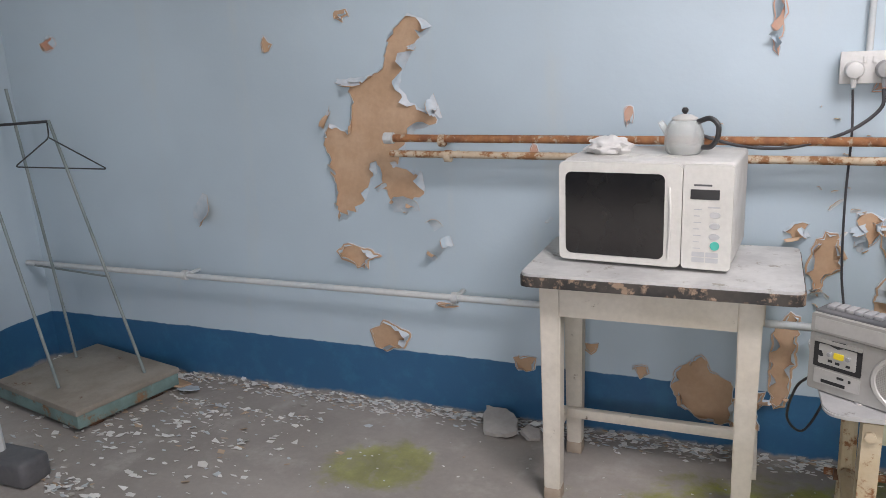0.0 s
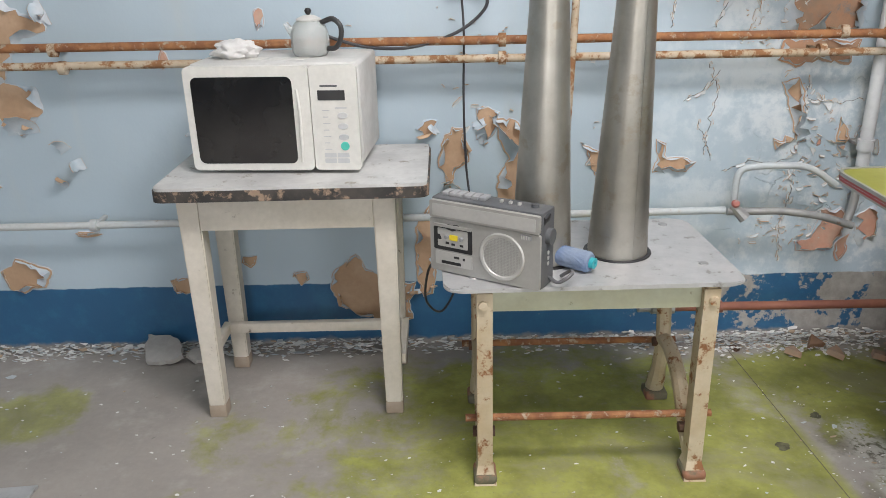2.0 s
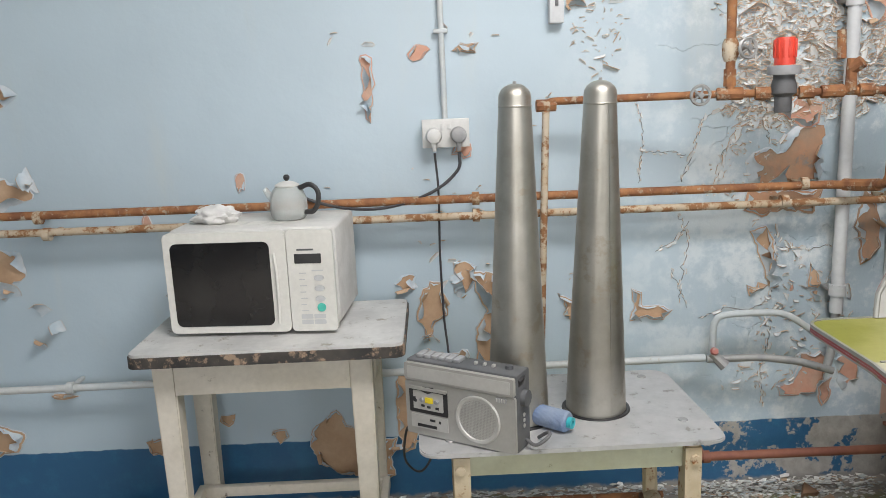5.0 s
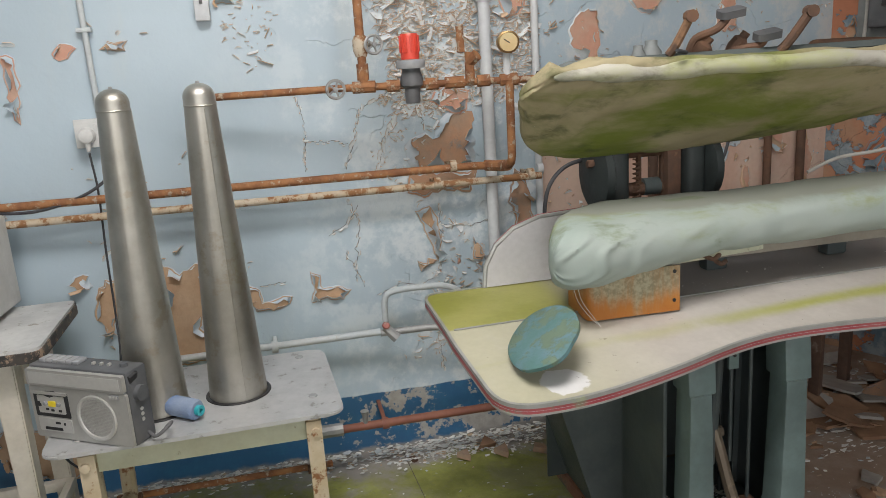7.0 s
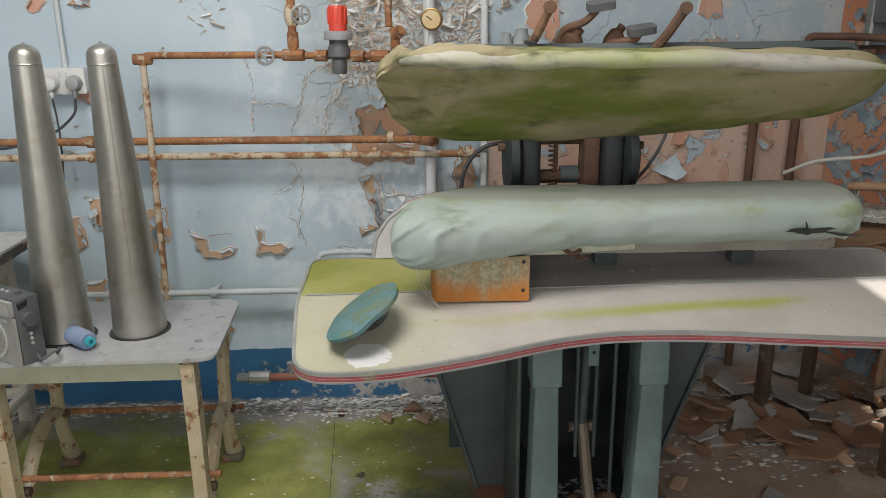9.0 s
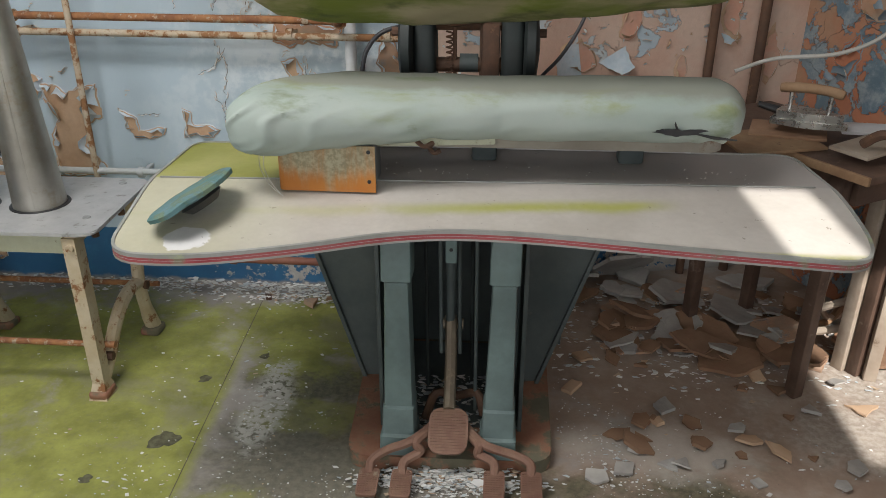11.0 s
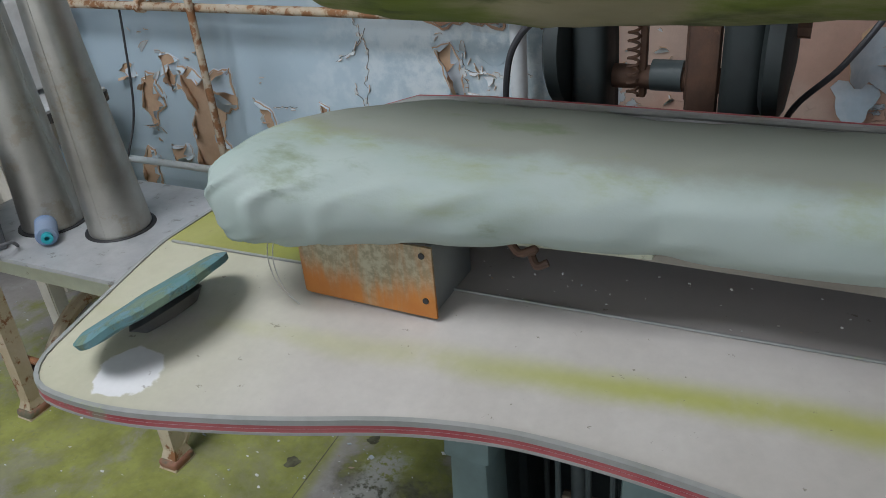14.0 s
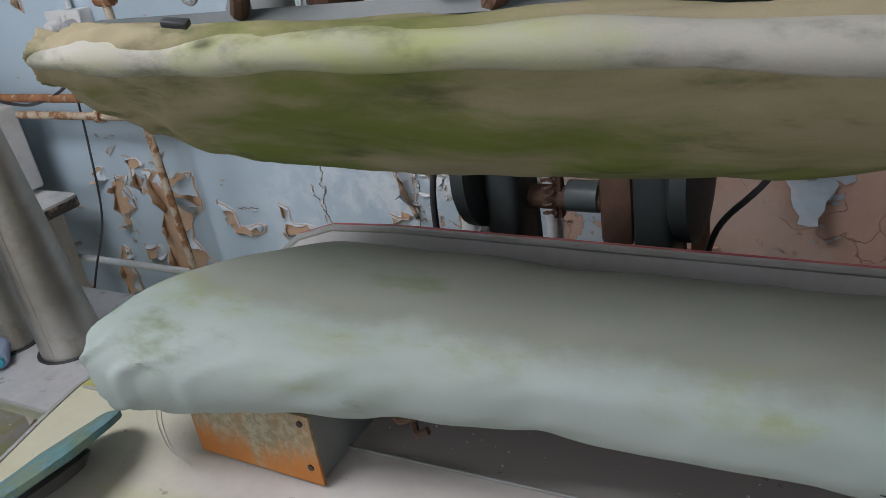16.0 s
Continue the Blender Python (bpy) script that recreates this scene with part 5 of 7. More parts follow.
def bench_end(x, s):
    """A cast side frame: straight front leg, bowed back leg and an arch between."""
    fr = part("side_frame", one_box(x, 2.195, 0.545, 0.028, 0.43, 0.04, bev=0.004), iron_cream, bench)
    bm = bmesh.new()
    for (y0, z0, w0), (y1, z1, w1) in zip(((2.0, 0.555, 0.026), (2.0, 0.30, 0.024), (1.995, 0.05, 0.022)), ((2.0, 0.30, 0.024), (1.995, 0.05, 0.022), (1.99, 0.0, 0.038))):
        a = [bm.verts.new((x + dx * 0.020, y0 + dy * w0, z0)) for dx, dy in ((-1, -1), (1, -1), (1, 1), (-1, 1))]
        b = [bm.verts.new((x + dx * (0.020 if z1 else 0.030), y1 + dy * w1, z1)) for dx, dy in ((-1, -1), (1, -1), (1, 1), (-1, 1))]
        for k in range(4):
            bm.faces.new((a[k], a[(k + 1) % 4], b[(k + 1) % 4], b[k]))
        bm.faces.new(a)
        bm.faces.new(b)
    bmesh.ops.remove_doubles(bm, verts=bm.verts[:], dist=1e-4)
    part("leg", bm, iron_cream, bench)
    part("foot", one_box(x, 1.99, 0.014, 0.062, 0.075, 0.028, bev=0.010, seg=3), press_base, bench, "rusty spread foot")
    part("leg", tube(bmesh.new(), curve([(x, 2.385, 0.55), (x, 2.375, 0.42), (x, 2.35, 0.29), (x, 2.345, 0.20), (x, 2.365, 0.10), (x, 2.395, 0.02)], 5), [0.022] * 20 + [0.024, 0.026, 0.027, 0.027, 0.028, 0.028], 10), iron_cream, bench)
    part("arch", tube(bmesh.new(), curve([(x, 2.35, 0.225), (x, 2.28, 0.235), (x, 2.20, 0.215), (x, 2.13, 0.165), (x, 2.07, 0.10), (x, 2.01, 0.05)], 5), [0.022] * 26, 10), iron_cream, bench)
    for y, z in ((2.345, 0.215), (2.04, 0.115)):
        part("bolt", lathe(bmesh.new(), [(0, -0.030), (0.015, -0.030), (0.015, 0.030), (0, 0.030)], pose(x, y, z, 0, 90, 0), 8), dark_rust, bench, "rusty bolt")
    part("foot", one_box(x, 2.385, 0.014, 0.07, 0.07, 0.028, bev=0.009, seg=3), press_base, bench, "rusty spread foot")
    part("bolt", lathe(bmesh.new(), [(0, 0), (0.013, 0), (0.012, 0.008), (0, 0.009)], pose(x - s * 0.004, 1.974, 0.525, 90, 0, 0), 8), iron_cream, bench)


bench_end(1.285, 1)
bench_end(1.845, -1)
for y, z in ((2.03, 0.165), (2.385, 0.20)):
    part("tie_rod", tube(bmesh.new(), [(1.235, y, z), (1.895, y, z)], 0.0105, 10), rust, bench, "rusty tie rod")
for x, y in ((1.853, 2.086), (1.828, 2.388), (1.26, 2.03), (1.24, 2.39)):
    part("screw", lathe(bmesh.new(), [(0, 0.577), (0.013, 0.577), (0.011, 0.580), (0.004, 0.5795), (0, 0.5785)], pose(x, y, 0), 14), grey_metal, bench)


def steel_cone(bx, by, tx, ty):
    c = thing("steel_cone", "tall tapering brushed steel cone standing on the bench", "steel cone", group="steel cones on the bench")
    base, top = Vector((bx, by, 0.578)), Vector((tx, ty, 1.375))
    d = top - base
    m = Matrix.Translation(base) @ d.to_track_quat("Z", "Y").to_matrix().to_4x4()
    L = d.length
    bm = lathe(bmesh.new(), [(0.079, 0.004), (0.077, 0.05), (0.040, L)], m, 40)
    part("sheet", bm, brushed, c)
    dome = [(0.0405, L), (0.0415, L + 0.003), (0.040, L + 0.006), (0.040, L + 0.022)] + [(0.040 * math.cos(a), L + 0.022 + 0.034 * math.sin(a)) for a in (0.3, 0.6, 0.9, 1.2)] + [(0, L + 0.056)]
    part("cap", lathe(bmesh.new(), dome, m, 32), brushed, c)
    part("pin", lathe(bmesh.new(), [(0, L + 0.05), (0.005, L + 0.055), (0.004, L + 0.061), (0, L + 0.061)], m, 10), grey_metal, c)
    part("seam", tube(bmesh.new(), [m @ Vector((0.0785 * math.cos(4.9), 0.0785 * math.sin(4.9), 0.01)), m @ Vector((0.0405 * math.cos(4.9), 0.0405 * math.sin(4.9), L))], 0.0013, 5), brushed, c)
    # flat black ring stands in for the shadowed gap round the cone
    part("shadow_ring", lathe(bmesh.new(), [(0.080, -0.0005), (0.090, -0.0005), (0.089, 0.002), (0.080, 0.002)], pose(bx, by, 0.578), 32), black_plastic, c)


steel_cone(1.652, 2.187, 1.657, 2.150)
steel_cone(1.442, 2.150, 1.451, 2.150)

# ---- radio cassette player ----
radio = thing("radio_cassette_player", "dusty silver radio cassette player with its cassette door missing", "radio", pose(1.306, 2.045, 0.5775, 0, 0, -31.5))
W, D, H = 0.305, 0.075, 0.195
R90 = pose(0, -D / 2, 0, 90, 0, 0)
part("body", one_box(0, 0.002, H / 2, W, D - 0.004, H, bev=0.006, seg=2), dark_grey_plastic, radio)
part("front_panel", front(round_rect(-W / 2 + 0.001, 0.003, W / 2 - 0.001, 0.143, 0.006), -0.002, 0.006), radio_silver, radio)
part("top_band", front(round_rect(-W / 2 + 0.003, 0.146, W / 2 - 0.003, 0.190, 0.004), -0.002, 0.010), radio_silver, radio)
part("dial_window", front(round_rect(-W / 2 + 0.012, 0.152, W / 2 - 0.012, 0.183, 0.002), 0.0102, 0.0112), radio_light, radio)
part("cassette_bay", front(round_rect(-0.140, 0.062, -0.030, 0.130, 0.003), 0.0062, 0.0072), black_plastic, radio)
part("cassette_frame", front(round_rect(-0.128, 0.072, -0.042, 0.120, 0.003), 0.0074, 0.0085), radio_light, radio)
part("door_rail", front(round_rect(-0.138, 0.124, -0.030, 0.132, 0.002), 0.0074, 0.012), radio_silver, radio)
part("yellow_label", front(round_rect(-0.092, 0.092, -0.070, 0.106, 0.002), 0.0087, 0.0115), yellow_mat, radio, "bright yellow label")
for x in (-0.102, -0.060):
    part("spindle", lathe(bmesh.new(), [(0, 0.0087), (0.006, 0.0087), (0.005, 0.014), (0, 0.014)], R90 @ pose(x, 0.099, 0), 10), grey_plastic, radio)
for x, z in ((-0.105, 0.080), (-0.088, 0.078), (-0.064, 0.078)):
    part("slot", front(round_rect(x, z, x + 0.010, z + 0.006, 0.001), 0.0087, 0.0095), black_plastic, radio)
for x, z, w in ((-0.132, 0.088, 0.014), (-0.043, 0.064, 0.014), (-0.110, 0.118, 0.05)):
    part("torn_gap", front(blob(x + w / 2, z + 0.008, w / 2, 0.008, rng, 12, 0.3), 0.0088, 0.0097), black_plastic, radio)
part("name_plate", front(round_rect(-0.136, 0.022, -0.030, 0.058, 0.003), 0.0062, 0.0085), radio_light, radio)
part("print_bar", front(round_rect(-0.118, 0.026, -0.062, 0.034, 0.001), 0.0087, 0.0092), black_plastic, radio)
part("print_bar", front(round_rect(-0.082, 0.044, -0.066, 0.050, 0.001), 0.0087, 0.0092), black_plastic, radio)
part("print_bar", front(round_rect(-0.056, 0.042, -0.050, 0.049, 0.001), 0.0087, 0.0092), black_plastic, radio)
grille = part("speaker_grille", lathe(bmesh.new(), [(0.050, 0.006), (0.060, 0.006), (0.061, 0.009), (0.058, 0.011), (0.052, 0.010), (0.050, 0.0075)], R90 @ pose(0.052, 0.073, 0), 40), radio_light, radio)
bm = bmesh.new()
for i in range(-12, 13):
    for j in range(-12, 13):
        x, z = i * 0.0039, j * 0.0039
        if x * x + z * z < 0.0475 ** 2:
            box(bm, x + 0.052, -D / 2 - 0.0078, z + 0.073, 0.0027, 0.0012, 0.0027)
part("grille_dots", bm, radio_silver, grille, smooth=0)
part("grille_back", lathe(bmesh.new(), [(0, 0.0062), (0.0505, 0.0062), (0.0505, 0.0070), (0, 0.0070)], R90 @ pose(0.052, 0.073, 0), 32), dark_grey_plastic, grille)
part("ribbed_key", front(round_rect(0.102, 0.128, 0.130, 0.139, 0.001), 0.0062, 0.009), grey_plastic, radio)
for k in range(6):
    part("rib", front(round_rect(0.1035 + 0.0044 * k, 0.129, 0.1055 + 0.0044 * k, 0.138, 0.0005), 0.0091, 0.0105), radio_light, radio)
for k in range(6):
    part("key", one_box(-0.125 + 0.021 * k, 0.004, H + 0.004, 0.018, 0.036, 0.009, bev=0.002), grey_plastic, radio)
for k in range(3):
    part("slider", one_box(0.028 + 0.024 * k, 0.0, H + 0.003, 0.007, 0.010, 0.007, bev=0.001), radio_light, radio)
part("knob", lathe(bmesh.new(), [(0, 0), (0.010, 0), (0.009, 0.008), (0, 0.008)], pose(0.115, 0.005, H), 14), dark_grey_plastic, radio)
part("tuning_knob", lathe(bmesh.new(), [(0, 0), (0.021, 0), (0.020, 0.012), (0, 0.013)], pose(W / 2, 0.0, 0.130, 0, 90, 0), 20), dark_grey_plastic, radio)
for z in (0.088, 0.074, 0.060):
    part("jack", lathe(bmesh.new(), [(0, 0), (0.005, 0), (0.005, 0.002), (0, 0.002)], pose(W / 2, 0.0, z, 0, 90, 0), 10), radio_light, radio)
part("torn_corner", one_box(W / 2 - 0.004, -0.012, 0.172, 0.012, 0.03, 0.03, (10, 20, 5), 0.002), black_plastic, radio)
part("mains_lead", tube(bmesh.new(), curve([(W / 2, 0.01, 0.02), (W / 2 + 0.03, 0.0, 0.016), (W / 2 + 0.055, 0.015, 0.035), (W / 2 + 0.04, 0.05, 0.03), (W / 2 + 0.01, 0.06, 0.006)]), 0.0045, 8), dark_grey_plastic, radio)

spool = thing("thread_spool", "large spool of dusty blue thread with teal core", "spool", look((1.482, 2.10, 0.606), (1.563, 2.037, 0.604)))
prof = [(0, 0.0), (0.024, 0.0)] + [(0.0265 + 0.0008 * (k % 2), -0.004 - 0.0016 * k) for k in range(52)] + [(0.023, -0.092), (0, -0.092)]
part("thread", lathe(bmesh.new(), prof, None, 24), thread_mat, spool)
part("core", lathe(bmesh.new(), [(0.006, -0.092), (0.014, -0.092), (0.014, -0.104), (0.006, -0.104), (0.006, -0.092)], None, 18), teal_plastic, spool)


# ---- steam press ----
press = thing("steam_press", "grey-green utility steam press with padded buck and open padded head", "press")
TZ = 0.797
SLOPE = 0.13      # the front board's fall towards the user, set to fit the camera's view
top_outline = round_poly([(2.192, 2.17), (2.194, 1.80), (2.225, 1.492), (2.41, 1.488), (2.64, 1.547), (2.82, 1.610), (2.95, 1.635), (3.06, 1.638), (3.20, 1.631), (3.50, 1.594), (3.89, 1.554),
                          (3.932, 1.64), (3.938, 1.83), (3.915, 2.17)], [0.06, 0.05, 0.08, 0.1, 0.1, 0.1, 0.08, 0.08, 0.1, 0.1, 0.07, 0.08, 0.05, 0.06])


def seam(x):
    """Depth of the joint between the two boards of the worktop."""
    return 1.858 + 0.0275 * (x - 2.19)


def settle(bm):
    for v in bm.verts:
        v.co.z -= SLOPE * max(0.0, seam(v.co.x) - v.co.y)
    return bm


def clipped(pts, keep_front):
    """The part of an outline in front of, or behind, the seam."""
    out = []
    for a, b in zip(pts, pts[1:] + pts[:1]):
        da, db = a[1] - seam(a[0]), b[1] - seam(b[0])
        if (da <= 0) == keep_front:
            out.append(a)
        if (da <= 0) != (db <= 0):
            t = da / (da - db)
            out.append((a[0] + t * (b[0] - a[0]), a[1] + t * (b[1] - a[1])))
    return out


def grown(pts, d):
    n = len(pts)
    out = []
    for i in range(n):
        a, b = Vector(pts[i - 1]), Vector(pts[(i + 1) % n])
        t = (b - a)
        nv = Vector((t.y, -t.x)).normalized() if t.length > 1e-9 else Vector((0, 0))
        out.append((pts[i][0] + nv.x * d, pts[i][1] + nv.y * d))
    return out


area = sum(a[0] * b[1] - b[0] * a[1] for a, b in zip(top_outline, top_outline[1:] + top_outline[:1]))
S = 1 if area > 0 else -1
part("worktop_back", prism(bmesh.new(), clipped(top_outline, False), TZ - 0.022, TZ), press_top_mat, press)
part("worktop", settle(prism(bmesh.new(), clipped(top_outline, True), TZ - 0.022, TZ)), press_top_mat, press, "white laminate worktop stained green at the rims")
for z0, z1, d, mat, name in ((TZ - 0.006, TZ + 0.003, 0.0045, grey_trim, "edging"), (TZ - 0.0118, TZ - 0.006, 0.004, red_trim, "edging_strip"), (TZ - 0.0128, TZ - 0.0118, 0.0034, board_mat, "edging_strip"),
                             (TZ - 0.0185, TZ - 0.0128, 0.004, red_trim, "edging_strip"), (TZ - 0.0235, TZ - 0.0185, 0.0045, grey_trim, "edging")):
    bm = bmesh.new()
    o, i = grown(top_outline, S * d), grown(top_outline, -S * 0.003)
    n = len(o)
    ring = [[bm.verts.new((x, y, z)) for x, y in pts] for pts, z in ((o, z0), (o, z1), (i, z1), (i, z0))]
    for a, b in zip(ring, ring[1:] + ring[:1]):
        for k in range(n):
            bm.faces.new((a[k], a[(k + 1) % n], b[(k + 1) % n], b[k]))
    part(name, settle(bm), mat, press)
part("bead", one_box(3.05, 1.8785, TZ + 0.002, 1.68, 0.005, 0.004, (0, 0, 1.575), 0.001), grey_trim, press)

# board standing behind the buck
bm = bmesh.new()
bo = [(2.375, 0.0), (2.385, 0.06), (2.42, 0.115), (2.48, 0.16), (2.56, 0.185), (2.70, 0.192), (3.58, 0.192), (3.63, 0.15), (3.64, 0.0)]
BM = pose(0, 2.165, TZ + 0.001, 90 - 14, 0, 0)
prism(bm, bo, -0.006, 0.006, BM)
part("back_board", bm, board_mat, press, "dusty white upright board")
part("board_edging", tube(bmesh.new(), [BM @ Vector((x, z, 0)) for x, z in bo], 0.008, 8), grey_trim, press)
part("board_edging", tube(bmesh.new(), [BM @ Vector((x, z + 0.007, -0.005)) for x, z in bo[1:-1]], 0.0028, 8), red_trim, press)

# rusty bracket box
bm = prism(bmesh.new(), round_poly([(2.540, 1.798), (2.788, 1.794), (2.788, 1.799), (2.560, 1.806), (2.556, 1.93), (2.540, 1.93)], [0.022, 0.001, 0.001, 0.016, 0.001, 0.001], 5), TZ - 0.004, 0.912)
part("bracket_box", bm, box_rust, press, "rust-streaked cream steel front plate")
part("bracket_side", one_box(2.775, 1.872, (TZ + 0.905) / 2, 0.010, 0.130, 0.905 - TZ + 0.006, bev=0.002), slate_grey, press, "dull grey side of the steel box")
for x, z in ((2.772, 0.898), (2.772, 0.822)):
    part("hole", lathe(bmesh.new(), [(0, 0), (0.005, 0), (0.005, 0.002), (0, 0.002)], pose(x, 1.7942, z, 90, 0, 0), 10), black_plastic, press)
part("buck_arm", one_box(2.93, 1.885, 0.904, 0.30, 0.022, 0.022, (0, -2, 1.5), 0.004), apron_mat, press)
# tray takes the darker platform tone to carry the pad's shadow
part("buck_tray", prism(bmesh.new(), round_rect(2.60, 1.905, 3.655, 2.10, 0.05), 0.882, 0.92), platform_mat, press, "grey metal tray under the pad")
for x in (3.05, 3.45):
    part("buck_post", one_box(x, 2.075, (TZ + 0.875) / 2, 0.07, 0.05, 0.875 - TZ, bev=0.01), press_dark, press)


def fold(d, a):
    """Slanting gathers of loose cloth towards the drawn-in end of a cover, on its front and underside."""
    front = max(0.0, min(1.0, 0.6 - 0.9 * math.cos(a) - 0.5 * math.sin(a)))
    fade = math.exp(-(max(0.0, d - 0.10) / 0.16) ** 2)
    wander = noise.noise(Vector((d * 6, a * 1.5, 9.0)))
    return 0.0085 * front * fade * max(0.0, math.sin(52 * d + 6.5 * a + 3.0 * wander)) ** 2


def cushion(name, half, rows, mat, parent, m, label, creases):
    """A padded cover: rings of an egg-shaped section along x, with puckers where the cloth is gathered."""
    bm = bmesh.new()
    rings = []
    seg = 84
    for x, cy, cz, ry, rz in rows:
        ring = []
        for k in range(seg):
            a = 2 * math.pi * k / seg
            c, s = math.cos(a), math.sin(a)
            y = ry * math.copysign(abs(c) ** 0.72, c)
            z = rz * math.copysign(abs(s) ** 0.72, s)
            p = Vector((x, cy + y, cz + z))
            w = creases(x, a) + fold(x - rows[0][0], a)
            f = noise.noise(Vector((x * 7, a * 1.3, 2.0))) * 0.005 + noise.noise(Vector((x * 17 + a * 2, a * 2, 5.0))) * 0.0028
            d = Vector((0, c, s)) * (w + f)
            ring.append(bm.verts.new(m @ (p + d)))
        rings.append(ring)
    for a, b in zip(rings, rings[1:]):
        for k in range(seg):
            bm.faces.new((a[k], a[(k + 1) % seg], b[(k + 1) % seg], b[k]))
    bm.faces.new(rings[0][::-1])
    bm.faces.new(rings[-1])
    return part(name, bm, mat, parent, label, smooth=70)


def ends(x0, x1, f, n=70, r0=0.11, r1=0.07):
    rows = []
    for i in range(n + 1):
        t = i / n
        t = 0.5 - 0.5 * math.cos(math.pi * t)
        x = x0 + (x1 - x0) * t
        e = min(1.0, math.sqrt(max(0.0, 1 - max(0.0, 1 - (x - x0) / r0) ** 2)), math.sqrt(max(0.0, 1 - max(0.0, 1 - (x1 - x) / r1) ** 2)))
        cy, cz, ry, rz = f(x)
        rows.append((x, cy, cz, max(0.004, ry * (0.12 + 0.88 * e)), max(0.004, rz * (0.25 + 0.75 * e))))
    return rows


def buck_shape(x):
    t = (x - 2.44) / 1.245
    near = 1.700 + 0.122 * min(1.0, max(0.0, t - 0.03) * 2.0)
    far = 2.112 - 0.02 * t - 0.27 * max(0.0, 1 - t / 0.20) ** 1.6
    low, high = 0.880 + 0.027 * min(1.0, t * 2.5), 1.046 + 0.004 * math.sin(t * 9)
    return (near + far) / 2, (low + high) / 2, (far - near) / 2, (high - low) / 2


def buck_creases(x, a):
    lower = max(0.0, -math.sin(a)) * max(0.0, -math.cos(a) + 0.5)
    w = 0.0
    if x < 2.80:
        w -= 0.009 * lower * abs(math.sin(27 * (x + 0.16 * a))) ** 0.6 * (2.80 - x) / 0.38
    if x > 3.52:
        w -= 0.016 * lower * abs(math.sin(50 * (x - 0.06 * a))) * (x - 3.52) / 0.15
    w -= 0.012 * lower * math.exp(-((x - 2.92) / 0.035) ** 2)
    w -= 0.016 * math.exp(-((x - 3.50) / 0.03) ** 2) * max(0.0, -math.cos(a)) * math.exp(-((math.sin(a) + 0.35) / 0.35) ** 2)
    return w


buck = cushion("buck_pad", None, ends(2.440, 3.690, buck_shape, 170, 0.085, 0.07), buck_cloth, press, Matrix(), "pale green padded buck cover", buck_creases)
part("torn_hole", prism(bmesh.new(), blob(3.52, 0.955, 0.045, 0.010, rng, 18, 0.5), 0, 0.004, pose(0, 1.829, 0, 90, 0, 0)), black_plastic, buck, "ragged dark tear")
for pts in (((3.43, 0.962), (3.475, 0.958), (3.52, 0.955)), ((3.49, 1.00), (3.505, 0.98), (3.512, 0.96)), ((3.54, 0.955), (3.60, 0.943), (3.655, 0.938))):
    part("split", tube(bmesh.new(), [(x, 1.8285, z) for x, z in pts], [0.0012, 0.0045, 0.002], 6), black_plastic, buck, "dark split in the cloth")
part("tie_knot", tube(bmesh.new(), curve([(2.885, 1.850, 0.912), (2.905, 1.838, 0.902), (2.925, 1.842, 0.910), (2.918, 1.850, 0.896), (2.930, 1.838, 0.886), (2.945, 1.842, 0.892)], 5), 0.006, 8), dark_rust, buck, "rusty twisted wire")
for k in range(2):
    part("loose_thread", tube(bmesh.new(), curve([(2.50 + 0.012 * k, 1.80, 0.905), (2.505 + 0.01 * k, 1.775, 0.86), (2.53 + 0.008 * k, 1.76, 0.82), (2.56, 1.765, TZ - 0.008)], 5), 0.0009, 5), white_cable, buck)

# open head: a padded shoe that faces down and forward
HM = Matrix.Translation((0, 1.800, 1.399)) @ Euler((radians(-41), 0, 0)).to_matrix().to_4x4()
# in head space: x along, y back along the face, z up out of its back


def head_shape(x):
    t = (x - 2.43) / 1.27
    deep = 0.362 if t < 0.35 else 0.362 - 0.125 * ((t - 0.35) / 0.65) ** 1.4
    y0, y1 = -0.02 + 0.05 * max(0.0, t) ** 1.4, deep
    if t < 0.15:
        y0 += 0.015 * (1 - t / 0.15) ** 2
        y1 -= 0.16 * (1 - math.sqrt(max(0.0, 1 - (1 - t / 0.15) ** 2)))
    z0, z1 = -0.02 - 0.012 * math.sin(t * 3.1), 0.055
    return (y0 + y1) / 2, (z0 + z1) / 2, (y1 - y0) / 2, (z1 - z0) / 2


def head_creases(x, a):
    w = 0.006 * noise.noise(Vector((x * 9 + a, a * 2.0, 3.0)))
    if x < 2.66:
        w -= 0.013 * abs(math.sin(30 * (x + 0.05 * a) + 2.0 * noise.noise(Vector((x * 8, a, 0))))) ** 0.7 * (2.66 - x) / 0.22
    w -= 0.006 * max(0.0, math.sin(34 * x + 5 * a)) ** 4 * max(0.0, noise.noise(Vector((x * 3.1, a * 0.8, 6.0))) + 0.15)
    return w


head = cushion("head_pad", None, ends(2.412, 3.70, head_shape, 170, 0.075, 0.16), head_cloth, press, HM, "cream padded head cover blotched with algae", head_creases)


def roll_line(x):
    cy, cz, ry, rz = head_shape(x)
    return HM @ Vector((x, cy - ry + 0.014 + 0.007 * math.sin((x - 2.4) * 6.0) + 0.003 * math.sin(x * 19), -0.002))


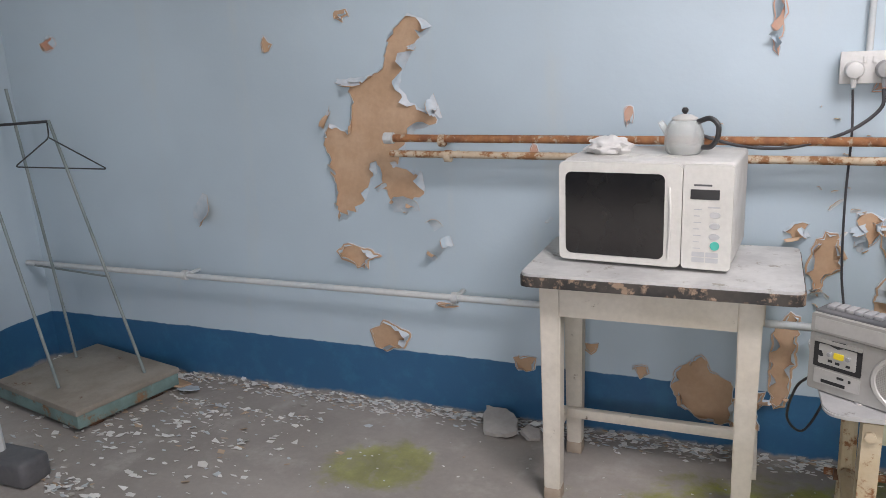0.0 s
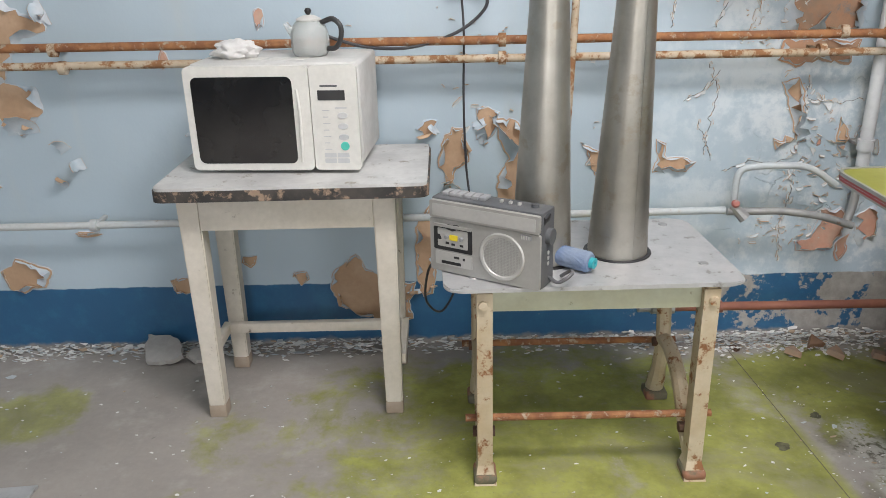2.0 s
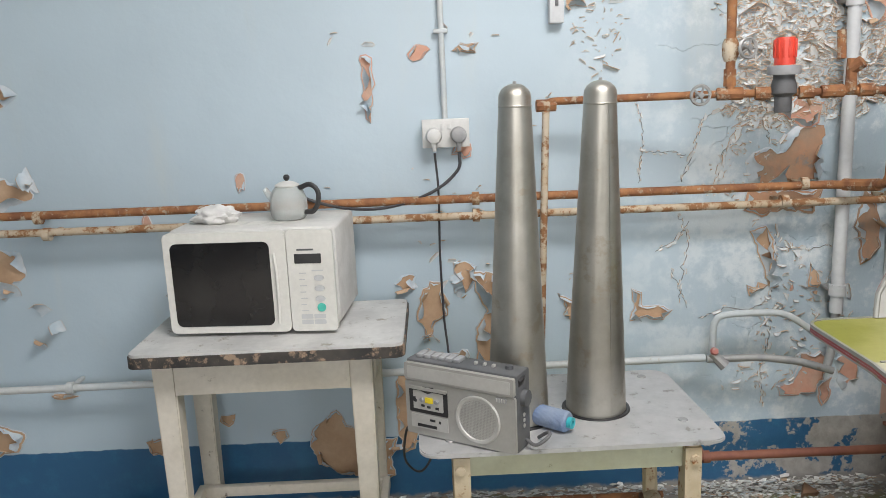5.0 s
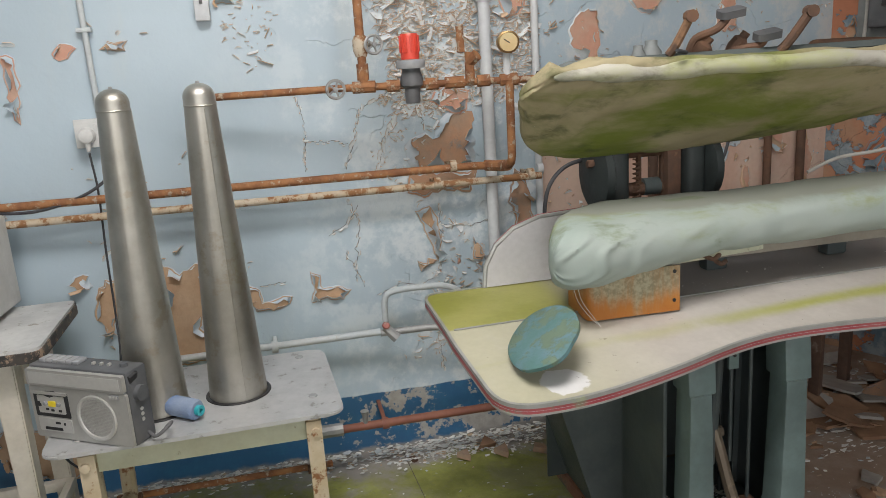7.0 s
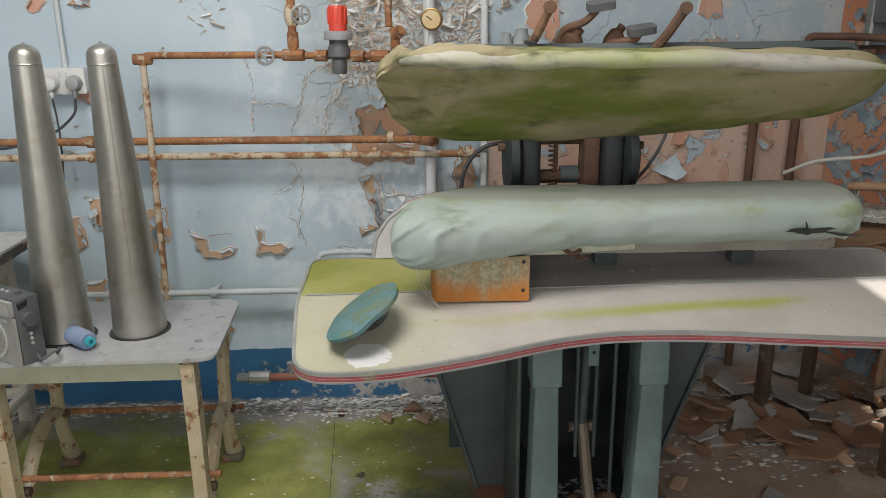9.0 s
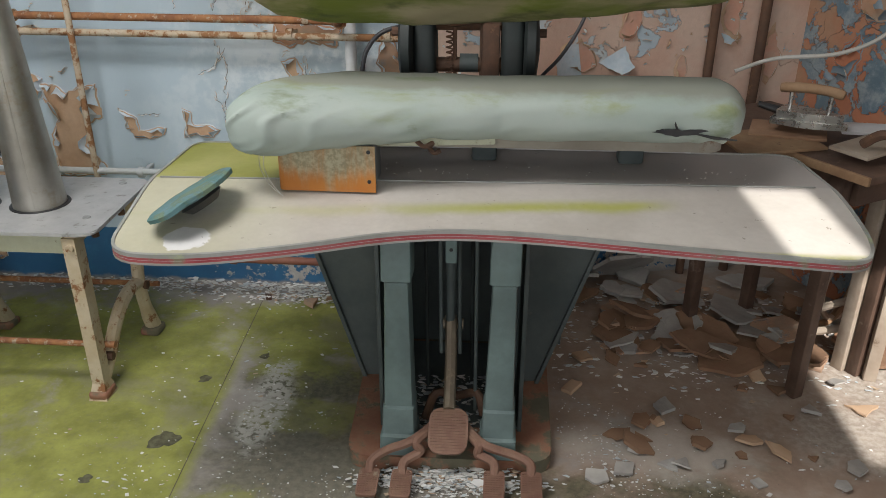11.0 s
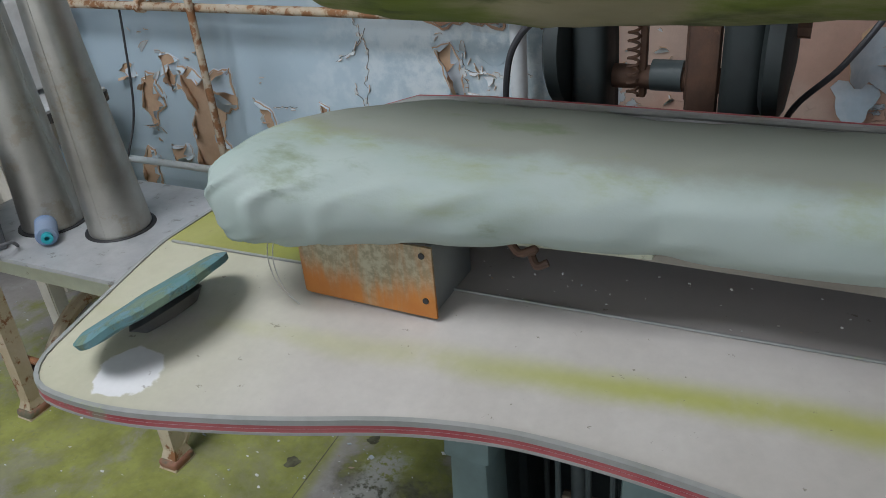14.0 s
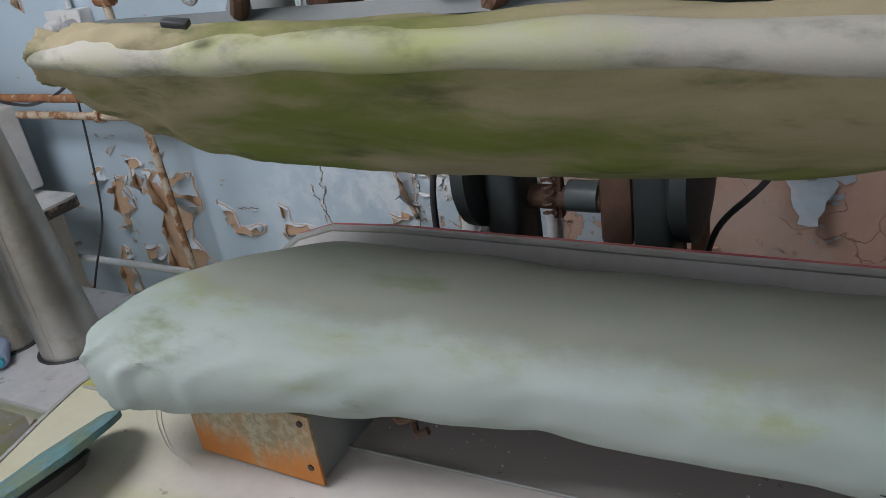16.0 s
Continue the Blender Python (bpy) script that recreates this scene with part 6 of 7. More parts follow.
rp = [roll_line(2.47 + 1.19 * (k / 80) ** 1.25) for k in range(81)]
part("cover_hem", tube(bmesh.new(), rp, [0.004 + 0.017 * min(1, k / 12, (80 - k) / 8) + 0.002 * math.sin(k * 0.5) for k in range(81)], 14), roll_cloth, press, "grimy white rolled hem of the cover")
shell = [(2.50, 0.03), (3.60, 0.03), (3.66, 0.15), (3.58, 0.25), (2.60, 0.32), (2.47, 0.22)]
part("head_casting", prism(bmesh.new(), round_poly(shell, 0.05), 0.045, 0.065, HM), press_dark, press)
part("cover_tear", prism(bmesh.new(), blob(2.475, 0.085, 0.022, 0.050, rng, 20, 0.4), 0.030, 0.058, HM), black_plastic, head, "dark gap where the cover has torn")
part("torn_lining", prism(bmesh.new(), blob(2.470, 0.150, 0.014, 0.035, rng, 20, 0.5), -0.010, 0.044, HM), cloth_white, head, "ragged white lining")
part("clip", one_box(2.773, 1.775, 1.434, 0.030, 0.012, 0.008, (20, 10, 15), 0.002), dark_wire, press)

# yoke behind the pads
# one even tone, much darker than the columns' green
yoke_paint = surf("near-black green enamel", (0.028, 0.037, 0.036), (0.02, 0.025, 0.024), 7, 0.6, stain=(0.09, 0.06, 0.04), amount=0.3)
for x, s in ((2.862, -1), (3.122, 1)):
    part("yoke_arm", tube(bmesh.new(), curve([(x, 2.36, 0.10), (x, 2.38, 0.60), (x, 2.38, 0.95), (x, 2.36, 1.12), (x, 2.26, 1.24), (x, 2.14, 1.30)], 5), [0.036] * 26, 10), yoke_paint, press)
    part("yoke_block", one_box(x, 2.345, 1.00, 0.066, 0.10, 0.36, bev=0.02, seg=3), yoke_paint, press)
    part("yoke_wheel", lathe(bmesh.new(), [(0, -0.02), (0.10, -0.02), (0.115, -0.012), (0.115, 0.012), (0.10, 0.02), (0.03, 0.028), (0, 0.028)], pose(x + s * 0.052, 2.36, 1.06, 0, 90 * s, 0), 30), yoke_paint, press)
    part("axle_nut", lathe(bmesh.new(), [(0, 0), (0.013, 0), (0.013, 0.022), (0, 0.022)], pose(x + s * 0.075, 2.33, 1.10, 0, 90 * s, 0), 6), dark_rust, press)
for z, r in ((1.0, 0.022), (1.115, 0.014)):
    part("cross_shaft", tube(bmesh.new(), [(2.87, 2.36, z), (3.11, 2.36, z)], r, 12), dark_rust, press)
part("latch_block", one_box(3.055, 2.35, 1.03, 0.055, 0.06, 0.20, (0, 0, 6), 0.012), dark_rust, press, "rusty latch block")
part("latch_arm", tube(bmesh.new(), curve([(2.90, 2.34, 1.15), (2.95, 2.32, 1.13), (3.02, 2.33, 1.14), (3.08, 2.34, 1.12)], 4), 0.014, 8), dark_rust, press)
part("spring", tube(bmesh.new(), [(2.935 + 0.010 * math.cos(k * 0.9), 2.34 + 0.010 * math.sin(k * 0.9), 0.97 + k * 0.0022) for k in range(60)], 0.003, 5), dark_rust, press)
for x in (2.95, 3.03):
    part("link", one_box(x, 2.355, 1.05, 0.012, 0.02, 0.17, bev=0.003), dark_rust, press)
part("collar", tube(bmesh.new(), [(2.965, 2.36, 1.005), (3.02, 2.36, 1.005)], 0.028, 14), press_dark, press)

# stand
base = part("base", prism(bmesh.new(), round_poly([(2.69, 1.70), (3.265, 1.71), (3.275, 2.42), (2.66, 2.42)], [0.07, 0.07, 0.03, 0.03]), 0.0, 0.045), press_base, press, "rusted cast-iron foot plate")


def column(x, lean):
    bm = bmesh.new()
    secs = [(0.045, 0.052, 1.765, 0.055, 0.0), (0.10, 0.050, 1.77, 0.053, 0.0), (0.105, 0.045, 1.775, 0.048, 0.0), (0.18, 0.044, 1.785, 0.047, 0.002), (0.185, 0.040, 1.79, 0.043, 0.002),
            (0.56, 0.032, 1.80, 0.040, 0.012), (0.565, 0.040, 1.80, 0.046, 0.012), (0.66, 0.040, 1.81, 0.046, 0.014), (0.71, 0.034, 1.83, 0.05, 0.022), (0.765, 0.03, 1.88, 0.05, 0.03)]
    rings = []
    for z, hx, cy, hy, off in secs:
        pts = round_rect(-hx, -hy, hx, hy, 0.008, 2)
        rings.append([bm.verts.new((x + lean * off + px, cy + py, z)) for px, py in pts])
    for a, b in zip(rings, rings[1:]):
        n = len(a)
        for k in range(n):
            bm.faces.new((a[k], a[(k + 1) % n], b[(k + 1) % n], b[k]))
    bm.faces.new(rings[0])
    bm.faces.new(rings[-1])
    part("column", bm, press_green, press, "blue-green enamelled column")


column(2.836, 0.0)
column(3.112, 0.4)
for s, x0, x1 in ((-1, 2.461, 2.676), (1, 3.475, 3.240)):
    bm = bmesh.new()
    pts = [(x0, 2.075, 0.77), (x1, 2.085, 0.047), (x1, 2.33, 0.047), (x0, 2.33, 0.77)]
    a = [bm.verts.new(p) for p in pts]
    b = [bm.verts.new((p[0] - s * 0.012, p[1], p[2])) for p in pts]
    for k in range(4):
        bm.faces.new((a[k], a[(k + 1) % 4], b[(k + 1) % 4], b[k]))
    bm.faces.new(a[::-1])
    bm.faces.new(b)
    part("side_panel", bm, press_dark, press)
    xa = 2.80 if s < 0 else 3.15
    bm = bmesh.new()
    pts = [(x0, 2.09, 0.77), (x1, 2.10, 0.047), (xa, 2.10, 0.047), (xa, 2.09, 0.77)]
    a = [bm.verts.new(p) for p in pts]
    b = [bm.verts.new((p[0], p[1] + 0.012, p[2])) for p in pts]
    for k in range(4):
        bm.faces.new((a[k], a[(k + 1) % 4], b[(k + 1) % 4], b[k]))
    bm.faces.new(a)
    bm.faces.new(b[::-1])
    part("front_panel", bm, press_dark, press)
# dark sheet, back and plates added to stand in for the interior's shade
part("shade_sheet", one_box(2.975, 2.08, 0.048, 0.39, 0.46, 0.008), press_dark, press)
part("shade_back", one_box(2.965, 2.33, 0.41, 0.72, 0.012, 0.72, bev=0.002), press_dark, press)
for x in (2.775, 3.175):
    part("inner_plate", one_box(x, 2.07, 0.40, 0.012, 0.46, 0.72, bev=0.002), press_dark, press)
part("hanger", one_box(2.974, 1.84, 0.665, 0.030, 0.012, 0.16, bev=0.002), press_green, press)
for z in (0.625, 0.655, 0.685):
    part("hole", lathe(bmesh.new(), [(0, 0), (0.005, 0), (0.005, 0.002), (0, 0.002)], pose(2.974, 1.8335, z, 90, 0, 0), 10), black_plastic, press)
part("spring_tube", tube(bmesh.new(), [(2.972, 1.90, 0.62), (2.968, 1.92, 0.36)], 0.014, 12), press_dark, press)
# rods further in take darker enamel, painting the shade inside the stand
for x, y, z0 in ((2.945, 1.88, 0.28), (2.998, 1.88, 0.28), (3.045, 1.86, 0.10), (2.90, 1.95, 0.12), (3.03, 1.98, 0.12)):
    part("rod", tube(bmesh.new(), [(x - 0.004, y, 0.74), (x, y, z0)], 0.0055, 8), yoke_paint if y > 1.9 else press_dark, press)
part("treadle_arm", tube(bmesh.new(), curve([(2.968, 1.93, 0.375), (2.972, 1.90, 0.33), (2.974, 1.83, 0.21), (2.975, 1.77, 0.165)], 5), [0.017, 0.018] + [0.017] * 14, 8), lever_mat, press, "bare greasy treadle arm")
part("pivot", tube(bmesh.new(), [(2.935, 1.935, 0.345), (3.005, 1.935, 0.345)], 0.016, 10), lever_mat, press)


def tread(parent, m, w, d, n_x, n_y, r, name="tread_plate"):
    """A cast pedal plate with a raised chequer."""
    bm = prism(bmesh.new(), round_rect(-w / 2, -d / 2, w / 2, d / 2, r, 4), -0.009, 0.0, m)
    t = part(name, bm, pedal_mat, parent)
    bm = bmesh.new()
    for i in range(n_x):
        for j in range(n_y):
            x, y = (i - (n_x - 1) / 2) * w * 0.9 / n_x, (j - (n_y - 1) / 2) * d * 0.9 / n_y
            if abs(x) > w / 2 - r * 0.4 and abs(y) > d / 2 - r * 0.4:
                continue
            v = bmesh.ops.create_cube(bm, size=1, matrix=m @ Matrix.Translation((x, y, 0.0012)) @ Matrix.Diagonal((w * 0.58 / n_x, d * 0.58 / n_y, 0.0024, 1)))
    part("chequer", bm, pedal_mat, t, smooth=0)


tread(press, pose(2.976, 1.715, 0.135, 28, 0, 0), 0.108, 0.135, 13, 15, 0.034)
for px, kx, pz in ((2.768, 2.93, 0.045), (2.857, 2.945, 0.045), (3.105, 3.005, 0.055), (3.203, 3.02, 0.058)):
    tread(press, pose(px, 1.600, pz, 8, 0, 0), 0.056, 0.092, 7, 11, 0.010)
    s = 1 if px > 2.97 else -1
    part("pedal_arm", tube(bmesh.new(), curve([(px, 1.635, pz - 0.004), (px - s * 0.003, 1.664, pz + 0.018), (px - s * 0.045, 1.688, 0.082), (kx + s * 0.055, 1.695, 0.108), (kx, 1.77, 0.11)], 6), 0.013, 8), pedal_mat, press)
part("gear_clutter", tube(bmesh.new(), curve([(2.90, 1.85, 0.07), (2.93, 1.88, 0.14), (2.99, 1.90, 0.12), (3.05, 1.86, 0.16), (3.07, 1.84, 0.10)], 4), 0.013, 8), dark_rust, press)

# ---- loose pieces on the press ----
pad = thing("iron_rest_pad", "round faded turquoise cloth pad tilted on a black foot", "pad", Matrix(((0.845, 0.254, -0.47, 2.372), (-0.25, 0.955, 0.06, 1.655), (0.47, 0.14, 0.87, 0.828), (0, 0, 0, 1))))
bm = lathe(bmesh.new(), [(0, 0.012), (0.055, 0.012), (0.10, 0.010), (0.112, 0.004), (0.110, -0.006), (0.09, -0.010), (0, -0.010)], Matrix.Diagonal((0.80, 1.20, 1, 1)), 40)
for v in bm.verts:
    v.co.z += 0.004 * noise.noise(v.co * 16)
    v.co.x *= 1 + 0.05 * noise.noise(v.co * 9)
part("disc", bm, disc_mat, pad)
part("foot", lathe(bmesh.new(), [(0, -0.040), (0.035, -0.036), (0.05, -0.02), (0.045, -0.010), (0, -0.010)], Matrix.Translation((0.02, 0, 0)) @ Matrix.Diagonal((0.8, 1.3, 1, 1)), 24), black_plastic, pad)


def pedal_piece(pts, r, knob, label):
    t = thing("rusty_lever", label, "lever")
    part("arm", tube(bmesh.new(), curve(pts, 5), r, 8), dark_rust, t)
    if knob:
        bm = prism(bmesh.new(), round_rect(-0.034, -0.02, 0.034, 0.02, 0.012), -0.009, 0.009, Matrix.Translation(pts[-1]) @ Euler((radians(15), radians(-8), 0)).to_matrix().to_4x4())
        part("tread", bm, dark_grey_plastic, t, "worn rubber tread")
    else:
        part("boss", tube(bmesh.new(), [Vector(pts[-1]) + Vector((-0.004, -0.016, 0)), Vector(pts[-1]) + Vector((0.004, 0.016, 0))], 0.015, 10), dark_rust, t)
    return t


pedal_piece([(2.785, 1.86, 1.425), (2.80, 1.85, 1.45), (2.826, 1.83, 1.513)], 0.011, False, "rusty bare lever sticking up behind the head")
pedal_piece([(2.86, 1.90, 1.425), (2.875, 1.89, 1.46), (2.92, 1.87, 1.48), (2.955, 1.866, 1.516)], 0.010, True, "rusty lever with a rubber tread behind the head")
pedal_piece([(2.985, 1.90, 1.425), (3.01, 1.88, 1.43), (3.04, 1.87, 1.435), (3.057, 1.866, 1.458)], 0.010, True, "short rusty lever with a rubber tread")
pedal_piece([(3.0, 1.90, 1.415), (3.06, 1.88, 1.41), (3.10, 1.86, 1.425), (3.15, 1.83, 1.508)], 0.012, False, "long cranked rusty lever behind the head")
for x, y, z, s in ((2.89, 1.90, 1.43, 0.03), (3.0, 1.91, 1.435, 0.022)):
    bm = lathe(bmesh.new(), [(0, -0.025), (s * 0.8, -0.025), (s, -0.005), (s * 0.9, 0.018), (s * 0.5, 0.026), (s * 0.5, 0.04), (0, 0.04)], pose(x, y, z, 20, 30, 0), 10)
    single("valve_casting", bm, dark_rust, "dark rusted valve casting behind the head", "valve")
for x, y, z, s, mat in ((2.735, 1.92, 1.42, 0.02, slate_grey), (2.775, 1.93, 1.43, 0.026, slate_grey)):
    bm = lathe(bmesh.new(), [(0, -0.03), (s, -0.03), (s, 0.005), (s * 0.6, 0.02), (s * 0.6, 0.032), (0, 0.034)], pose(x, y, z), 12)
    single("oil_cup", bm, mat, "small grey metal cup on the press head", "oil cup")

# ---- far pipes and switchgear ----
for k, (s, r, mat) in enumerate(((1.12, 0.017, dark_rust), (1.32, 0.019, dark_rust))):
    o = NEAST @ Vector((s, 0, 0.03))
    single("standpipe", tube(bmesh.new(), [(o.x, o.y, 0.0), (o.x, o.y, 1.34)], r, 12), mat, "dark brown upright pipe against the pink wall", "pipe")
single("post_pipe", tube(bmesh.new(), [(3.135, 2.62, 0.0), (3.135, 2.62, 1.36)], 0.018, 12), dark_rust, "dark brown upright pipe behind the press", "pipe")
hp = thing("gas_pipe", "dark pipe run with elbow and cocks by the corner", "pipe")
pipe("run", [(2.98, 2.62, 1.345), (3.9, 2.95, 1.345), (4.06, 3.03, 1.345), (4.06, 3.03, 1.40), (4.20, 2.95, 1.40), (4.32, 2.85, 1.392)], 0.0145, dark_rust, hp, corner=0.02)
part("cock", lathe(bmesh.new(), [(0, -0.03), (0.02, -0.03), (0.03, 0), (0.02, 0.03), (0, 0.03)], pose(4.18, 2.97, 1.335, 30, 40, 0), 10), dark_rust, hp)
part("union", tube(bmesh.new(), [(4.05, 3.03, 1.335), (4.065, 3.03, 1.36)], 0.022, 10), dark_rust, hp)
pipe("branch", [(4.0, 2.98, 1.335), (4.18, 2.97, 1.335), (4.26, 2.90, 1.345)], 0.012, dark_rust, hp)
single("bent_flex", tube(bmesh.new(), curve([(3.38, 2.55, 1.28), (3.34, 2.47, 1.13), (3.275, 2.43, 1.02), (3.20, 2.42, 0.93), (3.17, 2.42, 0.80)]), 0.0055, 8), cable_mat, "dark hose bowed in front of the pink wall", "hose")
single("hose", tube(bmesh.new(), curve([(2.85, 2.45, 1.10), (2.74, 2.42, 1.09), (2.68, 2.42, 1.04), (2.655, 2.42, 0.96), (2.65, 2.42, 0.80)]), 0.007, 8), cable_mat, "thin dark hose curving down beside the downpipe", "hose")
board = thing("switch_board", "grey wooden switch board with old fuse boxes", "switchboard", EAST @ pose(0.66, 1.675, 0.0))
part("backboard", one_box(0, 0, 0.012, 1.1, 0.62, 0.022, bev=0.003), slate_grey, board)
for k in range(5):
    bx = part("fuse_box", one_box(-0.42 + 0.20 * k, -0.13 + 0.02 * (k % 2), 0.06, 0.13, 0.20, 0.075, bev=0.012, seg=3), slate_grey if k % 2 else dark_grey_plastic, board)
    part("switch", one_box(-0.42 + 0.20 * k, -0.12, 0.105, 0.018, 0.05, 0.018, bev=0.003), white_plastic if k in (1, 2) else black_plastic, bx)
part("ledge", one_box(0, -0.325, 0.03, 1.12, 0.03, 0.06, bev=0.004), dark_rust, board)
single("white_flex", tube(bmesh.new(), curve([EAST @ Vector(p) for p in ((0.38, 1.75, 0.10), (0.42, 1.50, 0.12), (0.44, 1.20, 0.10), (0.43, 1.06, 0.12), (0.34, 0.98, 0.22), (0.20, 0.95, 0.36), (0.12, 0.90, 0.46))]), 0.0075, 8),
       white_cable, "dirty white flex hanging down to the electric iron", "cable")
single("white_flex", tube(bmesh.new(), curve([EAST @ Vector(p) for p in ((0.16, 1.70, 0.06), (0.15, 1.40, 0.05), (0.10, 1.31, 0.05), (0.04, 1.36, 0.05), (0.03, 1.40, 0.05))]), 0.007, 8),
       white_cable, "dirty white flex looped on the wall", "cable")


# ---- worn wooden table by the far wall ----
d_long, d_short = Vector((-0.50, 0.86, 0)), Vector((0.86, 0.50, 0))
side = thing("wooden_side_table", "dark worn wooden table heaped with rubbish", "table", Matrix(((d_short.x, d_long.x, 0, 4.055), (d_short.y, d_long.y, 0, 2.43), (0, 0, 1, 0), (0, 0, 0, 1))))
part("tabletop", one_box(0.02, 0.0, 0.775, 0.42, 0.74, 0.024, bev=0.004), wood_dark, side)
part("lip", one_box(-0.192, 0.0, 0.775, 0.012, 0.74, 0.026, bev=0.003), wood_brown, side)
for cy in (-0.29, 0.29):
    part("apron", one_box(0.0, cy, 0.715, 0.26, 0.02, 0.09, bev=0.003), wood_dark, side)
for cx in (-0.135, 0.155):
    part("apron", one_box(cx, 0.0, 0.715, 0.02, 0.56, 0.09, bev=0.003), wood_dark, side)
    for cy in (-0.245, 0.245):
        part("leg", one_box(cx, cy, 0.38, 0.042, 0.042, 0.76, bev=0.005), wood_dark, side)

ZT = 0.788
for i, (x, y, sx, sy, rz, mat, lab) in enumerate(((3.90, 2.32, 0.26, 0.20, 12, wood_brown, "warped brown board on the wooden table"), (3.98, 2.40, 0.22, 0.16, -20, chunk_tan, "torn brown hardboard on the wooden table"),
                                                  (4.14, 2.20, 0.20, 0.12, 35, wood_pale, "pale splintered board on the wooden table"), (4.20, 2.34, 0.17, 0.10, -15, board_mat, "grubby white card on the wooden table"))):
    single("loose_board", one_box(0, 0, 0, sx, sy, 0.010, bev=0.002), mat, lab, "board", m=pose(x, y, ZT + 0.007 + 0.012 * i, 2, -2, rz))
iron = thing("electric_iron", "tarnished chrome electric iron with a wooden handle", "iron", pose(4.02, 2.36, ZT + 0.048, 0, 0, -35))
sole = round_poly([(-0.10, -0.055), (0.02, -0.055), (0.12, 0.0), (0.02, 0.055), (-0.10, 0.055)], [0.01, 0.06, 0.02, 0.06, 0.01])
part("soleplate", prism(bmesh.new(), sole, 0.0, 0.018), chrome, iron)
part("hood", prism(bmesh.new(), [(x * 0.86, y * 0.82) for x, y in sole], 0.018, 0.042), chrome, iron)
for x in (-0.06, 0.05):
    part("bracket", tube(bmesh.new(), [(x, 0, 0.04), (x * 1.05, 0, 0.095)], 0.006, 8), chrome, iron)
part("handle", tube(bmesh.new(), curve([(-0.095, 0, 0.10), (-0.03, 0, 0.108), (0.04, 0, 0.108), (0.085, 0, 0.10)], 5), [0.013] + [0.015] * 14 + [0.012], 12), wood_brown, iron, "worn wooden handle")
part("plug", tube(bmesh.new(), [(-0.09, 0, 0.03), (-0.15, -0.02, 0.045)], [0.014, 0.009], 10), black_plastic, iron)
single("bent_bracket", tube(bmesh.new(), curve([(4.10, 2.16, ZT + 0.05), (4.13, 2.13, ZT + 0.085), (4.18, 2.12, ZT + 0.08), (4.20, 2.15, ZT + 0.05)]), 0.014, 8), dark_rust, "dark bent bracket on the wooden table", "bracket")

# ---- stool and broken chair ----
stool = thing("low_table", "low white-painted table with a dark red-edged top, littered", "table", pose(4.60, 2.42, 0, 0, 0, -14))
part("tabletop", prism(bmesh.new(), round_rect(-0.25, -0.25, 0.25, 0.25, 0.03), 0.492, 0.508), wood_dark, stool, "dark scuffed top")
part("edging", prism(bmesh.new(), round_rect(-0.254, -0.254, 0.254, 0.254, 0.032), 0.478, 0.492), red_trim, stool, "dull red edge strip")
for x in (-0.21, 0.21):
    part("apron", one_box(x, 0, 0.425, 0.020, 0.40, 0.106, bev=0.003), pipe_white, stool)
    part("apron", one_box(0, x, 0.425, 0.40, 0.020, 0.106, bev=0.003), pipe_white, stool)
    for y in (-0.21, 0.21):
        part("leg", one_box(x, y, 0.24, 0.040, 0.040, 0.48, bev=0.004), wood_pale, stool)
chair = thing("broken_chair", "broken bentwood chair lying under the table", "chair")
ring = [(4.30 + 0.17 * math.cos(a) * 0.7, 2.55 + 0.10 * math.cos(a), 0.22 + 0.17 * math.sin(a)) for a in [2 * math.pi * k / 20 for k in range(21)]]
part("hoop", tube(bmesh.new(), ring, 0.014, 8, caps=False), wood_brown, chair)
part("hoop", tube(bmesh.new(), [(x + 0.06, y + 0.05, z * 0.85 + 0.01) for x, y, z in ring], 0.012, 8, caps=False), wood_pale, chair)
for p, q in (((4.16, 2.42, 0.16), (4.36, 2.36, 0.28)), ((4.18, 2.42, 0.08), (4.38, 2.34, 0.17)), ((4.42, 2.50, 0.012), (4.34, 2.60, 0.40))):
    part("slat", tube(bmesh.new(), [p, q], 0.014, 8), wood_pale, chair)
single("table_leg", one_box(0, 0, 0.37, 0.045, 0.045, 0.74, bev=0.005), wood_pale, "pale wooden leg standing in the sun", "table leg", m=pose(4.275, 2.33, 0, 0, 0, 30))

# ---- platform scale frame in the far corner ----
scale_m = pose(-1.60, 2.47, -0.033, 0, 0, -12)
plat = thing("scale_platform", "low dusty platform with blue-green chipped edges", "platform", scale_m)
part("plate", one_box(0, 0, 0.125, 0.60, 0.48, 0.025, bev=0.004), platform_mat, plat)
part("edge", one_box(0, 0, 0.085, 0.59, 0.47, 0.055, bev=0.004), platform_edge, plat)
for x in (-0.24, 0.24):
    for y in (-0.14, 0.14):
        part("foot", one_box(x, y, 0.046, 0.06, 0.06, 0.026, bev=0.006), dark_rust, plat)
rack = thing("wire_rack", "thin grey-green rod rack standing on the platform", "rack")
for p, q in (((-1.60, 2.32, 0.105), (-1.98, 2.42, 1.30)), ((-1.36, 2.55, 0.105), (-1.72, 2.60, 1.17)), ((-1.80, 2.60, 0.105), (-1.98, 2.64, 1.30))):
    part("rod", tube(bmesh.new(), [p, q], 0.0065, 8), thin_wire, rack)
part("rail", tube(bmesh.new(), [(-2.12, 2.50, 1.15), (-1.72, 2.60, 1.165)], 0.006, 8), dark_wire, rack)
part("rail", tube(bmesh.new(), [(-2.05, 2.68, 0.50), (-1.60, 2.67, 0.48)], 0.005, 8), thin_wire, rack)
hanger = thing("coat_hanger", "bent wire coat hanger on the rack", "hanger")
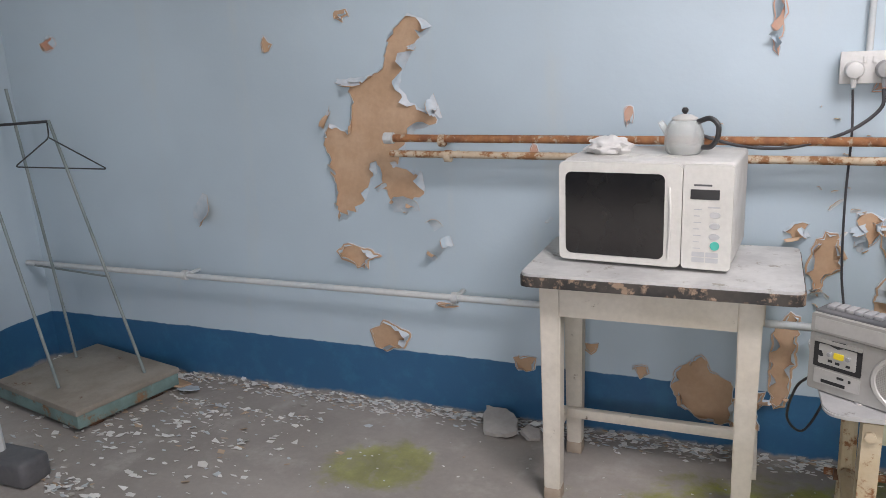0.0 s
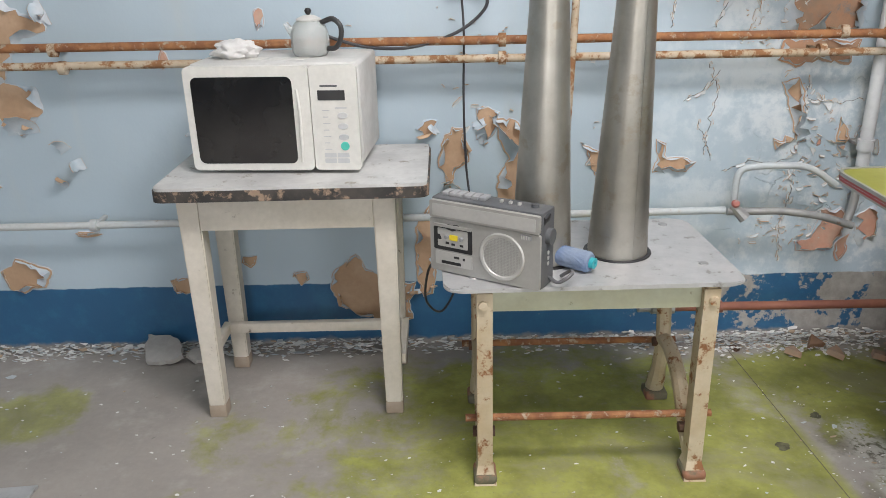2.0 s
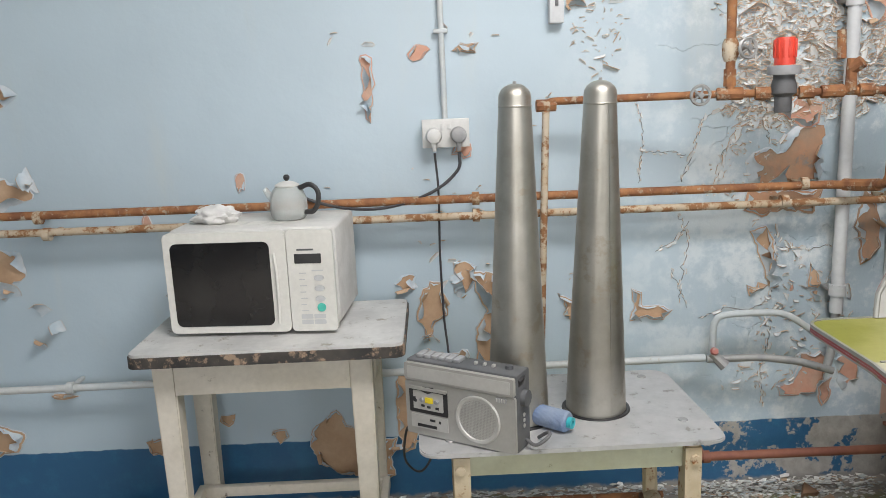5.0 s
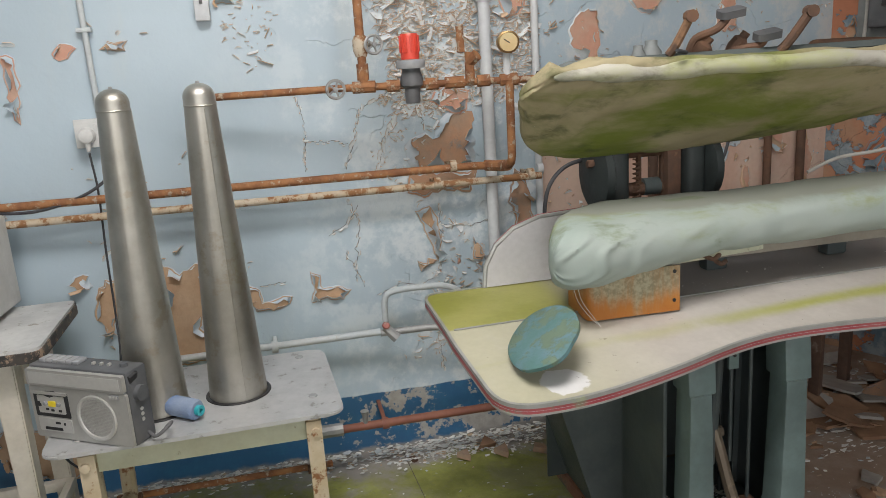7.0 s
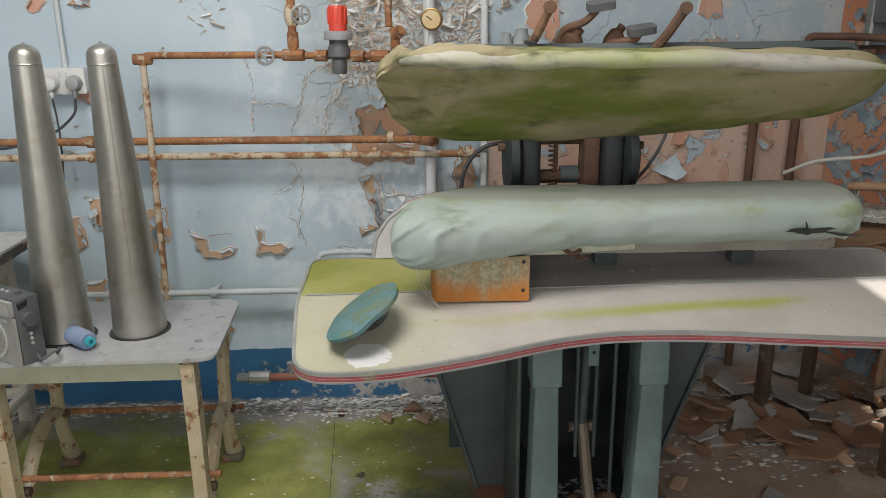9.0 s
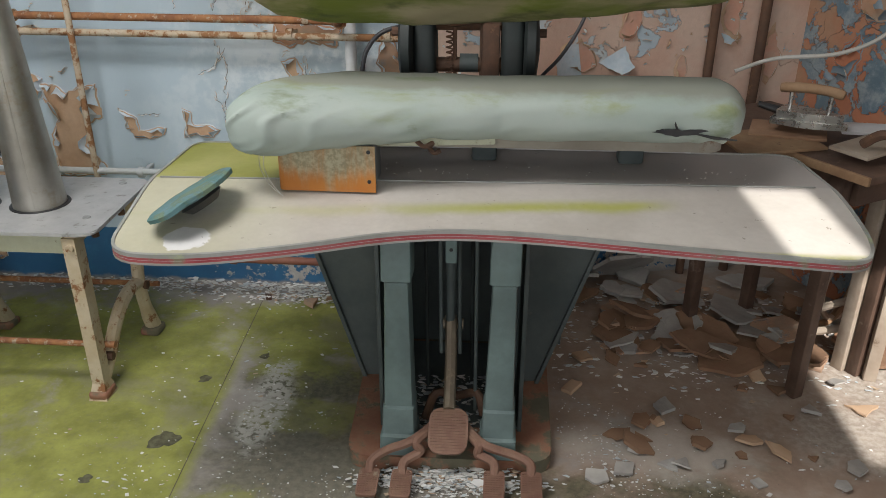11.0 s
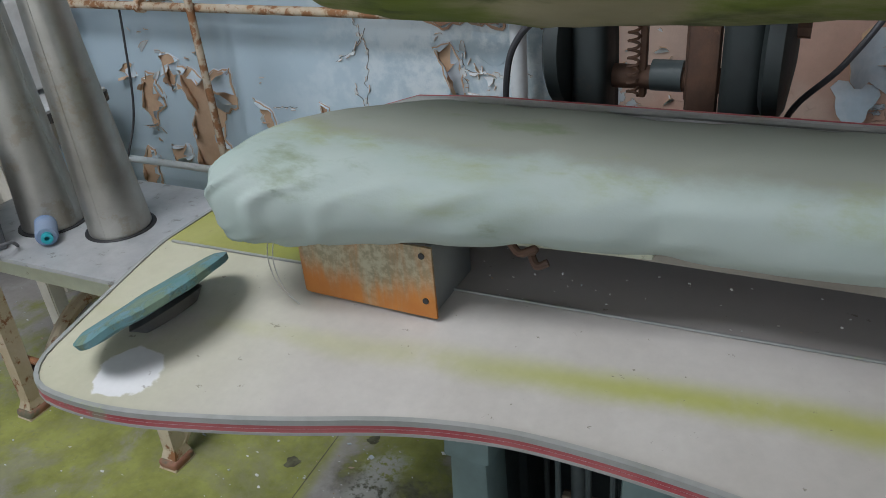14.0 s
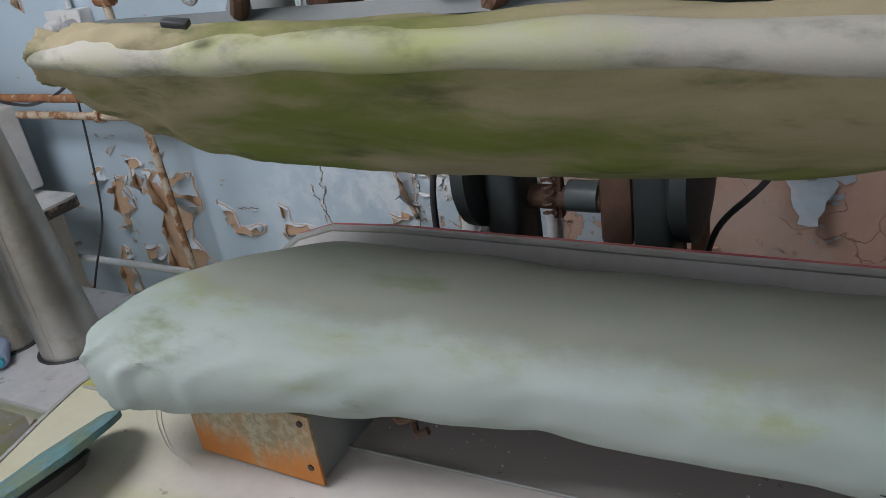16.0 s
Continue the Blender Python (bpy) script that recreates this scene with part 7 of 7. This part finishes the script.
part("wire", tube(bmesh.new(), bend([(-1.73, 2.60, 1.17), (-1.71, 2.58, 1.10), (-1.90, 2.55, 0.98), (-1.47, 2.63, 0.965), (-1.71, 2.58, 1.10)], 0.02), 0.003, 6), dark_wire, hanger)
post = thing("corner_post", "grey painted pipe post by the side wall", "pipe")
pipe("run", [(-2.05, 2.35, 0.0), (-2.06, 2.40, 1.9)], 0.018, pipe_pale, post)
part("junction", one_box(-2.07, 2.46, 1.05, 0.07, 0.10, 0.12, bev=0.02, seg=3), grey_metal, post)
foot = thing("machine_stand", "dark cast-iron machine stand on the floor", "stand", pose(-1.33, 1.87, 0))
part("shoe", one_box(0, 0, 0.05, 0.22, 0.12, 0.10, bev=0.02, seg=3), dark_grey_plastic, foot)
part("stem", tube(bmesh.new(), [(-0.06, 0, 0.08), (-0.12, 0.02, 0.9)], 0.022, 10), pipe_pale, foot)

# ---- rubble and paint chips ----
bm = bmesh.new()


def chip(x, y, s, z=0.0):
    k = rng.choice((3, 4, 4, 5))
    a0 = rng.uniform(0, 6.28)
    h = rng.uniform(0.001, 0.003)
    tx, ty = rng.uniform(-0.3, 0.3), rng.uniform(-0.3, 0.3)
    st = rng.uniform(0.18, 0.8)
    pts = []
    for i in range(k):
        a = a0 + 2 * math.pi * i / k + rng.uniform(-0.4, 0.4)
        dx, dy = s * math.cos(a), s * st * math.sin(a)
        pts.append((dx, dy, tx * dx + ty * dy))
    low = min(p[2] for p in pts)
    lo = [bm.verts.new((x + p[0], y + p[1], z + p[2] - low + 0.0004)) for p in pts]
    hi = [bm.verts.new((x + p[0], y + p[1], z + p[2] - low + h)) for p in pts]
    bm.faces.new(hi)
    for i in range(k):
        bm.faces.new((lo[i], lo[(i + 1) % k], hi[(i + 1) % k], hi[i]))


def in_base(x, y):
    return 2.62 < x < 3.29 and 1.69 < y < 2.43


for i in range(2300):
    x = rng.uniform(-2.1, 2.75)
    d = abs(rng.gauss(0, 0.045))
    if x > 1.2 and rng.random() < 0.35:
        d *= 0.6
    if -1.2 < x < -0.5 and rng.random() < 0.3:
        d += 0.2
    chip(x, WY - 0.01 - d, rng.uniform(0.003, 0.016) * (1.4 if rng.random() < 0.1 else 1), max(0.0, 0.018 - d * 0.2) * rng.random())
for i in range(7000):
    x, y = rng.gauss(2.95, 0.44), rng.gauss(1.66, 0.30)
    if in_base(x, y) or y > 2.7 or noise.noise(Vector((x * 4.5, y * 4.5, 1.0))) + 0.45 * noise.noise(Vector((x * 13, y * 13, 4.0))) < rng.uniform(-0.25, 0.5):
        continue
    chip(x, y, rng.uniform(0.0012, 0.0034) * (3.2 if rng.random() < 0.09 else 1))
for i in range(900):
    x, y = rng.gauss(2.97, 0.11), rng.gauss(1.660, 0.026)
    chip(x, y, rng.uniform(0.003, 0.011) * (2.0 if rng.random() < 0.06 else 1), rng.uniform(0, 0.016))
for i in range(300):
    x, y = rng.uniform(2.86, 3.10), rng.uniform(1.80, 2.1)
    chip(x, y, rng.uniform(0.004, 0.016), 0.046 + rng.uniform(0, 0.01))
for i in range(2200):
    x, y = rng.uniform(3.3, 4.9), rng.uniform(1.3, 3.0)
    if (x - 4.25) * 0.86 + (y - 3.15) * 0.5 > -0.05 or y > 2.9:
        continue
    if y < 2.2 and rng.random() < 0.8:
        continue
    chip(x, y, rng.uniform(0.002, 0.006) if y < 2.1 else rng.uniform(0.003, 0.016))
for i in range(750):
    x, y = rng.uniform(-1.9, 2.5), rng.uniform(0.9, 2.6)
    chip(x, y, rng.uniform(0.0015, 0.007))
for i in range(800):
    x, y = rng.gauss(2.42, 0.25), rng.gauss(2.69, 0.045)
    if y < WY - 0.02:
        chip(x, y, rng.uniform(0.003, 0.011), rng.uniform(0, 0.02))
for i in range(160):
    t = rng.random()
    x, y = -1.3 + 0.75 * t + rng.gauss(0, 0.03), 1.93 - 0.2 * t + rng.gauss(0, 0.03)
    chip(x, y, rng.uniform(0.005, 0.02), rng.uniform(0, 0.01))
for i in range(520):
    x, y = rng.gauss(-1.3, 0.42), rng.gauss(2.35, 0.22)
    if x > -2.1 and y < 2.75:
        chip(x, y, rng.uniform(0.005, 0.022))
for i in range(70):
    chip(rng.uniform(2.65, 3.75), rng.uniform(1.875, 2.02), rng.uniform(0.0008, 0.0025), TZ)
single("paint_chips", bm, chip_mat, "white and blue paint chips scattered over the floor", "paint chips", kind="stuff", smooth=0)


def slab_piece(x, y, r, t, mat, label, tilt=(0, 0), lift=0.0, stretch=0.7):
    b = bmesh.new()
    k = rng.randint(5, 7) if r > 0.06 else rng.randint(3, 5)
    a0 = rng.uniform(0, 6.28)
    pts = [(r * rng.uniform(0.55, 1.2) * math.cos(a0 + 6.283 * i / k), r * stretch * rng.uniform(0.7, 1.1) * math.sin(a0 + 6.283 * i / k)) for i in range(k)]
    ragged = []
    for i, p in enumerate(pts):
        q = pts[(i + 1) % k]
        ragged.append(p)
        for f in (0.3, 0.62, 0.85):
            ragged.append((p[0] + (q[0] - p[0]) * f + rng.gauss(0, r * 0.028), p[1] + (q[1] - p[1]) * f + rng.gauss(0, r * 0.028)))
    prism(b, ragged, 0, t)
    rot = Euler((radians(tilt[0]), radians(tilt[1]), rng.uniform(0, 6.28))).to_matrix().to_4x4()
    low = min((rot @ v.co).z for v in b.verts)
    return single("plaster_piece", b, mat, label, "rubble", group="rubble on the floor", smooth=0, m=Matrix.Translation((x, y, lift - low + 0.0006)) @ rot)


single("floor_plate", prism(bmesh.new(), [(-0.50, 1.93), (0.066, 1.985), (0.05, 1.74), (-0.50, 1.60)], 0.0005, 0.008), bench_metal, "dusty grey metal plate set on the floor", "floor plate", smooth=0)
BOARD, GREY = "broken piece of brown hardboard on the floor", "broken grey plaster slab on the floor"
for x, y, r, t, mat, lab, tilt in ((3.75, 2.42, 0.10, 0.012, chunk_tan, BOARD, (6, 3)), (3.90, 2.33, 0.16, 0.012, chunk_tan, BOARD, (5, -4)), (4.03, 2.44, 0.13, 0.012, chunk_tan, BOARD, (-4, 4)),
                                   (4.0, 2.66, 0.15, 0.010, chunk_grey, GREY, (8, 4)), (3.66, 2.95, 0.10, 0.02, chunk_grey, GREY, (25, 5)), (3.56, 2.80, 0.07, 0.015, chunk_grey, GREY, (10, 20)),
                                   (3.62, 2.55, 0.05, 0.008, chunk_tan, BOARD, (8, 0)), (3.35, 2.125, 0.055, 0.012, plaster_mat, "tan lump of plaster on the floor", (8, 4)),
                                   (3.64, 2.93, 0.15, 0.016, chunk_grey, GREY, (48, 4)), (3.80, 2.78, 0.12, 0.012, chunk_grey, GREY, (16, 12)), (3.46, 2.90, 0.10, 0.014, chunk_grey, GREY, (20, 14)), (3.86, 2.52, 0.12, 0.012, chunk_tan, BOARD, (9, 12)), (4.12, 2.36, 0.16, 0.012, chunk_tan, BOARD, (7, 9)),
                                   (4.45, 2.42, 0.15, 0.012, chunk_tan, BOARD, (4, 4)), (4.60, 2.55, 0.12, 0.012, chunk_grey, GREY, (4, -4)), (4.02, 2.16, 0.05, 0.010, chunk_tan, BOARD, (5, 5)),
                                   (0.18, 2.70, 0.10, 0.018, chunk_grey, GREY, (18, 3)), (0.30, 2.68, 0.06, 0.012, chunk_grey, GREY, (-8, 9)), (-1.30, 2.66, 0.10, 0.008, plaster_mat, "curled tan piece of plaster by the wall", (14, 3)),
                                   (-1.22, 2.63, 0.07, 0.004, curl_face, "fallen flake of blue paint on the floor", (12, 8)), (2.38, 2.62, 0.05, 0.02, brown_mat, "lump of brown plaster on the floor", (9, 9)), (2.52, 2.60, 0.055, 0.02, brown_mat, "lump of brown plaster on the floor", (14, 4)),
                                   (2.48, 2.67, 0.06, 0.018, chunk_tan, BOARD, (20, 9)), (2.66, 2.58, 0.05, 0.02, brown_mat, "lump of brown plaster on the floor", (5, 14)), (2.20, 2.66, 0.025, 0.012, dark_rust, "small dark scrap on the floor", (10, 2))):
    slab_piece(x, y, r, t, mat, lab, tilt)
for i in range(70):
    x, y = rng.uniform(3.42, 4.35), rng.uniform(2.35, 3.0)
    if (x - 4.25) * 0.86 + (y - 3.15) * 0.5 > -0.16 or y > 2.72 + 0.24 * (x - 2.78) - 0.10:
        continue
    mat = rng.choice((chunk_grey, chunk_tan, chunk_tan, brown_mat))
    slab_piece(x, y, rng.uniform(0.05, 0.12), rng.uniform(0.006, 0.014), mat, GREY if mat is chunk_grey else BOARD, (rng.uniform(-16, 16), rng.uniform(-16, 16)))
for i in range(130):
    x, y = rng.uniform(3.35, 4.85), rng.uniform(1.7, 3.0)
    if (x - 4.25) * 0.86 + (y - 3.15) * 0.5 > -0.12 or y > 2.85:
        continue
    slab_piece(x, y, rng.uniform(0.02, 0.055), rng.uniform(0.004, 0.012), rng.choice((chunk_grey, chunk_tan, chunk_grey, plaster_mat)), "small broken piece of plaster on the floor", (rng.uniform(-14, 14), rng.uniform(-14, 14)))
for x, y, s in ((2.13, 1.78, 0.045), (2.14, 2.10, 0.022), (2.30, 2.25, 0.018), (1.98, 1.60, 0.02)):
    single("floor_hole", prism(bmesh.new(), blob(x, y, s, s * 0.8, rng, 20, 0.3), 0.0004, 0.0014), surf("dark pitted concrete", (0.085, 0.085, 0.05), (0.16, 0.155, 0.09), 40, 0.9, bump=0.6), "dark pit worn into the concrete floor", "pit", smooth=0)
single("floor_joint", prism(bmesh.new(), [(2.170, 2.77), (2.1722, 2.77), (2.2642, 1.10), (2.262, 1.10)], 0.0003, 0.0008), crack_mat, "dark expansion joint in the concrete floor", "joint", kind="structure", smooth=0)
